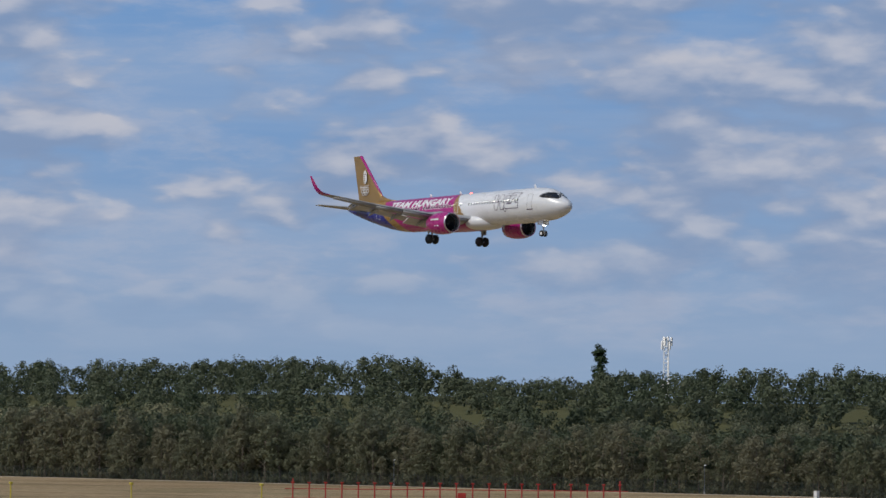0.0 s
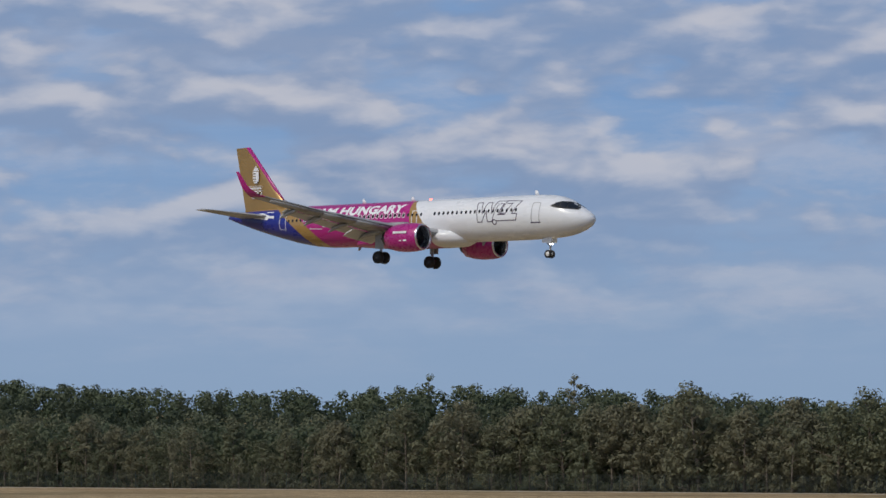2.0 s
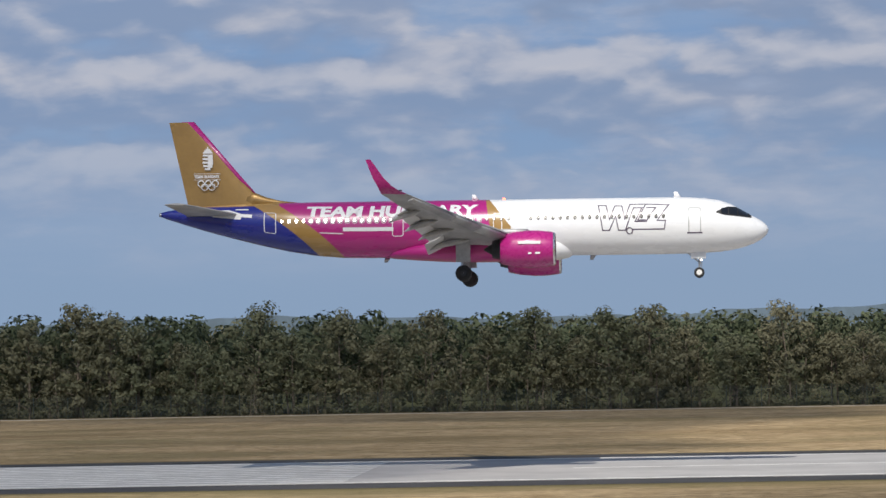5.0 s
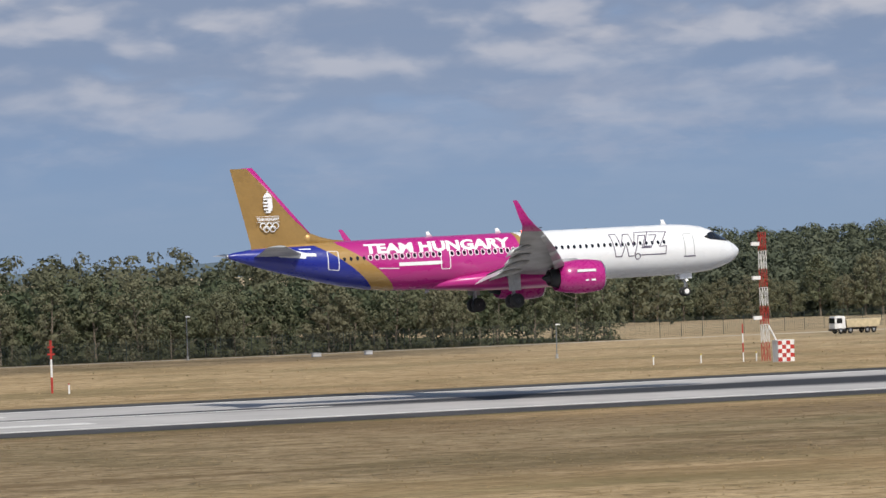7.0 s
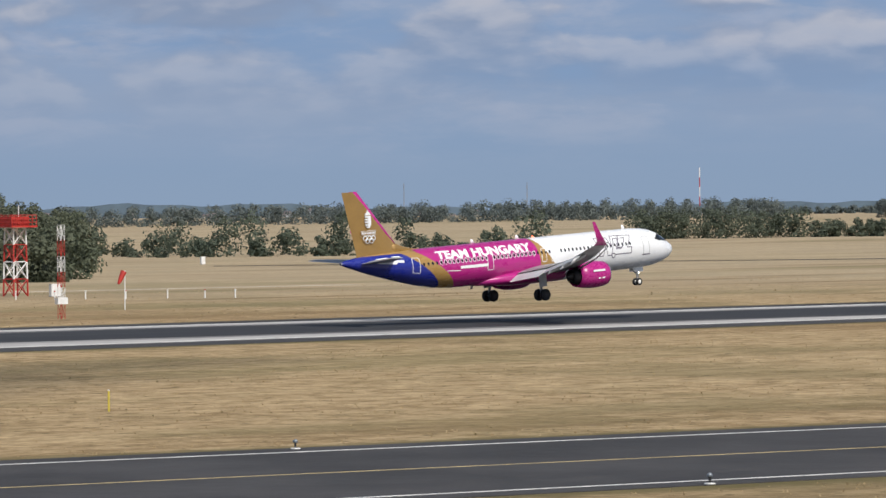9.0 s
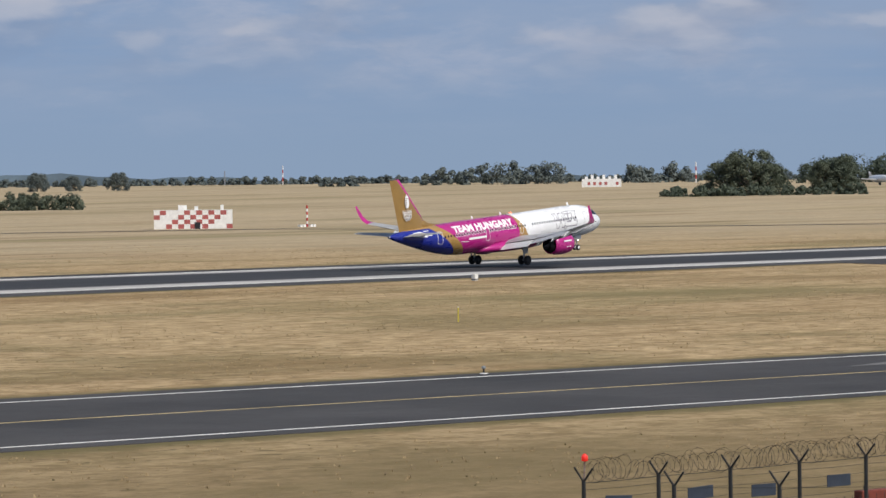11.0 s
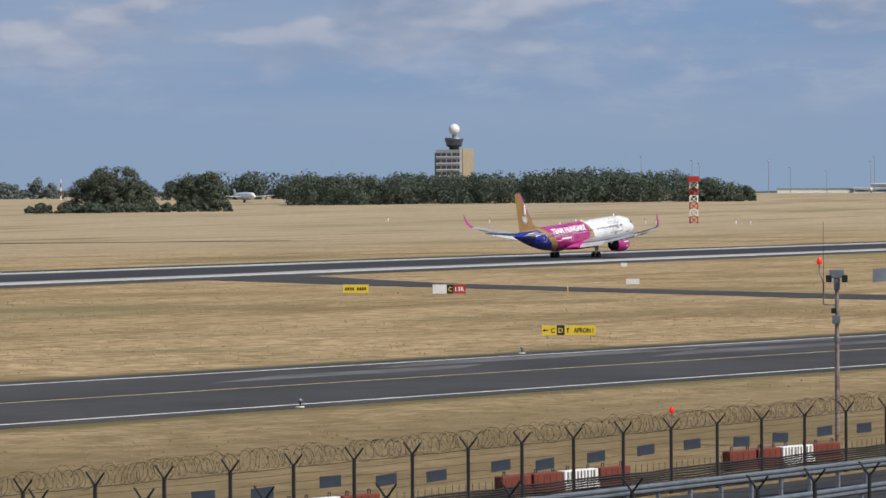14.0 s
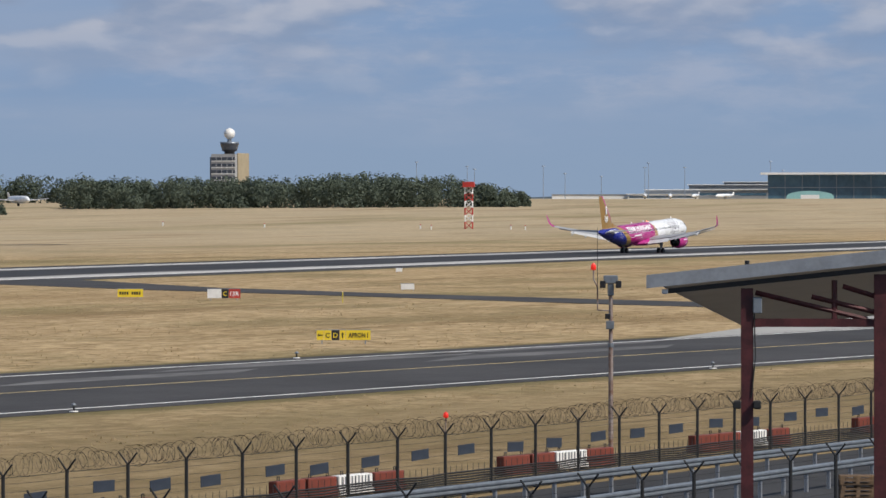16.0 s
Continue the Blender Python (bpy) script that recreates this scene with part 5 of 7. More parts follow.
def radar_tower():
    m = thing("antenna_tower", "short red and white lattice tower with a red antenna frame", "tower", (337.7, 465.7, 0))
    lattice(m, 9.5, 2.4, 4, 0.85)
    part("platform", boxes((-2.2, 2.2, -2.2, 2.2, 9.5, 9.75)), M_RED, m)
    bm = bmesh.new()
    for i in range(7):
        x = -2.1 + i * 0.7
        rod(bm, (x, -2.1, 9.7), (x, -2.1, 11.2), 0.06, 0.06, 5)
        rod(bm, (x, 2.1, 9.7), (x, 2.1, 11.2), 0.06, 0.06, 5)
    for z in (10.2, 10.7, 11.2):
        for y in (-2.1, 2.1):
            rod(bm, (-2.1, y, z), (2.1, y, z), 0.06, 0.06, 5)
        for x in (-2.1, 2.1):
            rod(bm, (x, -2.1, z), (x, 2.1, z), 0.06, 0.06, 5)
    part("railing", bm, M_RED, m, "red railing")
    part("equipment_box", bevelled(boxes((-1.6, 1.4, -1.4, 1.4, 9.75, 11.0)), 0.05), M_RED, m, "red equipment box")
    part("top_mast", rods(((0.6, 0, 11), (0.6, 0, 12.6), 0.06)), M_MARK, m)
    white_cabinet(339.5, 459.0, 1.7, 1.7, "white equipment cabinet beside the antenna tower")
    m2 = thing("lattice_pole", "thin red and white pole with a wind sensor box", "mast", (263.6, 355.3, 0))
    lattice(m2, 10.0, 0.55, 6)
    part("sensor_box", boxes((-0.65, 0.65, -0.3, 0.3, 1.6, 2.3)), M_MARK, m2, "white sensor box")
    w = thing("windsock", "red windsock hanging from a white pole", "windsock", (294.2, 384.2, 0))
    part("pole", rods(((0, 0, 0), (0, 0, 4.6), 0.07)), M_MARK, w)
    bm = bmesh.new()
    lathe(bm, [(0, 0.36), (0.5, 0.33), (0.9, 0.28), (1.6, 0.16)], (0, 0, 0), 12)
    sock = part("sock", bm, M_RED, w, "drooping red cloth sock")
    sock.matrix_basis = pose(-0.15, 0, 4.45, 0, 62, 180)
    for i in range(9):
        q = thing("marker_post", "short white marker post in the grass", "post", (315 + i * 4.0 + rng.uniform(-1, 1), 452 - i * 3.0, 0), group="white marker posts")
        part("post", rods(((0, 0, -0.1), (0, 0, 1.0), 0.1)), M_MARK, q)
        part("cap", rods(((0, 0, 1.0), (0, 0, 1.15), 0.12)), M_RED if i % 2 else M_MARK, q)


def weather_stand():
    s = thing("measuring_stand", "grey lattice stand with a sensor arm on the grass", "stand", (130.8, 213.8, 0))
    part("frame", rods(((-0.35, -0.2, 0), (-0.05, -0.1, 1.7), 0.03), ((0.35, -0.2, 0), (0.15, -0.1, 1.7), 0.03), ((0, 0.3, 0), (0.05, 0.1, 1.7), 0.03), ((-0.28, -0.18, 0.5), (0.3, -0.18, 0.5), 0.025), ((-0.28, -0.18, 0.5), (0.2, -0.12, 1.2), 0.025), ((-0.15, -0.14, 1.1), (0.25, -0.14, 1.1), 0.025)), M_GALV, s)
    part("sensor_arm", bevelled(boxes((-0.75, 0.3, -0.12, 0.1, 1.68, 1.84)), 0.02), M_PLATE, s, "blue-grey sensor arm")
    part("shield", bevelled(boxes((-0.78, -0.35, -0.14, 0.12, 1.74, 1.94)), 0.02), M_MARK, s)
    for x, y, h in ((139.4, 183.6, 1.15), (256.1, 188.1, 1.1), (383, 187, 1.1)):
        p = thing("yellow_post", "thin yellow marker post in dry grass", "post", (x, y, 0), group="yellow marker posts")
        part("post", rods(((0, 0, -0.1), (0, 0, h), 0.055)), M_YPOST, p)
        part("cap", rods(((0, 0, h), (0, 0, h + 0.06), 0.06)), M_MARK, p)


def approach_bars():
    """Red frames of approach lights and yellow stakes before the runway."""
    for i in range(21):
        a = radians(-55.33 + i * 0.2255)
        p = thing("approach_light", "red approach light post with a crossbar", "lamp post", (600 * math.sin(a), 600 * math.cos(a), 0), math.degrees(-a), group="approach light posts")
        part("post", rods(((0, 0, 0), (0, 0, 3.75 if i not in (0, 20) else 4.3), 0.10)), M_RED, p)
        part("crossbar", boxes((-1.15, 1.15, -0.06, 0.06, 2.75, 2.87), (-1.15, 1.15, -0.06, 0.06, 1.4, 1.5)), M_RED, p)
        part("lamp", bevelled(boxes((-0.26, 0.26, -0.2, 0.2, 3.6, 3.8)), 0.05), M_RED, p)
    a = radians(-53.0)
    b = thing("red_cabinet", "red equipment cabinet among the approach lights", "cabinet", (598 * math.sin(a), 598 * math.cos(a), 0), 53)
    part("body", bevelled(boxes((-0.6, 0.6, -0.5, 0.5, 0, 2.4)), 0.04), M_RED, b)
    part("door", bevelled(boxes((-0.5, 0.5, -0.53, -0.5, 0.15, 2.2)), 0.01), M_RED, b)
    for az in (-59.2, -57.55, -55.76):
        a = radians(az)
        p = thing("yellow_stake", "yellow approach light stake", "post", (560 * math.sin(a), 560 * math.cos(a), 0), group="yellow approach stakes")
        part("stake", rods(((0, 0, 0), (0, 0, 3.7), 0.1)), M_YPOST, p)
        part("lamp", bevelled(boxes((-0.25, 0.25, -0.2, 0.2, 3.7, 4.0)), 0.04), M_YPOST, p)


def cell_mast():
    x, y = -1033, 861
    z = ground_z(x, y) - 0.5
    m = thing("radio_mast", "white lattice radio mast rising over the trees", "mast", (x, y, z - 3.4))
    bm = bmesh.new()
    for a in range(3):
        c, s = 1.15 * math.cos(a * 2.09), 1.15 * math.sin(a * 2.09)
        rod(bm, (c, s, 0), (c * 0.8, s * 0.8, 26), 0.15, 0.12, 5)
    for k in range(20):
        for a in range(3):
            c, s, c2, s2 = 1.08 * math.cos(a * 2.09), 1.08 * math.sin(a * 2.09), 1.08 * math.cos((a + 1) * 2.09), 1.08 * math.sin((a + 1) * 2.09)
            rod(bm, (c, s, k * 1.3), (c2, s2, k * 1.3 + 1.3), 0.09, 0.09, 4)
    part("lattice", bm, M_MARK, m)
    for a in range(6):
        c, s = 1.55 * math.cos(a * 1.05), 1.55 * math.sin(a * 1.05)
        part("panel_antenna", bevelled(boxes((c - 0.24, c + 0.24, s - 0.24, s + 0.24, 21.8 + (a % 2) * 1.2, 24.6 + (a % 2) * 1.2)), 0.03), M_MARK, m)
    t = make_tree(71, 20, M_POPLAR, 1, 34, 110, 0.08, 0.42, "poplar_tree", "tall dark narrow poplar over the wood", "tree", narrow=True)
    t.matrix_basis = pose(-1050, 847, ground_z(-1050, 847) - 0.5)
    p2 = make_tree(72, 16, M_POPLAR, 1, 30, 100, 0.08, 0.42, "poplar_tree", "dark narrow poplar standing over the wood", "tree", narrow=True)
    p2.matrix_basis = pose(136, 640, 0)
    p2.scale = (0.6, 0.6, 1.0)
    for x, y, h, sd in ((-640, 790, 13.5, 73), (-598, 792, 13, 74)):
        d = make_tree(sd, h, M_LEAF2, 0.7, 12, 60, 0.45, 0.32, "sparse_tree", "half-bare tree standing above the wood", "tree")
        d.matrix_basis = pose(x, y, ground_z(x, y))


mesh_panel_fence()
for _x, _y in ((-699, 509), (-597, 507), (-534.6, 503), (-218, 499.6), (175.8, 490.2)):
    far_lamp(_x, _y)
far_lamp(193.1, 417.5, 3.7)
for _x, _y, _w, _h in ((-522.9, 468.8, 0.8, 1.8), (-280.2, 498.0, 0.75, 1.7), (138.7, 468.8, 0.75, 1.6), (287.1, 505.9, 0.75, 1.6), (582.6, 732, 1.1, 1.7), (188.1, 477.5, 1.1, 0.45), (194.9, 477.1, 0.9, 0.45)):
    white_cabinet(_x, _y, _w, _h)
approach_bars()
cell_mast()
glide_mast()
tall_pole()
light_post(223.4, 349.4, False)
light_post(251.2, 352.9, True)
radar_tower()
weather_stand()
lorry = truck()
lorry.scale = (0.74, 0.74, 0.78)
for _x, _y, _n in ((76.0, 258.3, 0.8), (363.5, 264.7, 0.75)):
    _b = thing("distance_marker", "white box marker with a dark band beside the runway", "marker", (_x, _y, 0))
    part("body", bevelled(boxes((-0.3, 0.3, -0.25, 0.25, 0, 0.72)), 0.04), M_MARK, _b)
    part("band", boxes((-0.31, 0.31, -0.26, 0.26, 0.1, 0.2)), M_BLACK, _b, "dark band")
_p = thing("marker_post", "short white marker post in the grass", "post", (121, 370.5, 0), group="white marker posts")
part("post", rods(((0, 0, -0.1), (0, 0, 0.85), 0.09)), M_MARK, _p)
part("cap", rods(((0, 0, 0.85), (0, 0, 0.95), 0.1)), M_RED, _p)

# ---- rough tufts in the dry grass ----
def grass_tufts(name, label, count, x0, x1, y0, y1, size, material, seed):
    """Upright blades in small tufts, kept off the paving."""
    g = np.random.default_rng(seed)
    x, y = g.uniform(x0, x1, count), g.uniform(y0, y1, count)
    across = y + 0.174 * x
    keep = ((across < 133.5) | (across > 170.0)) & (y > 78.5 - 0.1052 * x) & ((y < 270.5) | (y > 333.0))
    keep &= np.abs((x - 465) * 0.853 - (y - 272) * 0.521) > 19
    keep &= ~((x > 285) & (across > 115) & (across < 174))
    keep &= (np.sin(x * 0.061 + y * 0.13) + np.sin(y * 0.21 - x * 0.027) + g.normal(size=count) * 0.9) > -0.2
    x, y = x[keep], y[keep]
    n, blades = len(x), 3
    base = np.repeat(np.stack((x, y, np.zeros(n)), axis=1), blades, axis=0)
    k = np.repeat(size * g.uniform(0.5, 1.4, n), blades)[:, None]
    base += np.concatenate((g.normal(size=(n * blades, 2)) * 0.42, np.zeros((n * blades, 1))), axis=1) * k
    a = g.uniform(0, 2 * math.pi, n * blades)
    side = np.stack((np.cos(a), np.sin(a), np.zeros_like(a)), axis=1) * k * 0.32
    tip = base + np.concatenate((g.normal(size=(n * blades, 2)) * 0.22, g.uniform(0.5, 1.0, (n * blades, 1))), axis=1) * k
    tri = np.stack((base - side, base + side, tip), axis=1).reshape(-1, 3)
    tagged(new(name, mesh_of(name, [tri], material)), label, "grass", kind="stuff")


M_STRAW = foliage("straw_blades", (0.30, 0.215, 0.115), (0.56, 0.42, 0.25), (0.40, 0.30, 0.16))
M_WEED = foliage("dull_weed_leaves", (0.14, 0.115, 0.058), (0.24, 0.195, 0.10), (0.22, 0.155, 0.08))
grass_tufts("dry_grass_tufts", "pale straw tufts standing in the mown grass", 26000, 60, 470, 85, 270, 0.10, M_STRAW, 1)
grass_tufts("weed_tufts", "small dull brown-green weeds in the dry grass", 5000, 60, 470, 85, 270, 0.09, M_WEED, 2)
grass_tufts("far_grass_tufts", "rough straw tufts beyond the runway", 7000, 60, 700, 334, 488, 0.15, M_STRAW, 3)
grass_tufts("far_weed_tufts", "low dull weeds beyond the runway", 1400, 60, 700, 334, 488, 0.15, M_WEED, 4)

# ---- signs and lamps between the runway and the taxiway ----
def flat_text(text, height, widest=9.0):
    cu = bpy.data.curves.new("sign_text", "FONT")
    cu.body, cu.size, cu.extrude, cu.offset, cu.resolution_u = text, 1.0, 0.008, 0.012, 3
    tmp = bpy.data.objects.new("sign_text", cu)
    scene.collection.objects.link(tmp)
    bpy.context.view_layer.update()
    me = bpy.data.meshes.new_from_object(tmp.evaluated_get(bpy.context.evaluated_depsgraph_get()))
    bpy.data.objects.remove(tmp)
    bm = bmesh.new()
    bm.from_mesh(me)
    bpy.data.meshes.remove(me)
    y0, y1 = min(v.co.y for v in bm.verts), max(v.co.y for v in bm.verts)
    x0, x1 = min(v.co.x for v in bm.verts), max(v.co.x for v in bm.verts)
    k = height / 0.72
    kx = min(k, widest / (x1 - x0))
    for v in bm.verts:
        v.co = Vector(((v.co.x - (x0 + x1) / 2) * kx, -v.co.z - 0.01, (v.co.y - 0.36) * k))
    return bm


def arrow(bm, cx, cz, size, up):
    """A small arrow in the sign's plane: to the left, or up."""
    s = size
    pts = [(-1, 0), (-0.25, 0.6), (-0.25, 0.18), (1, 0.18), (1, -0.18), (-0.25, -0.18), (-0.25, -0.6)]
    if up:
        pts = [(z * -1, -x) for x, z in pts]
    f = bm.faces.new([bm.verts.new((cx + x * s, -0.012, cz + z * s)) for x, z in pts])


def board(name, label, x, y, turn, panels, h, z0=0.25):
    """A sign: panels are (width, back material, text, text material, kind)."""
    root = thing(name, label, "sign", (x, y, 0), turn)
    total = sum(p[0] for p in panels)
    a = -total / 2
    for w, back, text, ink, kind in panels:
        p = part("panel", boxes((a + 0.02, a + w - 0.02, 0.0, 0.16, z0, z0 + h)), back, root)
        c = a + w / 2
        if kind == "text":
            o = part("legend", flat_text(text, h * 0.5, w * 0.78), ink, p)
            o.location = (c, -0.002, z0 + h / 2)
        elif kind == "bars":
            n = int(w / 0.3)
            for i in range(n):
                if i % 5 != 4:
                    part("legend_bar", boxes((c - w * 0.42 + i * w * 0.84 / n, c - w * 0.42 + (i + 0.7) * w * 0.84 / n, -0.012, 0.0, z0 + h * 0.3, z0 + h * 0.68)), ink, p)
        elif kind in ("left", "up"):
            bm = bmesh.new()
            arrow(bm, 0, 0, h * 0.28, kind == "up")
            o = part("arrow", bm, ink, p)
            o.location = (c, -0.004, z0 + h / 2)
        a += w
    for sx in (-total * 0.4, total * 0.4):
        part("leg", boxes((sx - 0.05, sx + 0.05, 0.03, 0.13, -0.1, z0)), M_STEEL, root)
    part("frame", boxes((-total / 2 - 0.04, total / 2 + 0.04, 0.02, 0.18, z0 + h, z0 + h + 0.05)), M_STEEL, root)


def build_signs():
    facing = lambda x, y: -math.degrees(math.atan2(x, y))
    board("distance_sign", "yellow runway distance sign beside the exit", 387.6, 214.4, facing(387, 214), [(2.75, M_SIGNY, "", M_BLACK, "bars")], 0.85)
    board("holding_sign", "black and red runway holding sign with a blank back panel", 387.1, 202.9, facing(387, 203), [(1.5, M_MARK, "", M_BLACK, ""), (0.75, M_BLACK, "C", M_SIGNY, "text"), (1.25, M_RED, "13R", M_LETTER, "text")], 0.95)
    board("direction_sign", "yellow and black taxiway direction sign", 274.6, 134.0, facing(275, 134), [(0.55, M_SIGNY, "", M_BLACK, "left"), (0.55, M_SIGNY, "C", M_BLACK, "text"), (0.6, M_BLACK, "D", M_SIGNY, "text"), (0.45, M_SIGNY, "", M_BLACK, "up"), (1.85, M_SIGNY, "APRON I", M_BLACK, "text")], 0.72, 0.3)
    board("blank_sign", "blank white sign board in the grass", 435.4, 204.2, facing(435, 204), [(1.6, M_MARK, "", M_BLACK, "")], 0.65, 0.15)
    board("blank_sign", "small blank white sign beside the runway", 540.8, 255.0, facing(541, 255), [(0.95, M_MARK, "", M_BLACK, "")], 0.5, 0.15)
    # taxiway edge lamps
    for x in (-30, 30, 73, 116.8, 181.4, 243, 301, 357):
        for y0, d in ((TAX_N, -2.0), (TAX_F, 2.2)):
            if y0 == TAX_F and x > 280:
                continue
            xx = x if y0 == TAX_N else x + 5.2
            p = thing("taxiway_lamp", "small pale taxiway edge lamp on a plate", "lamp", (xx, tax(xx, y0 + d), 0.04), group="taxiway edge lamps")
            part("plate", lathe(bmesh.new(), [(0.0, 0.02), (0.0, 0.24), (0.05, 0.22), (0.06, 0.02)], (0, 0, 0), 14, "z"), M_MARK, p, "pale round plate")
            part("stem", rods(((0, 0, 0.04), (0, 0, 0.3), 0.05)), M_BLACK, p)
            part("globe", lathe(bmesh.new(), [(0.28, 0.02), (0.3, 0.12), (0.38, 0.13), (0.46, 0.03)], (0, 0, 0), 12, "z"), M_GALV, p)


# ---- boundary in front ----
def line1(x):
    return 75.89 - 0.1052 * x


def y_post(name, parent, h, z_arm=0.36, data=None):
    bm = bmesh.new()
    rod(bm, (0, 0, -0.3), (0, 0, h), 0.065, 0.06, 8)
    for s in (-1, 1):
        rod(bm, (0, 0, h - 0.03), (s * 0.04, s * 0.34, h + z_arm), 0.032, 0.028, 6)
    return part(name, bm, M_BLACK, parent)


def boundary_fence():
    f = thing("boundary_fence", "black wire boundary fence with razor coils on forked posts", "fence")
    x0, x1, step = 95.5, 206.8, 3.27
    first = None
    n = int((x1 - x0) / step)
    for i in range(n + 1):
        x = x0 + i * step
        if first is None:
            first = y_post("post", f, 2.34)
            o = first
        else:
            o = new("post", first.data)
            o.parent = f
        o.location = (x, line1(x), 0)
    wires = bmesh.new()
    for z, r in [(0.12 + 0.085 * i, 0.034) for i in range(10)] + [(1.3, 0.006), (1.55, 0.006), (1.82, 0.006), (2.08, 0.006), (2.28, 0.01)]:
        for i in range(n):
            a, b = x0 + i * step, x0 + (i + 1) * step
            sag = (math.sin(i * 2.3 + z * 5) * 0.03) if z < 1.25 else 0
            m = (a + b) / 2
            rod(wires, (a, line1(a), z), (m, line1(m), z + sag - 0.02), r, r, 4)
            rod(wires, (m, line1(m), z + sag - 0.02), (b, line1(b), z), r, r, 4)
    for i in range(int((x1 - x0) / 0.4)):
        x = x0 + i * 0.4
        rod(wires, (x, line1(x), 0.2), (x, line1(x), 1.15), 0.012, 0.012, 3)
    tagged(part("wire", wires, M_BLACK, f, "dark fence wires"), kind="stuff")
    # razor coil lying in the forks
    coil = bmesh.new()
    rg = random.Random(3)
    x = x0 + 0.2
    while x < x1 - 0.3:
        r = rg.uniform(0.24, 0.37)
        c = Vector((x, line1(x) + rg.uniform(-0.05, 0.05), 2.41 + r * 0.6 + rg.uniform(-0.05, 0.05)))
        tilt = Euler((rg.uniform(-0.15, 0.15), rg.uniform(-0.5, 0.5), rg.uniform(-0.6, 0.1)))
        pts = []
        for k in range(13):
            a = 2 * math.pi * k / 12
            p = Vector((0.14 * k / 12, r * math.cos(a), r * math.sin(a)))
            p.rotate(tilt)
            pts.append(c + p)
        for a, b in zip(pts, pts[1:]):
            rod(coil, a, b, 0.0065, 0.0065, 3)
        x += rg.uniform(0.12, 0.3)
    tagged(part("razor_coil", coil, M_WIRE, f, "rusty razor wire coil"), kind="stuff")
    plate = None
    for i in range(n):
        x = x0 + (i + 0.5) * step + rg.uniform(-0.35, 0.25)
        z = 1.64 + rg.uniform(-0.1, 0.1)
        if plate is None:
            plate = part("plate", bevelled(boxes((-0.56, 0.56, -0.012, 0.012, -0.18, 0.18)), 0.006), M_PLATE, f, "blue-grey plate tied to the wire")
            o = plate
        else:
            o = new("plate", plate.data)
            o.parent = f
            tagged(o, "blue-grey plate tied to the wire")
        o.matrix_basis = pose(x, line1(x) - 0.06, z, 0, rg.uniform(-3, 3), -7.4)
    for x in (95.5, 134.74):
        lamp = thing("obstruction_lamp", "red obstruction lamp on a thin stem over the fence", "lamp", (x, line1(x), 2.26), group="red obstruction lamps")
        part("stem", rods(((0.02, 0, 0.0), (0.06, 0, 0.62), 0.025)), M_RUSTPOLE, lamp)
        part("globe", lathe(bmesh.new(), [(0.62, 0.03), (0.64, 0.095), (0.78, 0.09), (0.84, 0.02)], (0.06, 0, 0), 12, "z"), surface("red_lamp_glass", (0.75, 0.03, 0.02), 0.25, 0, 0.1, 2.0, emit=0.5), lamp, "red glass globe")


def inner_fence():
    f = thing("inner_fence", "inner fence of forked black posts and wire", "fence")
    first = None
    ln = lambda x: 57.0 - 0.10 * x
    row = [(94.4, 62.1), (95.8, 59.6), (97.8, 57.0), (100.0, 54.4), (102.4, 51.8), (104.8, 49.2)] + [(106.9 + 3.35 * i, ln(106.9 + 3.35 * i)) for i in range(22)]
    for x, y in row:
        if first is None:
            first = y_post("post", f, 2.42, 0.38)
            o = first
        else:
            o = new("post", first.data)
            o.parent = f
        o.location = (x, y, 0)
    bm = bmesh.new()
    for a, b in zip(row, row[1:]):
        for z in (0.6, 1.2, 1.8, 2.35):
            rod(bm, (*a, z), (*b, z), 0.006, 0.006, 3)
    tagged(part("wire", bm, M_BLACK, f, "thin dark wires"), kind="stuff")


def guard_rail(name, x0, x1, ln):
    """W-profile beam on posts."""
    g = thing(name, "galvanised steel guard rail on posts", "guard rail", group="guard rails")
    prof = [(0.0, 0.68), (-0.08, 0.74), (-0.08, 0.79), (0.0, 0.845), (-0.08, 0.90), (-0.08, 0.95), (0.0, 1.01)]
    n = int((x1 - x0) / 4)
    for i in range(n):
        bm = bmesh.new()
        a, b = x0 + 4 * i, x0 + 4 * (i + 1) + 0.15
        dy = -0.004 * (i % 2)
        rows = [[bm.verts.new((x, ln(x) + p[0] + dy, p[1])) for p in prof] for x in (a, b)]
        back = [[bm.verts.new((x, ln(x) + p[0] + dy + 0.012, p[1])) for p in prof] for x in (a, b)]
        for j in range(len(prof) - 1):
            bm.faces.new((rows[0][j], rows[1][j], rows[1][j + 1], rows[0][j + 1]))
            bm.faces.new((back[0][j], back[0][j + 1], back[1][j + 1], back[1][j]))
        for s in (0, -1):
            bm.faces.new((rows[0][s], back[0][s], back[1][s], rows[1][s]))
        bmesh.ops.recalc_face_normals(bm, faces=bm.faces[:])
        part("beam", bm, M_GALV, g, "corrugated steel beam")
    first = None
    for i in range(n * 2):
        x = x0 + 2 * i + 0.6
        if first is None:
            first = part("post", boxes((-0.07, 0.07, 0.03, 0.15, -0.2, 0.98)), M_STEEL, g)
            o = first
        else:
            o = new("post", first.data)
            o.parent = g
        o.location = (x, ln(x), 0)


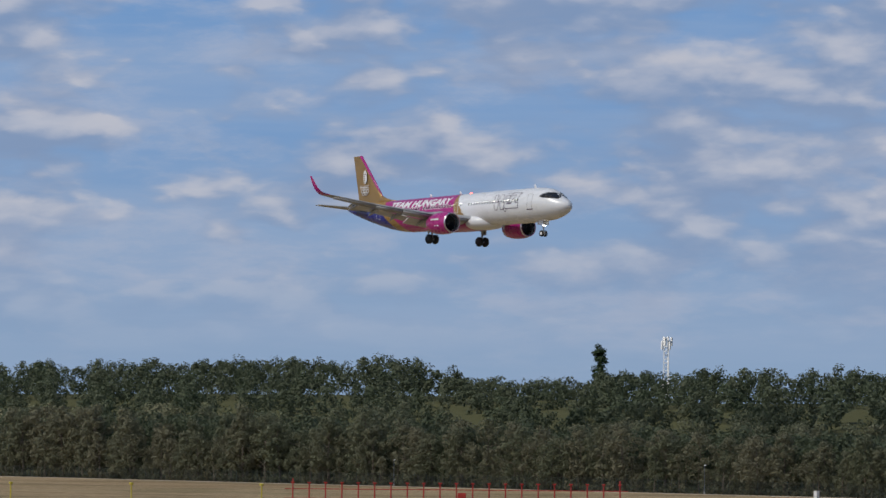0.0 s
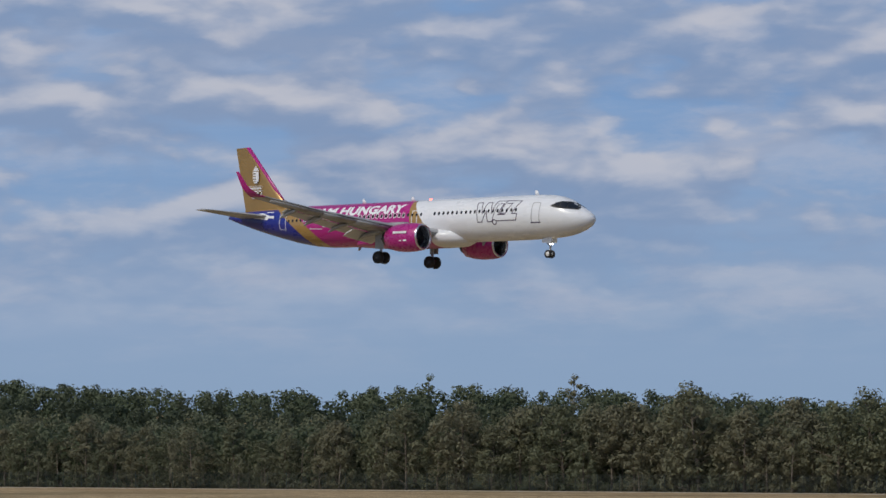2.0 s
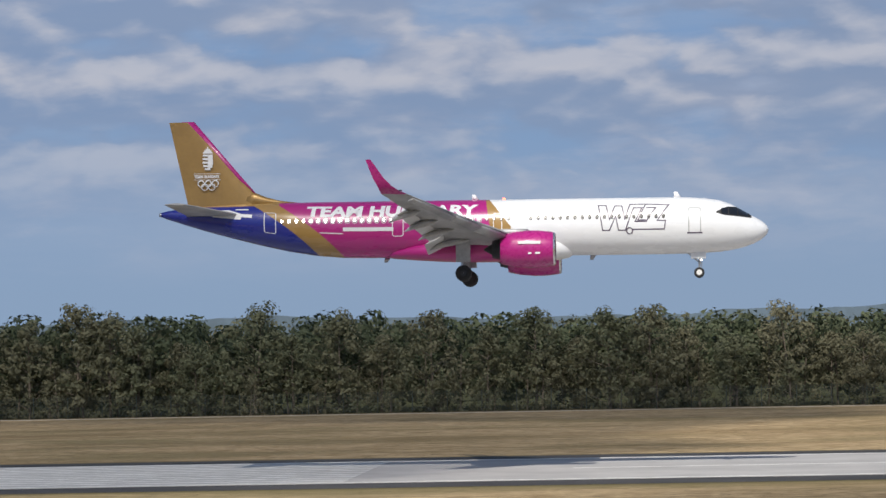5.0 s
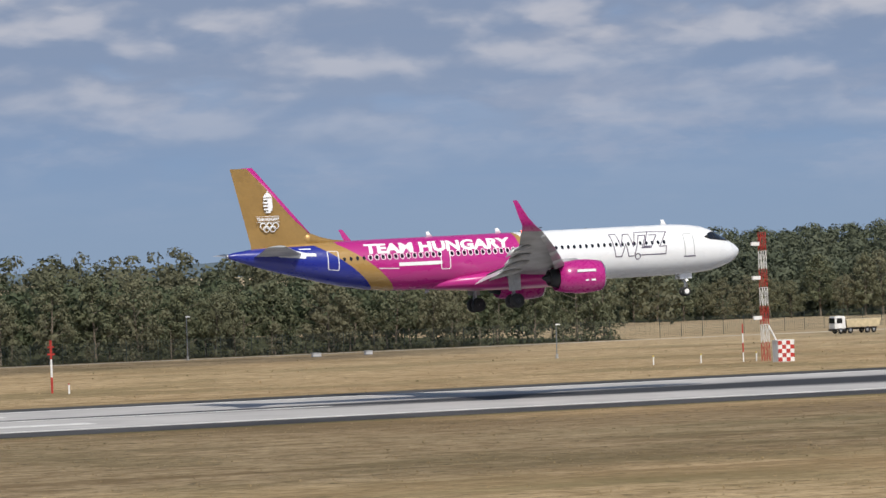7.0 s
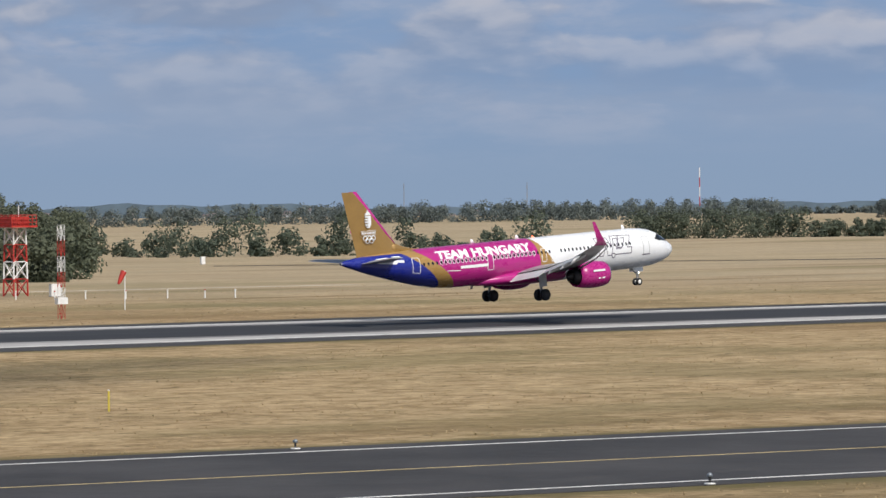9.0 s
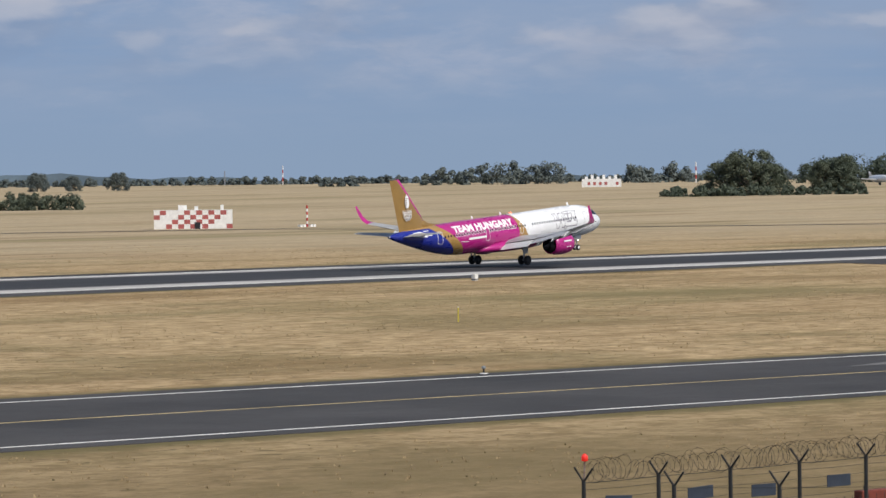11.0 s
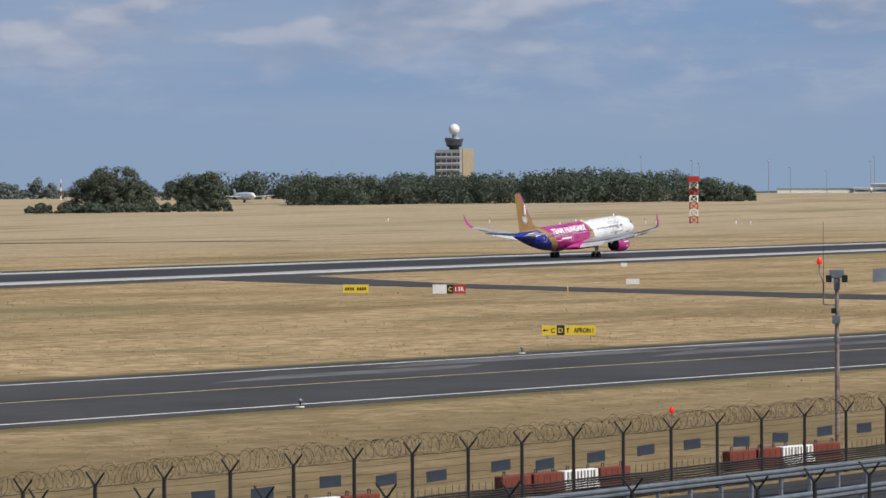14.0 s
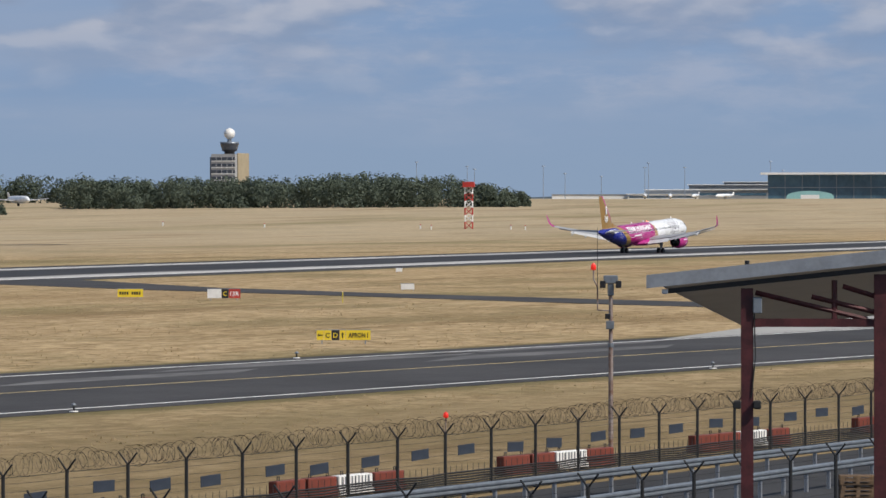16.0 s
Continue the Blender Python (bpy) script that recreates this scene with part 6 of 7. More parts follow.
def barriers():
    """Plastic road barriers in a broken row behind the fence."""
    rg = random.Random(8)
    for x in (98.2, 114.3, 130.4, 146.5, 162.6, 178.6, 194.7):
        d = x
        red = "faded red plastic road barrier with a lug"
        for w, mat_, lab in ((1.75, M_RUST, red), (1.7, M_RUST, red), (2.05, M_MARK, "white plastic road barrier with ribs"), (1.85, M_RUST, red)):
            c = d + w / 2
            b = thing("road_barrier", lab, "barrier", (c, line1(x) + 4.3 - 0.2 * (c - x), 0.03), -11 + rg.uniform(-3, 3), group="plastic road barriers")
            bm = boxes((-w / 2, w / 2, -0.28, 0.28, 0, 0.25), (-w / 2 + 0.02, w / 2 - 0.02, -0.2, 0.2, 0.25, 0.72))
            part("body", bevelled(bm, 0.03), mat_, b)
            for s in (-0.3, 0.3):
                part("lug", rods(((s * w - 0.06, 0, 0.72), (s * w - 0.06, 0, 0.86), 0.018, 0.018, 5), ((s * w + 0.06, 0, 0.72), (s * w + 0.06, 0, 0.86), 0.018, 0.018, 5), ((s * w - 0.07, 0, 0.86), (s * w + 0.07, 0, 0.86), 0.018, 0.018, 5)), M_DARK, b)
            if mat_ is M_MARK:
                for i in range(9):
                    part("rib", boxes((-w / 2 + 0.15 + i * 0.2, -w / 2 + 0.20 + i * 0.2, -0.225, -0.195, 0.3, 0.68)), M_GALV, b)
            d += w + 0.06


def camera_pole():
    p = thing("sensor_pole", "rust-streaked steel pole with sensor head and red lamp", "pole", (160.5, 65.9, 0), -67.7)
    part("pole", rods(((0, 0, -0.2), (0, 0, 4.6), 0.105, 0.095), ((0, 0, 4.6), (0, 0, 6.7), 0.085, 0.08)), M_RUSTPOLE, p)
    part("collar", rods(((0, 0, 4.5), (0, 0, 4.68), 0.13)), M_GALV, p)
    h = part("sensor_head", bevelled(boxes((-0.3, 0.3, -0.16, 0.16, 7.15, 7.5), (-0.13, 0.13, -0.12, 0.12, 6.65, 7.15)), 0.03), M_GALV, p, "grey sensor head")
    for s in (-0.33, 0.33):
        part("hood", bevelled(boxes((s - 0.12, s + 0.12, -0.3, 0.1, 6.98, 7.28)), 0.03), M_DARK, h, "dark camera hood")
    part("box", bevelled(boxes((-0.2, 0.14, -0.16, 0.12, 5.25, 5.6)), 0.02), M_GALV, p, "grey junction box")
    part("box", bevelled(boxes((-0.24, -0.02, -0.18, 0.04, 5.68, 5.9)), 0.02), M_DARK, p, "dark junction box")
    arm = part("lamp_arm", rods(((0, 0, 6.02), (-0.55, 0, 6.05), 0.03), ((-0.55, 0, 6.05), (-0.55, 0, 7.0), 0.03), ((-0.55, 0, 7.0), (-0.72, 0, 7.35), 0.03), ((-0.72, 0, 7.35), (-0.72, 0, 7.75), 0.03)), M_RUSTPOLE, p, "bent pipe arm")
    part("lamp_globe", lathe(bmesh.new(), [(7.72, 0.04), (7.75, 0.11), (7.92, 0.11), (8.02, 0.03)], (-0.72, 0, 0), 12, "z"), surface("red_lamp_dome", (0.75, 0.03, 0.02), 0.25, 0, 0.1, 2.0, emit=0.5), arm, "red lamp dome")
    part("whip_antenna", rods(((-0.55, 0, 6.2), (-0.55, 0, 9.5), 0.014, 0.008, 5)), M_DARK, arm, "thin whip antenna")


def sheet_plastic():
    """Weathered roof sheet of glass-fibre plastic that lets some daylight through."""
    m = bpy.data.materials.new("translucent_roof_sheet")
    m.use_nodes = True
    n = Nodes(m.node_tree)
    co = n.add("ShaderNodeTexCoord").outputs["Object"]
    f = n.noise(co, 1.2, 5.0)
    p = n.add("ShaderNodeBsdfPrincipled", Base_Color=n.mix(f, (0.26, 0.28, 0.30), (0.34, 0.36, 0.38)), Roughness=0.5)
    t = n.add("ShaderNodeBsdfTranslucent", Color=n.mix(f, (0.42, 0.37, 0.31), (0.55, 0.50, 0.43)))
    mx = n.add("ShaderNodeMixShader", i0=0.42, i1=p.outputs[0], i2=t.outputs[0])
    n.add("ShaderNodeOutputMaterial", Surface=mx.outputs[0])
    return m


def canopy():
    """Open shed roof on maroon columns; its front faces the camera, the roof falls away behind."""
    root = thing("shed_canopy", "open shed canopy with grey sheet roof on maroon steel columns", "canopy", (93.7, 34.93, 0), -69.6)
    # x to the right along the front, y away, z up
    bm = bmesh.new()
    top = [(-2.37, 0, 8.86), (9.6, 0, 10.12), (12.0, 13, 8.5), (0.0, 13, 7.28)]
    a = [bm.verts.new(p) for p in top]
    b = [bm.verts.new((x, y, z - 0.09)) for x, y, z in top]
    bm.faces.new(a), bm.faces.new(b[::-1])
    for i in range(4):
        j = (i + 1) % 4
        bm.faces.new((a[i], b[i], b[j], a[j]))
    bmesh.ops.recalc_face_normals(bm, faces=bm.faces[:])
    part("roof", bm, sheet_plastic(), root, "grey translucent sheet roof")
    bm = bmesh.new()
    f = [bm.verts.new(p) for p in ((-2.42, -0.06, 8.88), (9.6, -0.06, 10.15), (9.6, -0.06, 9.83), (-2.42, -0.06, 8.56))]
    g = [bm.verts.new(v.co + Vector((0, 0.05, 0))) for v in f]
    bm.faces.new(f), bm.faces.new(g[::-1])
    for i in range(4):
        j = (i + 1) % 4
        bm.faces.new((f[i], g[i], g[j], f[j]))
    bmesh.ops.recalc_face_normals(bm, faces=bm.faces[:])
    part("fascia", bm, M_ROOF, root, "grey fascia board")
    zt = lambda x: 8.50 + (x + 2.37) * 0.1052
    part("edge_beam", boxes_slanted(-1.9, 9.6, 0.1, 0.28, zt, 0.12), M_BLACK, root, "dark beam under the roof edge")
    for x in (0.0, 3.2, 8.9):
        c = part("column", boxes((x - 0.15, x + 0.15, 0.3, 0.32, -0.1, zt(x) - 0.2), (x - 0.15, x + 0.15, 0.58, 0.6, -0.1, zt(x) - 0.2), (x - 0.012, x + 0.012, 0.32, 0.58, -0.1, zt(x) - 0.2)), M_MAROON, root, "maroon steel column")
        if x == 0.0:
            part("switch_box", bevelled(boxes((0.14, 0.36, 0.2, 0.4, 7.95, 8.35)), 0.02), M_GALV, c, "grey switch box")
            for s in (-0.24, 0.24):
                part("floodlight", bevelled(boxes((s - 0.1, s + 0.1, 0.1, 0.4, 5.65, 5.85)), 0.03), M_BLACK, c, "black floodlight")
            part("cable", rods(((0.17, 0.28, 7.95), (0.2, 0.28, 6.9), 0.015), ((0.2, 0.28, 6.9), (0.1, 0.28, 5.9), 0.015)), M_BLACK, c)
    part("tie_beam", boxes((0.0, 9.2, 0.4, 0.52, 7.62, 7.82)), M_MAROON, root, "maroon tie beam")
    for i, (a, b) in enumerate((((0.2, 8.45), (2.9, 7.8)), ((2.1, 8.75), (2.1, 7.8)), ((2.3, 8.6), (4.9, 7.8)), ((1.55, 8.35), (3.4, 7.9)), ((5.0, 8.95), (5.0, 7.8)), ((5.1, 8.9), (8.0, 7.8)))):
        part("brace", rods(((a[0], 0.46, a[1]), (b[0], 0.46, b[1]), 0.07, 0.07, 6)), M_MAROON, root)
    part("gutter_lamp", bevelled(boxes((-2.05, -1.9, 0.05, 0.2, 8.42, 8.54)), 0.02), M_MARK, root, "small white lamp under the eave")
    part("roof_vent", rods(((0.0, 0.6, 9.0), (0.0, 0.6, 9.22), 0.06)), M_DARK, root)


def boxes_slanted(x0, x1, y0, y1, zt, depth):
    bm = bmesh.new()
    vs = []
    for x in (x0, x1):
        vs.append([bm.verts.new((x, y, zt(x) - d)) for y, d in ((y0, 0), (y1, 0), (y1, depth), (y0, depth))])
    bm.faces.new(vs[0]), bm.faces.new(vs[1][::-1])
    for i in range(4):
        j = (i + 1) % 4
        bm.faces.new((vs[0][i], vs[0][j], vs[1][j], vs[1][i]))
    bmesh.ops.recalc_face_normals(bm, faces=bm.faces[:])
    return bm


def pallets():
    for k in range(8):
        p = thing("wooden_pallet", "weathered wooden pallet in a stack on the yard", "pallet", (135.2 + 0.03 * (k % 3), 46.4, 0.03 + k * 0.148), -66 + (k % 3) * 1.5, group="stacked pallets")
        for i in range(5):
            part("top_board", boxes((-0.6, 0.6, -0.4 + i * 0.175, -0.3 + i * 0.175, 0.122, 0.144)), M_WOOD, p)
        for y in (-0.36, 0.0, 0.36):
            for x in (-0.53, 0, 0.53):
                part("block", boxes((x - 0.07, x + 0.07, y - 0.05, y + 0.05, 0.024, 0.1)), M_WOOD, p)
            part("stringer", boxes((-0.6, 0.6, y - 0.05, y + 0.05, 0.1, 0.122)), M_WOOD, p)
            part("bottom_board", boxes((-0.6, 0.6, y - 0.05, y + 0.05, 0.0, 0.024)), M_WOOD, p)


build_signs()
boundary_fence()
inner_fence()
guard_rail("guard_rail", 100.0, 212.0, lambda x: 75.0 - 0.1313 * x)
guard_rail("guard_rail", 112.0, 212.0, lambda x: 61.9 - 0.078 * x)
barriers()
camera_pole()
canopy()
pallets()

# ---- far across the field ----
def polar(az, r):
    a = radians(az)
    x, y = r * math.sin(a), r * math.cos(a)
    return x, y, ground_z(x, y)


def chequered_house():
    x, y, z = polar(50.06, 955)
    h = thing("chequered_house", "long low house with red and white chequered walls", "building", (x, y, z), -50)
    part("body", boxes((-9, 9, -2.5, 2.5, -0.5, 4.3)), M_MARK, h)
    chequers(h, -9, 9, 0.1, 4.3, -2.52, 13, 4)
    part("roof", boxes((-9.1, 9.1, -2.6, 2.6, 4.3, 4.4)), M_MARK, h, "flat pale roof")
    for a, b, t in ((-3.4, -1.4, 1.1), (0.3, 1.2, 0.8), (6.3, 7.0, 1.1)):
        part("roof_unit", boxes((a, b, -1.6, 0.4, 4.4, 4.4 + t)), M_MARK, h, "white roof unit")
    part("door", boxes((0.3, 1.6, -2.6, -2.53, 0.0, 1.6)), M_DARK, h, "dark door")
    x, y, z = polar(51.63, 967)
    p = thing("striped_pole", "red and white striped pole with equipment at its foot", "pole", (x, y, z))
    for i in range(7):
        part("band", rods(((0, 0, i * 0.72), (0, 0, i * 0.72 + 0.72), 0.22)), M_MARK if i % 2 else M_RED, p)
    for d in (-2.6, -1.3, 1.2, 2.4):
        part("foot_box", boxes((d - 0.4, d + 0.4, -0.4, 0.4, -0.1, 0.6)), M_MARK, p)
    x, y, z = polar(55.7, 2000)
    h = thing("chequered_house", "distant house with white and red chequered walls", "building", (x, y, z), -56)
    part("body", boxes((-9.5, 9.5, -3, 3, -0.5, 3.9)), M_MARK, h)
    chequers(h, -9.5, 9.5, 0.9, 2.4, -3.02, 14, 1)
    for i in range(6):
        part("roof_unit", boxes((-8 + i * 2.8, -6.6 + i * 2.8, -1, 1, 3.9, 5.0 + (i % 2) * 0.8)), M_MARK, h)


def control_tower():
    x, y, _ = polar(62.42, 1950)
    t = thing("control_tower", "airport control tower with tan side wall and white radome", "tower", (x, y, 5.5), -62.4 - 21)
    face = surface("tower_panel_grey", (0.40, 0.40, 0.40), 0.6, 0, 0.1, 0.3)
    tan = surface("tower_tan_cladding", (0.36, 0.30, 0.20), 0.7, 0, 0.12, 0.2)
    dark = surface("tower_window_band", (0.07, 0.08, 0.10), 0.2, 0, 0.1, 0.5)
    part("shaft", boxes((-6.5, 6.5, -7.0, 7.0, 0, 26.0)), face, t, "grey panelled shaft")
    part("side_wall", bevelled(boxes((6.52, 7.1, -7.2, 7.2, 0, 26.4)), 0.1), tan, t, "tan side wall")
    part("side_wall", boxes((-7.1, -6.52, -7.2, 7.2, 0, 24.6)), dark, t, "dark side wall")
    for k in range(7):
        z = 5.0 + k * 3.0
        part("window_band", boxes((-6.4, 5.4, -7.12, -7.02, z, z + 1.5)), dark, t, "dark window band")
        part("sill_band", boxes((-6.4, 5.4, -7.25, -7.02, z - 0.55, z - 0.05)), M_MARK, t, "white sill band")
        for i in range(4):
            part("mullion", boxes((-4.0 + i * 2.7, -3.85 + i * 2.7, -7.2, -7.12, z, z + 1.5)), M_MARK, t)
    part("stair_strip", boxes((5.4, 6.5, -7.15, -7.02, 2, 26)), M_MARK, t, "white corner strip")
    bm = bmesh.new()
    lathe(bm, [(26.0, 2.4), (27.2, 2.4), (27.6, 3.6), (28.0, 3.9)], (0, 0, 0), 12, "z")
    part("cab_base", bm, M_DARK, t, "dark flared cab base")
    bm = bmesh.new()
    lathe(bm, [(28.0, 3.6), (30.6, 4.4), (30.8, 4.5), (31.2, 4.4), (31.3, 0.1)], (0, 0, 0), 12, "z")
    part("cab", bm, dark, t, "dark glazed control cab")
    bm = bmesh.new()
    lathe(bm, [(31.2, 4.45), (31.7, 4.3), (31.75, 0.1)], (0, 0, 0), 12, "z")
    part("cab_roof", bm, M_GALV, t, "grey cab roof")
    part("radome_stand", rods(((0, 0, 31.6), (0, 0, 33.2), 1.1, 1.0, 10)), M_GALV, t)
    bm = bmesh.new()
    lathe(bm, [(33.0 + 2.6 - 2.6 * math.cos(math.pi * i / 14), max(0.02, 2.6 * math.sin(math.pi * i / 14))) for i in range(15)], (0, 0, 0), 20, "z")
    part("radome", bm, M_MARK, t, "white round radome")


def parked_jet(az, r, turn, k=1.0, label="white parked aircraft far across the field"):
    x, y, z = polar(az, r)
    j = thing("parked_aircraft", label, "airplane", (x, y, z), turn)
    bm = bmesh.new()
    rows = [(-14, 0.2, 2.9), (-10, 1.0, 2.6), (-4, 1.5, 2.4), (6, 1.5, 2.4), (10, 1.3, 2.4), (12.5, 0.6, 2.2), (13.2, 0.1, 2.1)]
    loft(bm, [[Vector((px * k, w * k * math.cos(a), (zc + w * math.sin(a)) * k)) for a in [2 * math.pi * i / 14 for i in range(14)]] for px, w, zc in rows])
    part("fuselage", bm, M_WHITE, j)
    for s in (1, -1):
        bm = boxes()
        loft(bm, [section(s * yy * k, 21.97 - 3 * k + sw * k, c * k, zz * k, 0.12, n=5) for yy, sw, c, zz in ((0.8, 0, 4.6, 1.9), (12.4, 3.2, 1.6, 2.7))])
        part("wing", bm, M_WINGGREY, j)
    bm = boxes()
    loft(bm, [section(0, 21.97 + 9.5 * k + d * k, c * k, zz * k, 0.1, upright=True, n=5) for d, c, zz in ((0, 4.0, 3.3), (3.0, 1.8, 5.2))])
    part("fin", bm, M_MARK, j)
    part("leg", rods(((0, 0, 0), (0, 0, 1.6 * k), 0.5 * k)), M_DARK, j)


def broad_tree(seed, az, r, h, spread, mat_, label):
    x, y, z = polar(az, r)
    rg = random.Random(seed)
    t = thing("field_tree", label, "tree", (x, y, z - 0.3), seed * 40)
    bm = rods(((0, 0, -0.3), (0, 0, h * 0.3), 0.03 * h, 0.02 * h, 7))
    verts = []
    for k in range(120):
        a, f = k * 2.4, rg.random() ** 0.8
        w = h * 0.48 * spread * math.sqrt(max(0.08, 1 - (f * 1.02 - 0.12) ** 2)) * rg.uniform(0.55, 1.0)
        c = Vector((w * math.cos(a), w * math.sin(a), h * (0.05 + 0.83 * f)))
        if k % 6 == 0:
            rod(bm, (0, 0, h * 0.2), c, 0.01 * h, 0.004 * h, 5)
        leaf_clump(verts, c, h * rg.uniform(0.085, 0.14), 70, 0.03 * h, rg)
    part("trunk", bm, M_BARK, t, "grey-brown bark")
    o = new("crown", mesh_of("crown", verts, mat_))
    o.parent = t


def clump_row(name, label, az0, az1, r, h, step, mat_, size, wob=0.3, per=22, depth=(0,)):
    spots = []
    az = az0
    while az < az1:
        for d in depth:
            x, y, z = polar(az + rng.uniform(-0.03, 0.03), r + d + rng.uniform(-8, 8))
            hh = (h(az) if callable(h) else h) * rng.uniform(1 - wob, 1 + wob * 0.5)
            spots.append((x, y, z - 0.8, hh, max(2.0, hh * rng.uniform(0.5, 0.85))))
        az += math.degrees(step * rng.uniform(0.5, 1.6) / r)
    return far_wood(name, label, spots, mat_, size, per * 2)


def build_field_trees():
    clump_row("hedge", "long dark green hedge across the dry field", 44.5, 48.45, 1400, lambda a: 11.0 if a < 46.9 else 6.5, 3.6, M_LEAFMID, 0.55, 0.2, 24, (0, 8))
    for i, (az, h, s) in enumerate(((47.93, 11, 1.15), (48.42, 9, 1.1), (49.04, 10.5, 1.2))):
        broad_tree(200 + i, az, 2200, h, s, M_LEAFHAZE, "round far tree standing alone beyond the field")
    broad_tree(210, 57.72, 1560, 18.5, 1.45, M_LEAFMID, "large dark round tree beside a hedge")
    broad_tree(211, 57.4, 1565, 14, 1.5, M_LEAFMID, "dark round tree beside a hedge")
    broad_tree(212, 58.0, 1565, 13, 1.4, M_LEAFMID, "dark round tree beside a hedge")
    broad_tree(213, 58.74, 1570, 13, 0.9, M_LEAFMID, "dark tree over the low hedge")
    broad_tree(214, 59.02, 1570, 15.5, 0.8, M_LEAFMID, "tall dark tree over the low hedge")
    clump_row("field_hedge", "low dark hedge below the round trees", 56.6, 59.25, 1540, 4.6, 2.8, M_LEAFMID, 0.6, 0.25, 36)
    clump_row("field_hedge", "dark bushes running from the hedge to the wood", 58.5, 60.7, 2080, 14.0, 5.0, M_LEAFMID, 0.8, 0.3, 24, (0, 14))
    top = lambda a: 13.5 if a < 63.5 else 14.5 if a < 65.4 else max(5.0, 14.5 - (a - 65.4) * 7.5)
    clump_row("tower_wood", "dense dark wood round the foot of the tower", 60.3, 66.65, 1760, top, 4.6, M_LEAFMID, 0.75, 0.2, 26, (-26, -10, 8, 24))
    clump_row("far_trees", "far trees beyond the field in haze-pale leaf colour", 43.0, 60.0, 2700, 6.0, 4.5, M_LEAFHAZE, 1.0, 0.25, 20)
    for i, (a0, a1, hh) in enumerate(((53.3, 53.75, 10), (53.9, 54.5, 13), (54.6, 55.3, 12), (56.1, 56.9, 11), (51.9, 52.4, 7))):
        clump_row("far_trees", "far clump of trees beyond the field in haze-pale leaf colour", a0, a1, 2300, hh, 7, M_LEAFHAZE, 1.1, 0.3, 26)
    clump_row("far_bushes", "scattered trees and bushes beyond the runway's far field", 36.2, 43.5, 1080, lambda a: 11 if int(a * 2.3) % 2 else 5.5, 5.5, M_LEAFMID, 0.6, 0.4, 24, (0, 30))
    clump_row("far_tree_belt", "far tree belt before the town", 33.5, 46.5, 2300, 12, 8, M_LEAFHAZE, 0.8, 0.2, 20, (0, 40, 90))


def ridge():
    """Far wooded hills as a blue band: their distance haze is painted into the colour."""
    bm = bmesh.new()
    pts = []
    az = -64.0
    while az < 76:
        base = 18 + 3 * max(0, 1 - abs(az - 38) / 14) - 6 * max(0, min(1, (az - 50) / 8)) + 3 * math.sin(az * 0.7) + 1.6 * math.sin(az * 2.9) + 0.9 * math.sin(az * 8.1)
        a = radians(az)
        pts.append((4350 * math.sin(a), 4350 * math.cos(a), base))
        az += 0.25
    lo = [bm.verts.new((x, y, -10)) for x, y, z in pts]
    hi = [bm.verts.new((x, y, z)) for x, y, z in pts]
    bk = [bm.verts.new((x * 1.06, y * 1.06, -10)) for x, y, z in pts]
    for i in range(len(pts) - 1):
        bm.faces.new((lo[i], lo[i + 1], hi[i + 1], hi[i]))
        bm.faces.new((hi[i], hi[i + 1], bk[i + 1], bk[i]))
    # no air between: the blue of the haze is in the base colour
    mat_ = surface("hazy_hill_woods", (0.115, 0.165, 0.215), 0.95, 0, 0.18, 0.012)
    tagged(part("backdrop_hills", bm, mat_), "wooded hills on the horizon, painted haze blue", "hills", kind="structure")
    # town below the hills
    roof, wall = surface("town_roof_tiles", (0.19, 0.15, 0.15), 0.8, 0, 0.2, 0.2), surface("town_render", (0.36, 0.37, 0.40), 0.8, 0, 0.15, 0.1)
    rg = random.Random(12)
    for i in range(34):
        a = radians(rg.uniform(33.0, 42.5))
        r = rg.uniform(3700, 4150)
        w, h = rg.uniform(2, 5), rg.uniform(1.5, 3.5)
        b = thing("town_house", "small pale house in the far town", "house", (r * math.sin(a), r * math.cos(a), rg.uniform(6, 14)), -math.degrees(a) + rg.uniform(-25, 25), group="houses of the far town")
        part("wall", boxes((-w, w, -4, 4, -14, h)), wall, b)
        bm = bmesh.new()
        v = [bm.verts.new(p) for p in ((-w - 0.4, -4.6, h), (w + 0.4, -4.6, h), (w + 0.4, 4.6, h), (-w - 0.4, 4.6, h), (-w, 0, h + 2.0), (w, 0, h + 2.0))]
        for f in ((0, 1, 5, 4), (2, 3, 4, 5), (0, 4, 3), (1, 2, 5), (3, 2, 1, 0)):
            bm.faces.new([v[q] for q in f])
        part("roof", bm, roof, b)


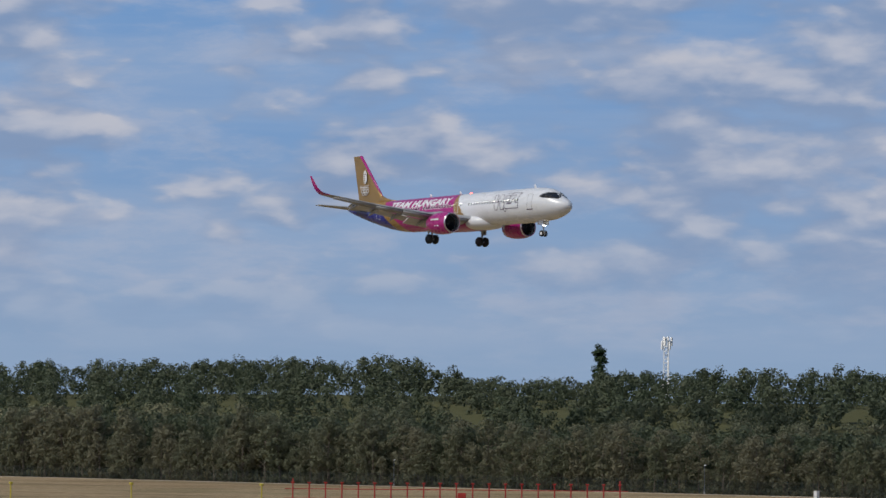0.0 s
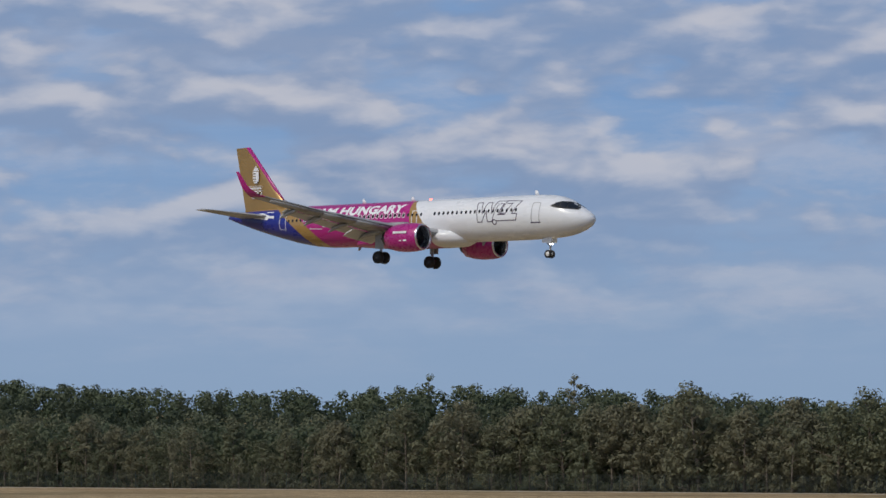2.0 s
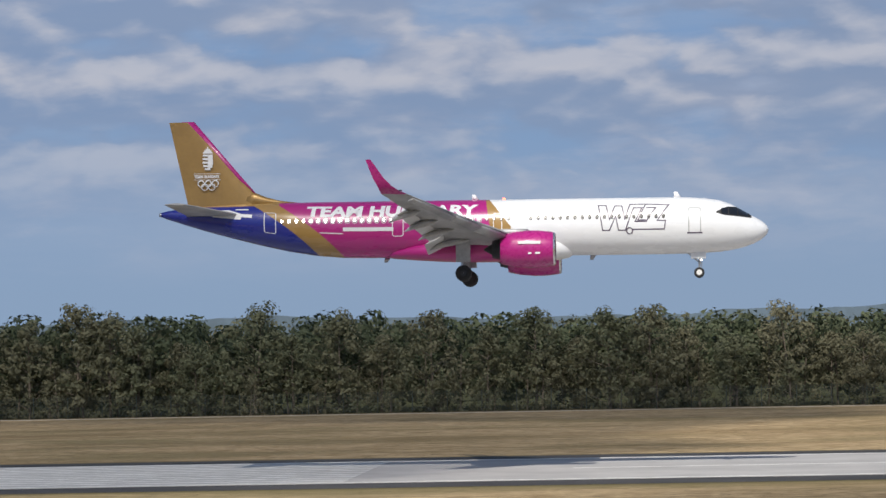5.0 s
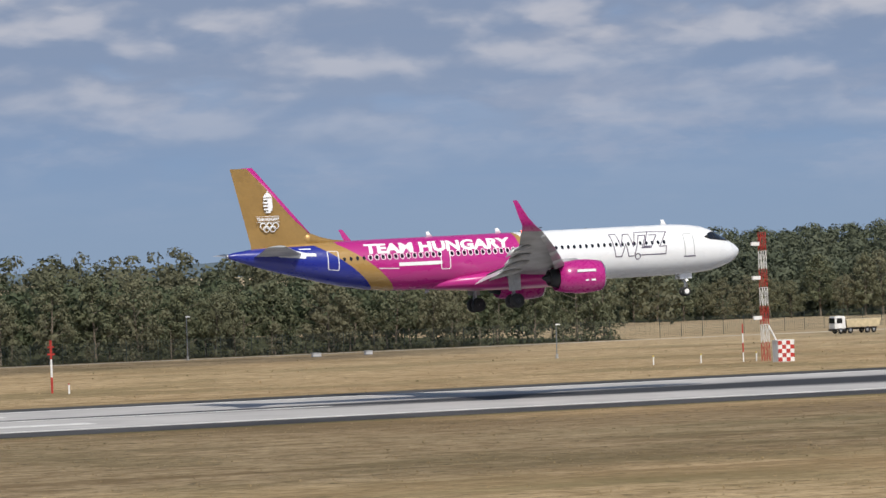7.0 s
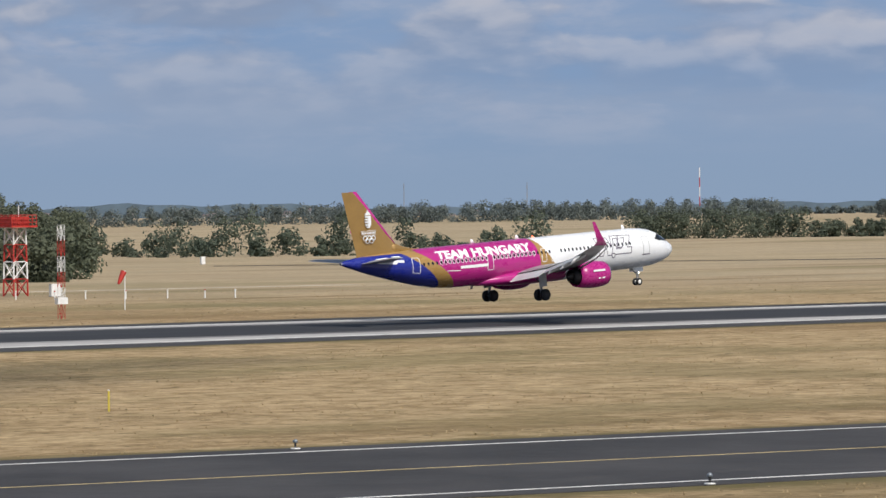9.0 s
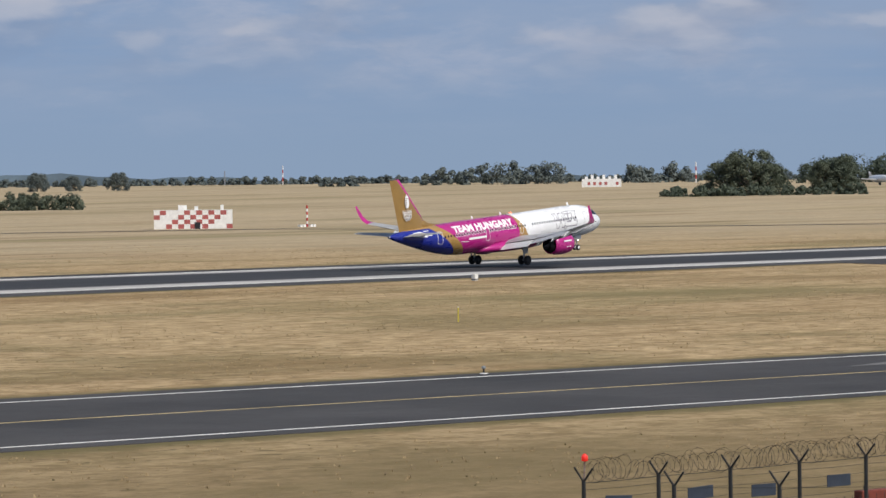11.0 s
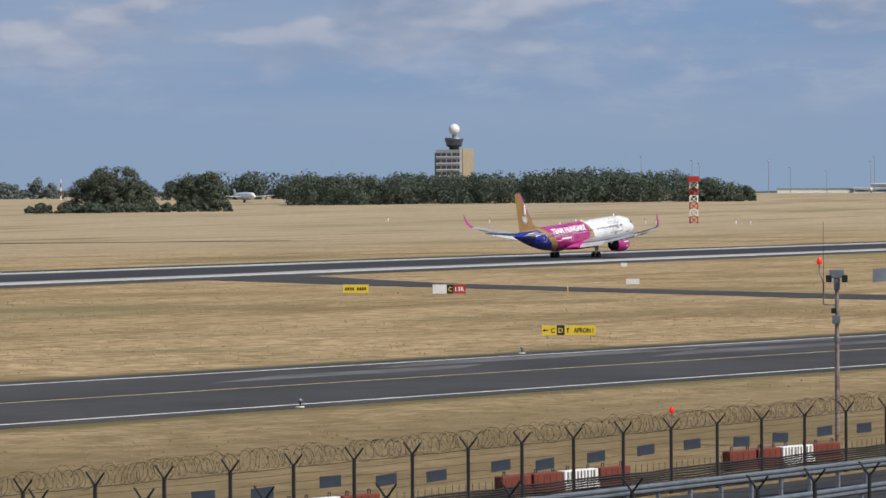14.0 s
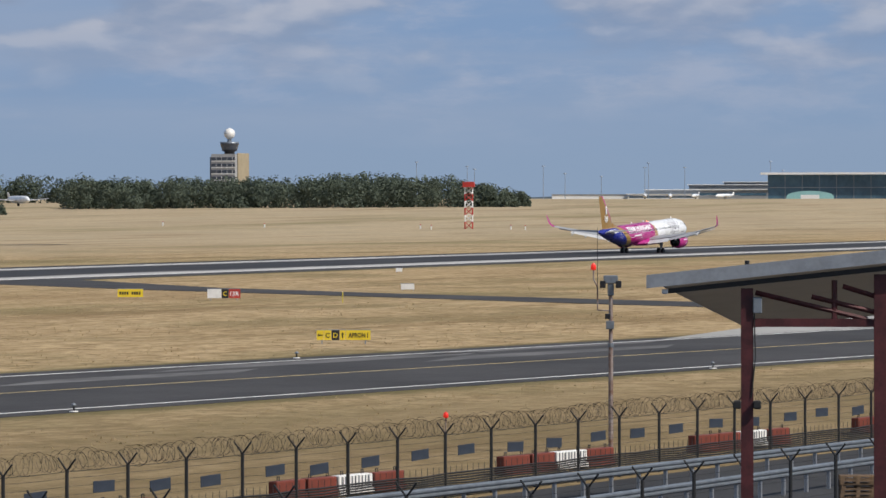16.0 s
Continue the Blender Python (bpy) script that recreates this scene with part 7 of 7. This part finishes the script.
def thin_masts():
    for az, r, h, red in ((45.38, 2600, 30, 1), (41.3, 3300, 26, 0), (43.0, 3300, 26, 0), (57.0, 2200, 11, 1), (51.3, 2600, 12, 1), (50.5, 2600, 9, 0)):
        x, y, z = polar(az, r)
        m = thing("far_mast", "thin distant mast on the horizon", "mast", (x, y, z))
        for i in range(5):
            part("section", rods(((0, 0, h * i / 5), (0, 0, h * (i + 1) / 5), 0.35, 0.3, 6)), (M_RED if i % 2 else M_MARK) if red else M_STEEL, m)
    x, y, z = polar(65.72, 1250)
    m = thing("lattice_tower", "red and white square lattice tower in the field", "tower", (x, y, z), 20)
    lattice(m, 12.6, 2.3, 6)
    part("platform", boxes((-1.9, 1.9, -1.9, 1.9, 12.6, 12.9)), M_RED, m)
    part("antenna_ring", boxes((-1.7, 1.7, -1.7, 1.7, 12.9, 14.2)), M_RED, m, "red antenna frame")
    for az, dr in ((65.2, -10), (65.05, 0), (66.3, 5), (66.5, 0), (62.9, 0), (61.5, 30)):
        x, y, z = polar(az, 1240 + dr)
        q = thing("marker_post", "short white marker post in the grass", "post", (x, y, z), group="white marker posts")
        part("post", rods(((0, 0, -0.2), (0, 0, 1.2), 0.2)), M_MARK, q)
        part("cap", rods(((0, 0, 1.2), (0, 0, 1.4), 0.24)), M_RED, q)


def terminal():
    R = 2800
    glass = surface("dark_blue_facade_glass", (0.060, 0.125, 0.180), 0.12, 0, 0.3, 0.03, coat=0.3)
    grey = surface("terminal_grey_cladding", (0.26, 0.28, 0.30), 0.6, 0, 0.15, 0.05)
    # mast steel made pale and bluish to stand in for distance haze
    hazed_steel = surface("pale_mast_steel", (0.27, 0.32, 0.39), 0.6, 0.1, 0.1, 0.5)
    x, y, z = polar(71.5, R)
    t = thing("terminal", "glass-fronted airport terminal with a thin white roof", "building", (x, y, z - 1), -71.0)
    w = 81
    part("glass_front", boxes((-w, w, 0, 40, 0, 17.2)), glass, t, "dark blue glass front")
    part("roof", boxes((-w - 5, w + 5, -6, 44, 17.2, 18.6)), M_MARK, t, "thin white roof")
    for i in range(15):
        part("mullion", boxes((-w + i * 11.5 - 0.14, -w + i * 11.5 + 0.14, -0.3, 0, 0, 17)), grey, t)
    for k in (8.3,):
        part("floor_band", boxes((-w, w, -0.25, 0, k, k + 0.45)), grey, t)
    for az, dr, ww, h0, h1, mat_ in ((69.0, 60, 42, 0, 7.0, grey), (69.35, 90, 30, 0, 10.5, grey), (69.55, 120, 16, 0, 12.5, grey), (68.4, 40, 24, 0, 4.0, M_MARK)):
        x, y, z = polar(az, R + dr)
        b = thing("terminal_pier", "low grey terminal pier", "building", (x, y, z - 1), -az, group="terminal piers")
        part("wall", boxes((-ww, ww, 0, 20, h0, h1)), mat_, b)
        part("window_band", boxes((-ww + 1, ww - 1, -0.2, 0, h1 * 0.45, h1 * 0.7)), glass, b)
        part("roof", boxes((-ww - 1, ww + 1, -1, 21, h1, h1 + 0.5)), M_MARK, b)
    x, y, z = polar(70.42, R - 120)
    b = thing("teal_hangar", "pale teal arched hangar before the terminal", "building", (x, y, z - 0.5), -70.4)
    teal = surface("pale_teal_sheet", (0.28, 0.52, 0.52), 0.5, 0, 0.1, 0.1)
    bm = bmesh.new()
    loft(bm, [[Vector((15.5 * math.cos(a), yy, 5.6 * math.sin(a) ** 0.6 if math.sin(a) > 0 else 0)) for a in [math.pi * i / 12 for i in range(13)]] for yy in (0, 20)])
    part("shell", bm, teal, b)
    part("door", boxes((-6, 6, -0.15, 0.0, 0, 3.0)), M_MARK, b)
    for az, tn in ((68.15, 20), (68.5, 200), (68.85, 190), (69.25, 170)):
        parked_jet(az, R - 160, tn, 0.85, "white airliner parked at the far terminal")
    for az, w2 in ((67.05, 9), (67.4, 12), (67.75, 12), (68.0, 8)):
        x, y, z = polar(az, R + 50)
        b = thing("service_building", "low white service building far across the field", "building", (x, y, z - 0.6), -az, group="service buildings")
        part("wall", boxes((-w2, w2, 0, 8, 0, 3.4)), M_MARK, b)
        part("roof", boxes((-w2 - 0.5, w2 + 0.5, -0.5, 8.5, 3.4, 3.9)), grey, b)
    for az, h in ((66.75, 22), (67.05, 17), (68.15, 21), (68.2, 24), (68.7, 21), (69.88, 25), (70.05, 19), (67.55, 15), (65.0, 25), (65.7, 22), (65.8, 20)):
        x, y, z = polar(az, R + 30)
        m = thing("floodlight_mast", "tall grey apron floodlight mast", "lamp post", (x, y, z), group="apron floodlight masts")
        part("mast", rods(((0, 0, 0), (0, 0, h), 0.30, 0.18, 6)), hazed_steel, m)
        part("lamp_frame", boxes((-1.8, 1.8, -0.4, 0.4, h, h + 0.7)), hazed_steel, m)


def field_track():
    """A narrow earth track past the chequered house."""
    pts = [(560, 700), (674, 620), (707, 604), (731, 585), (731, 563), (756, 524), (820, 470)]
    bm = bmesh.new()
    lo = [bm.verts.new((x - 2.2, y - 3.0, ground_z(x, y) + 0.06)) for x, y in pts]
    hi = [bm.verts.new((x + 2.2, y + 3.0, ground_z(x, y) + 0.10)) for x, y in pts]
    for k in range(len(pts) - 1):
        bm.faces.new((lo[k], lo[k + 1], hi[k + 1], hi[k]))
    tagged(part("field_track", bm, surface("bare_earth", (0.11, 0.08, 0.05), 0.95, 0, 0.3, 0.05)), "narrow dark earth track across the dry field", "track", kind="structure")


field_track()
chequered_house()
control_tower()
parked_jet(59.52, 1900, 228, 1.2, "pale grey parked aircraft before the hedge")
build_field_trees()
ridge()
thin_masts()
terminal()


def motions():
    walk(airliner, [(t, Matrix.Translation((x, RUNWAY_Y, z + 0.07)) @ pose(0, 0, 0, b, -p, 0)) for t, x, z, p, b in FLIGHT])
    walk(lorry, [(t, pose(262.5 - 8.4 * (t - 7.0), 475.0, 0.03, 0, 0, 180)) for t in (0.0, 5.0, 10.0, 16.0)])


motions()
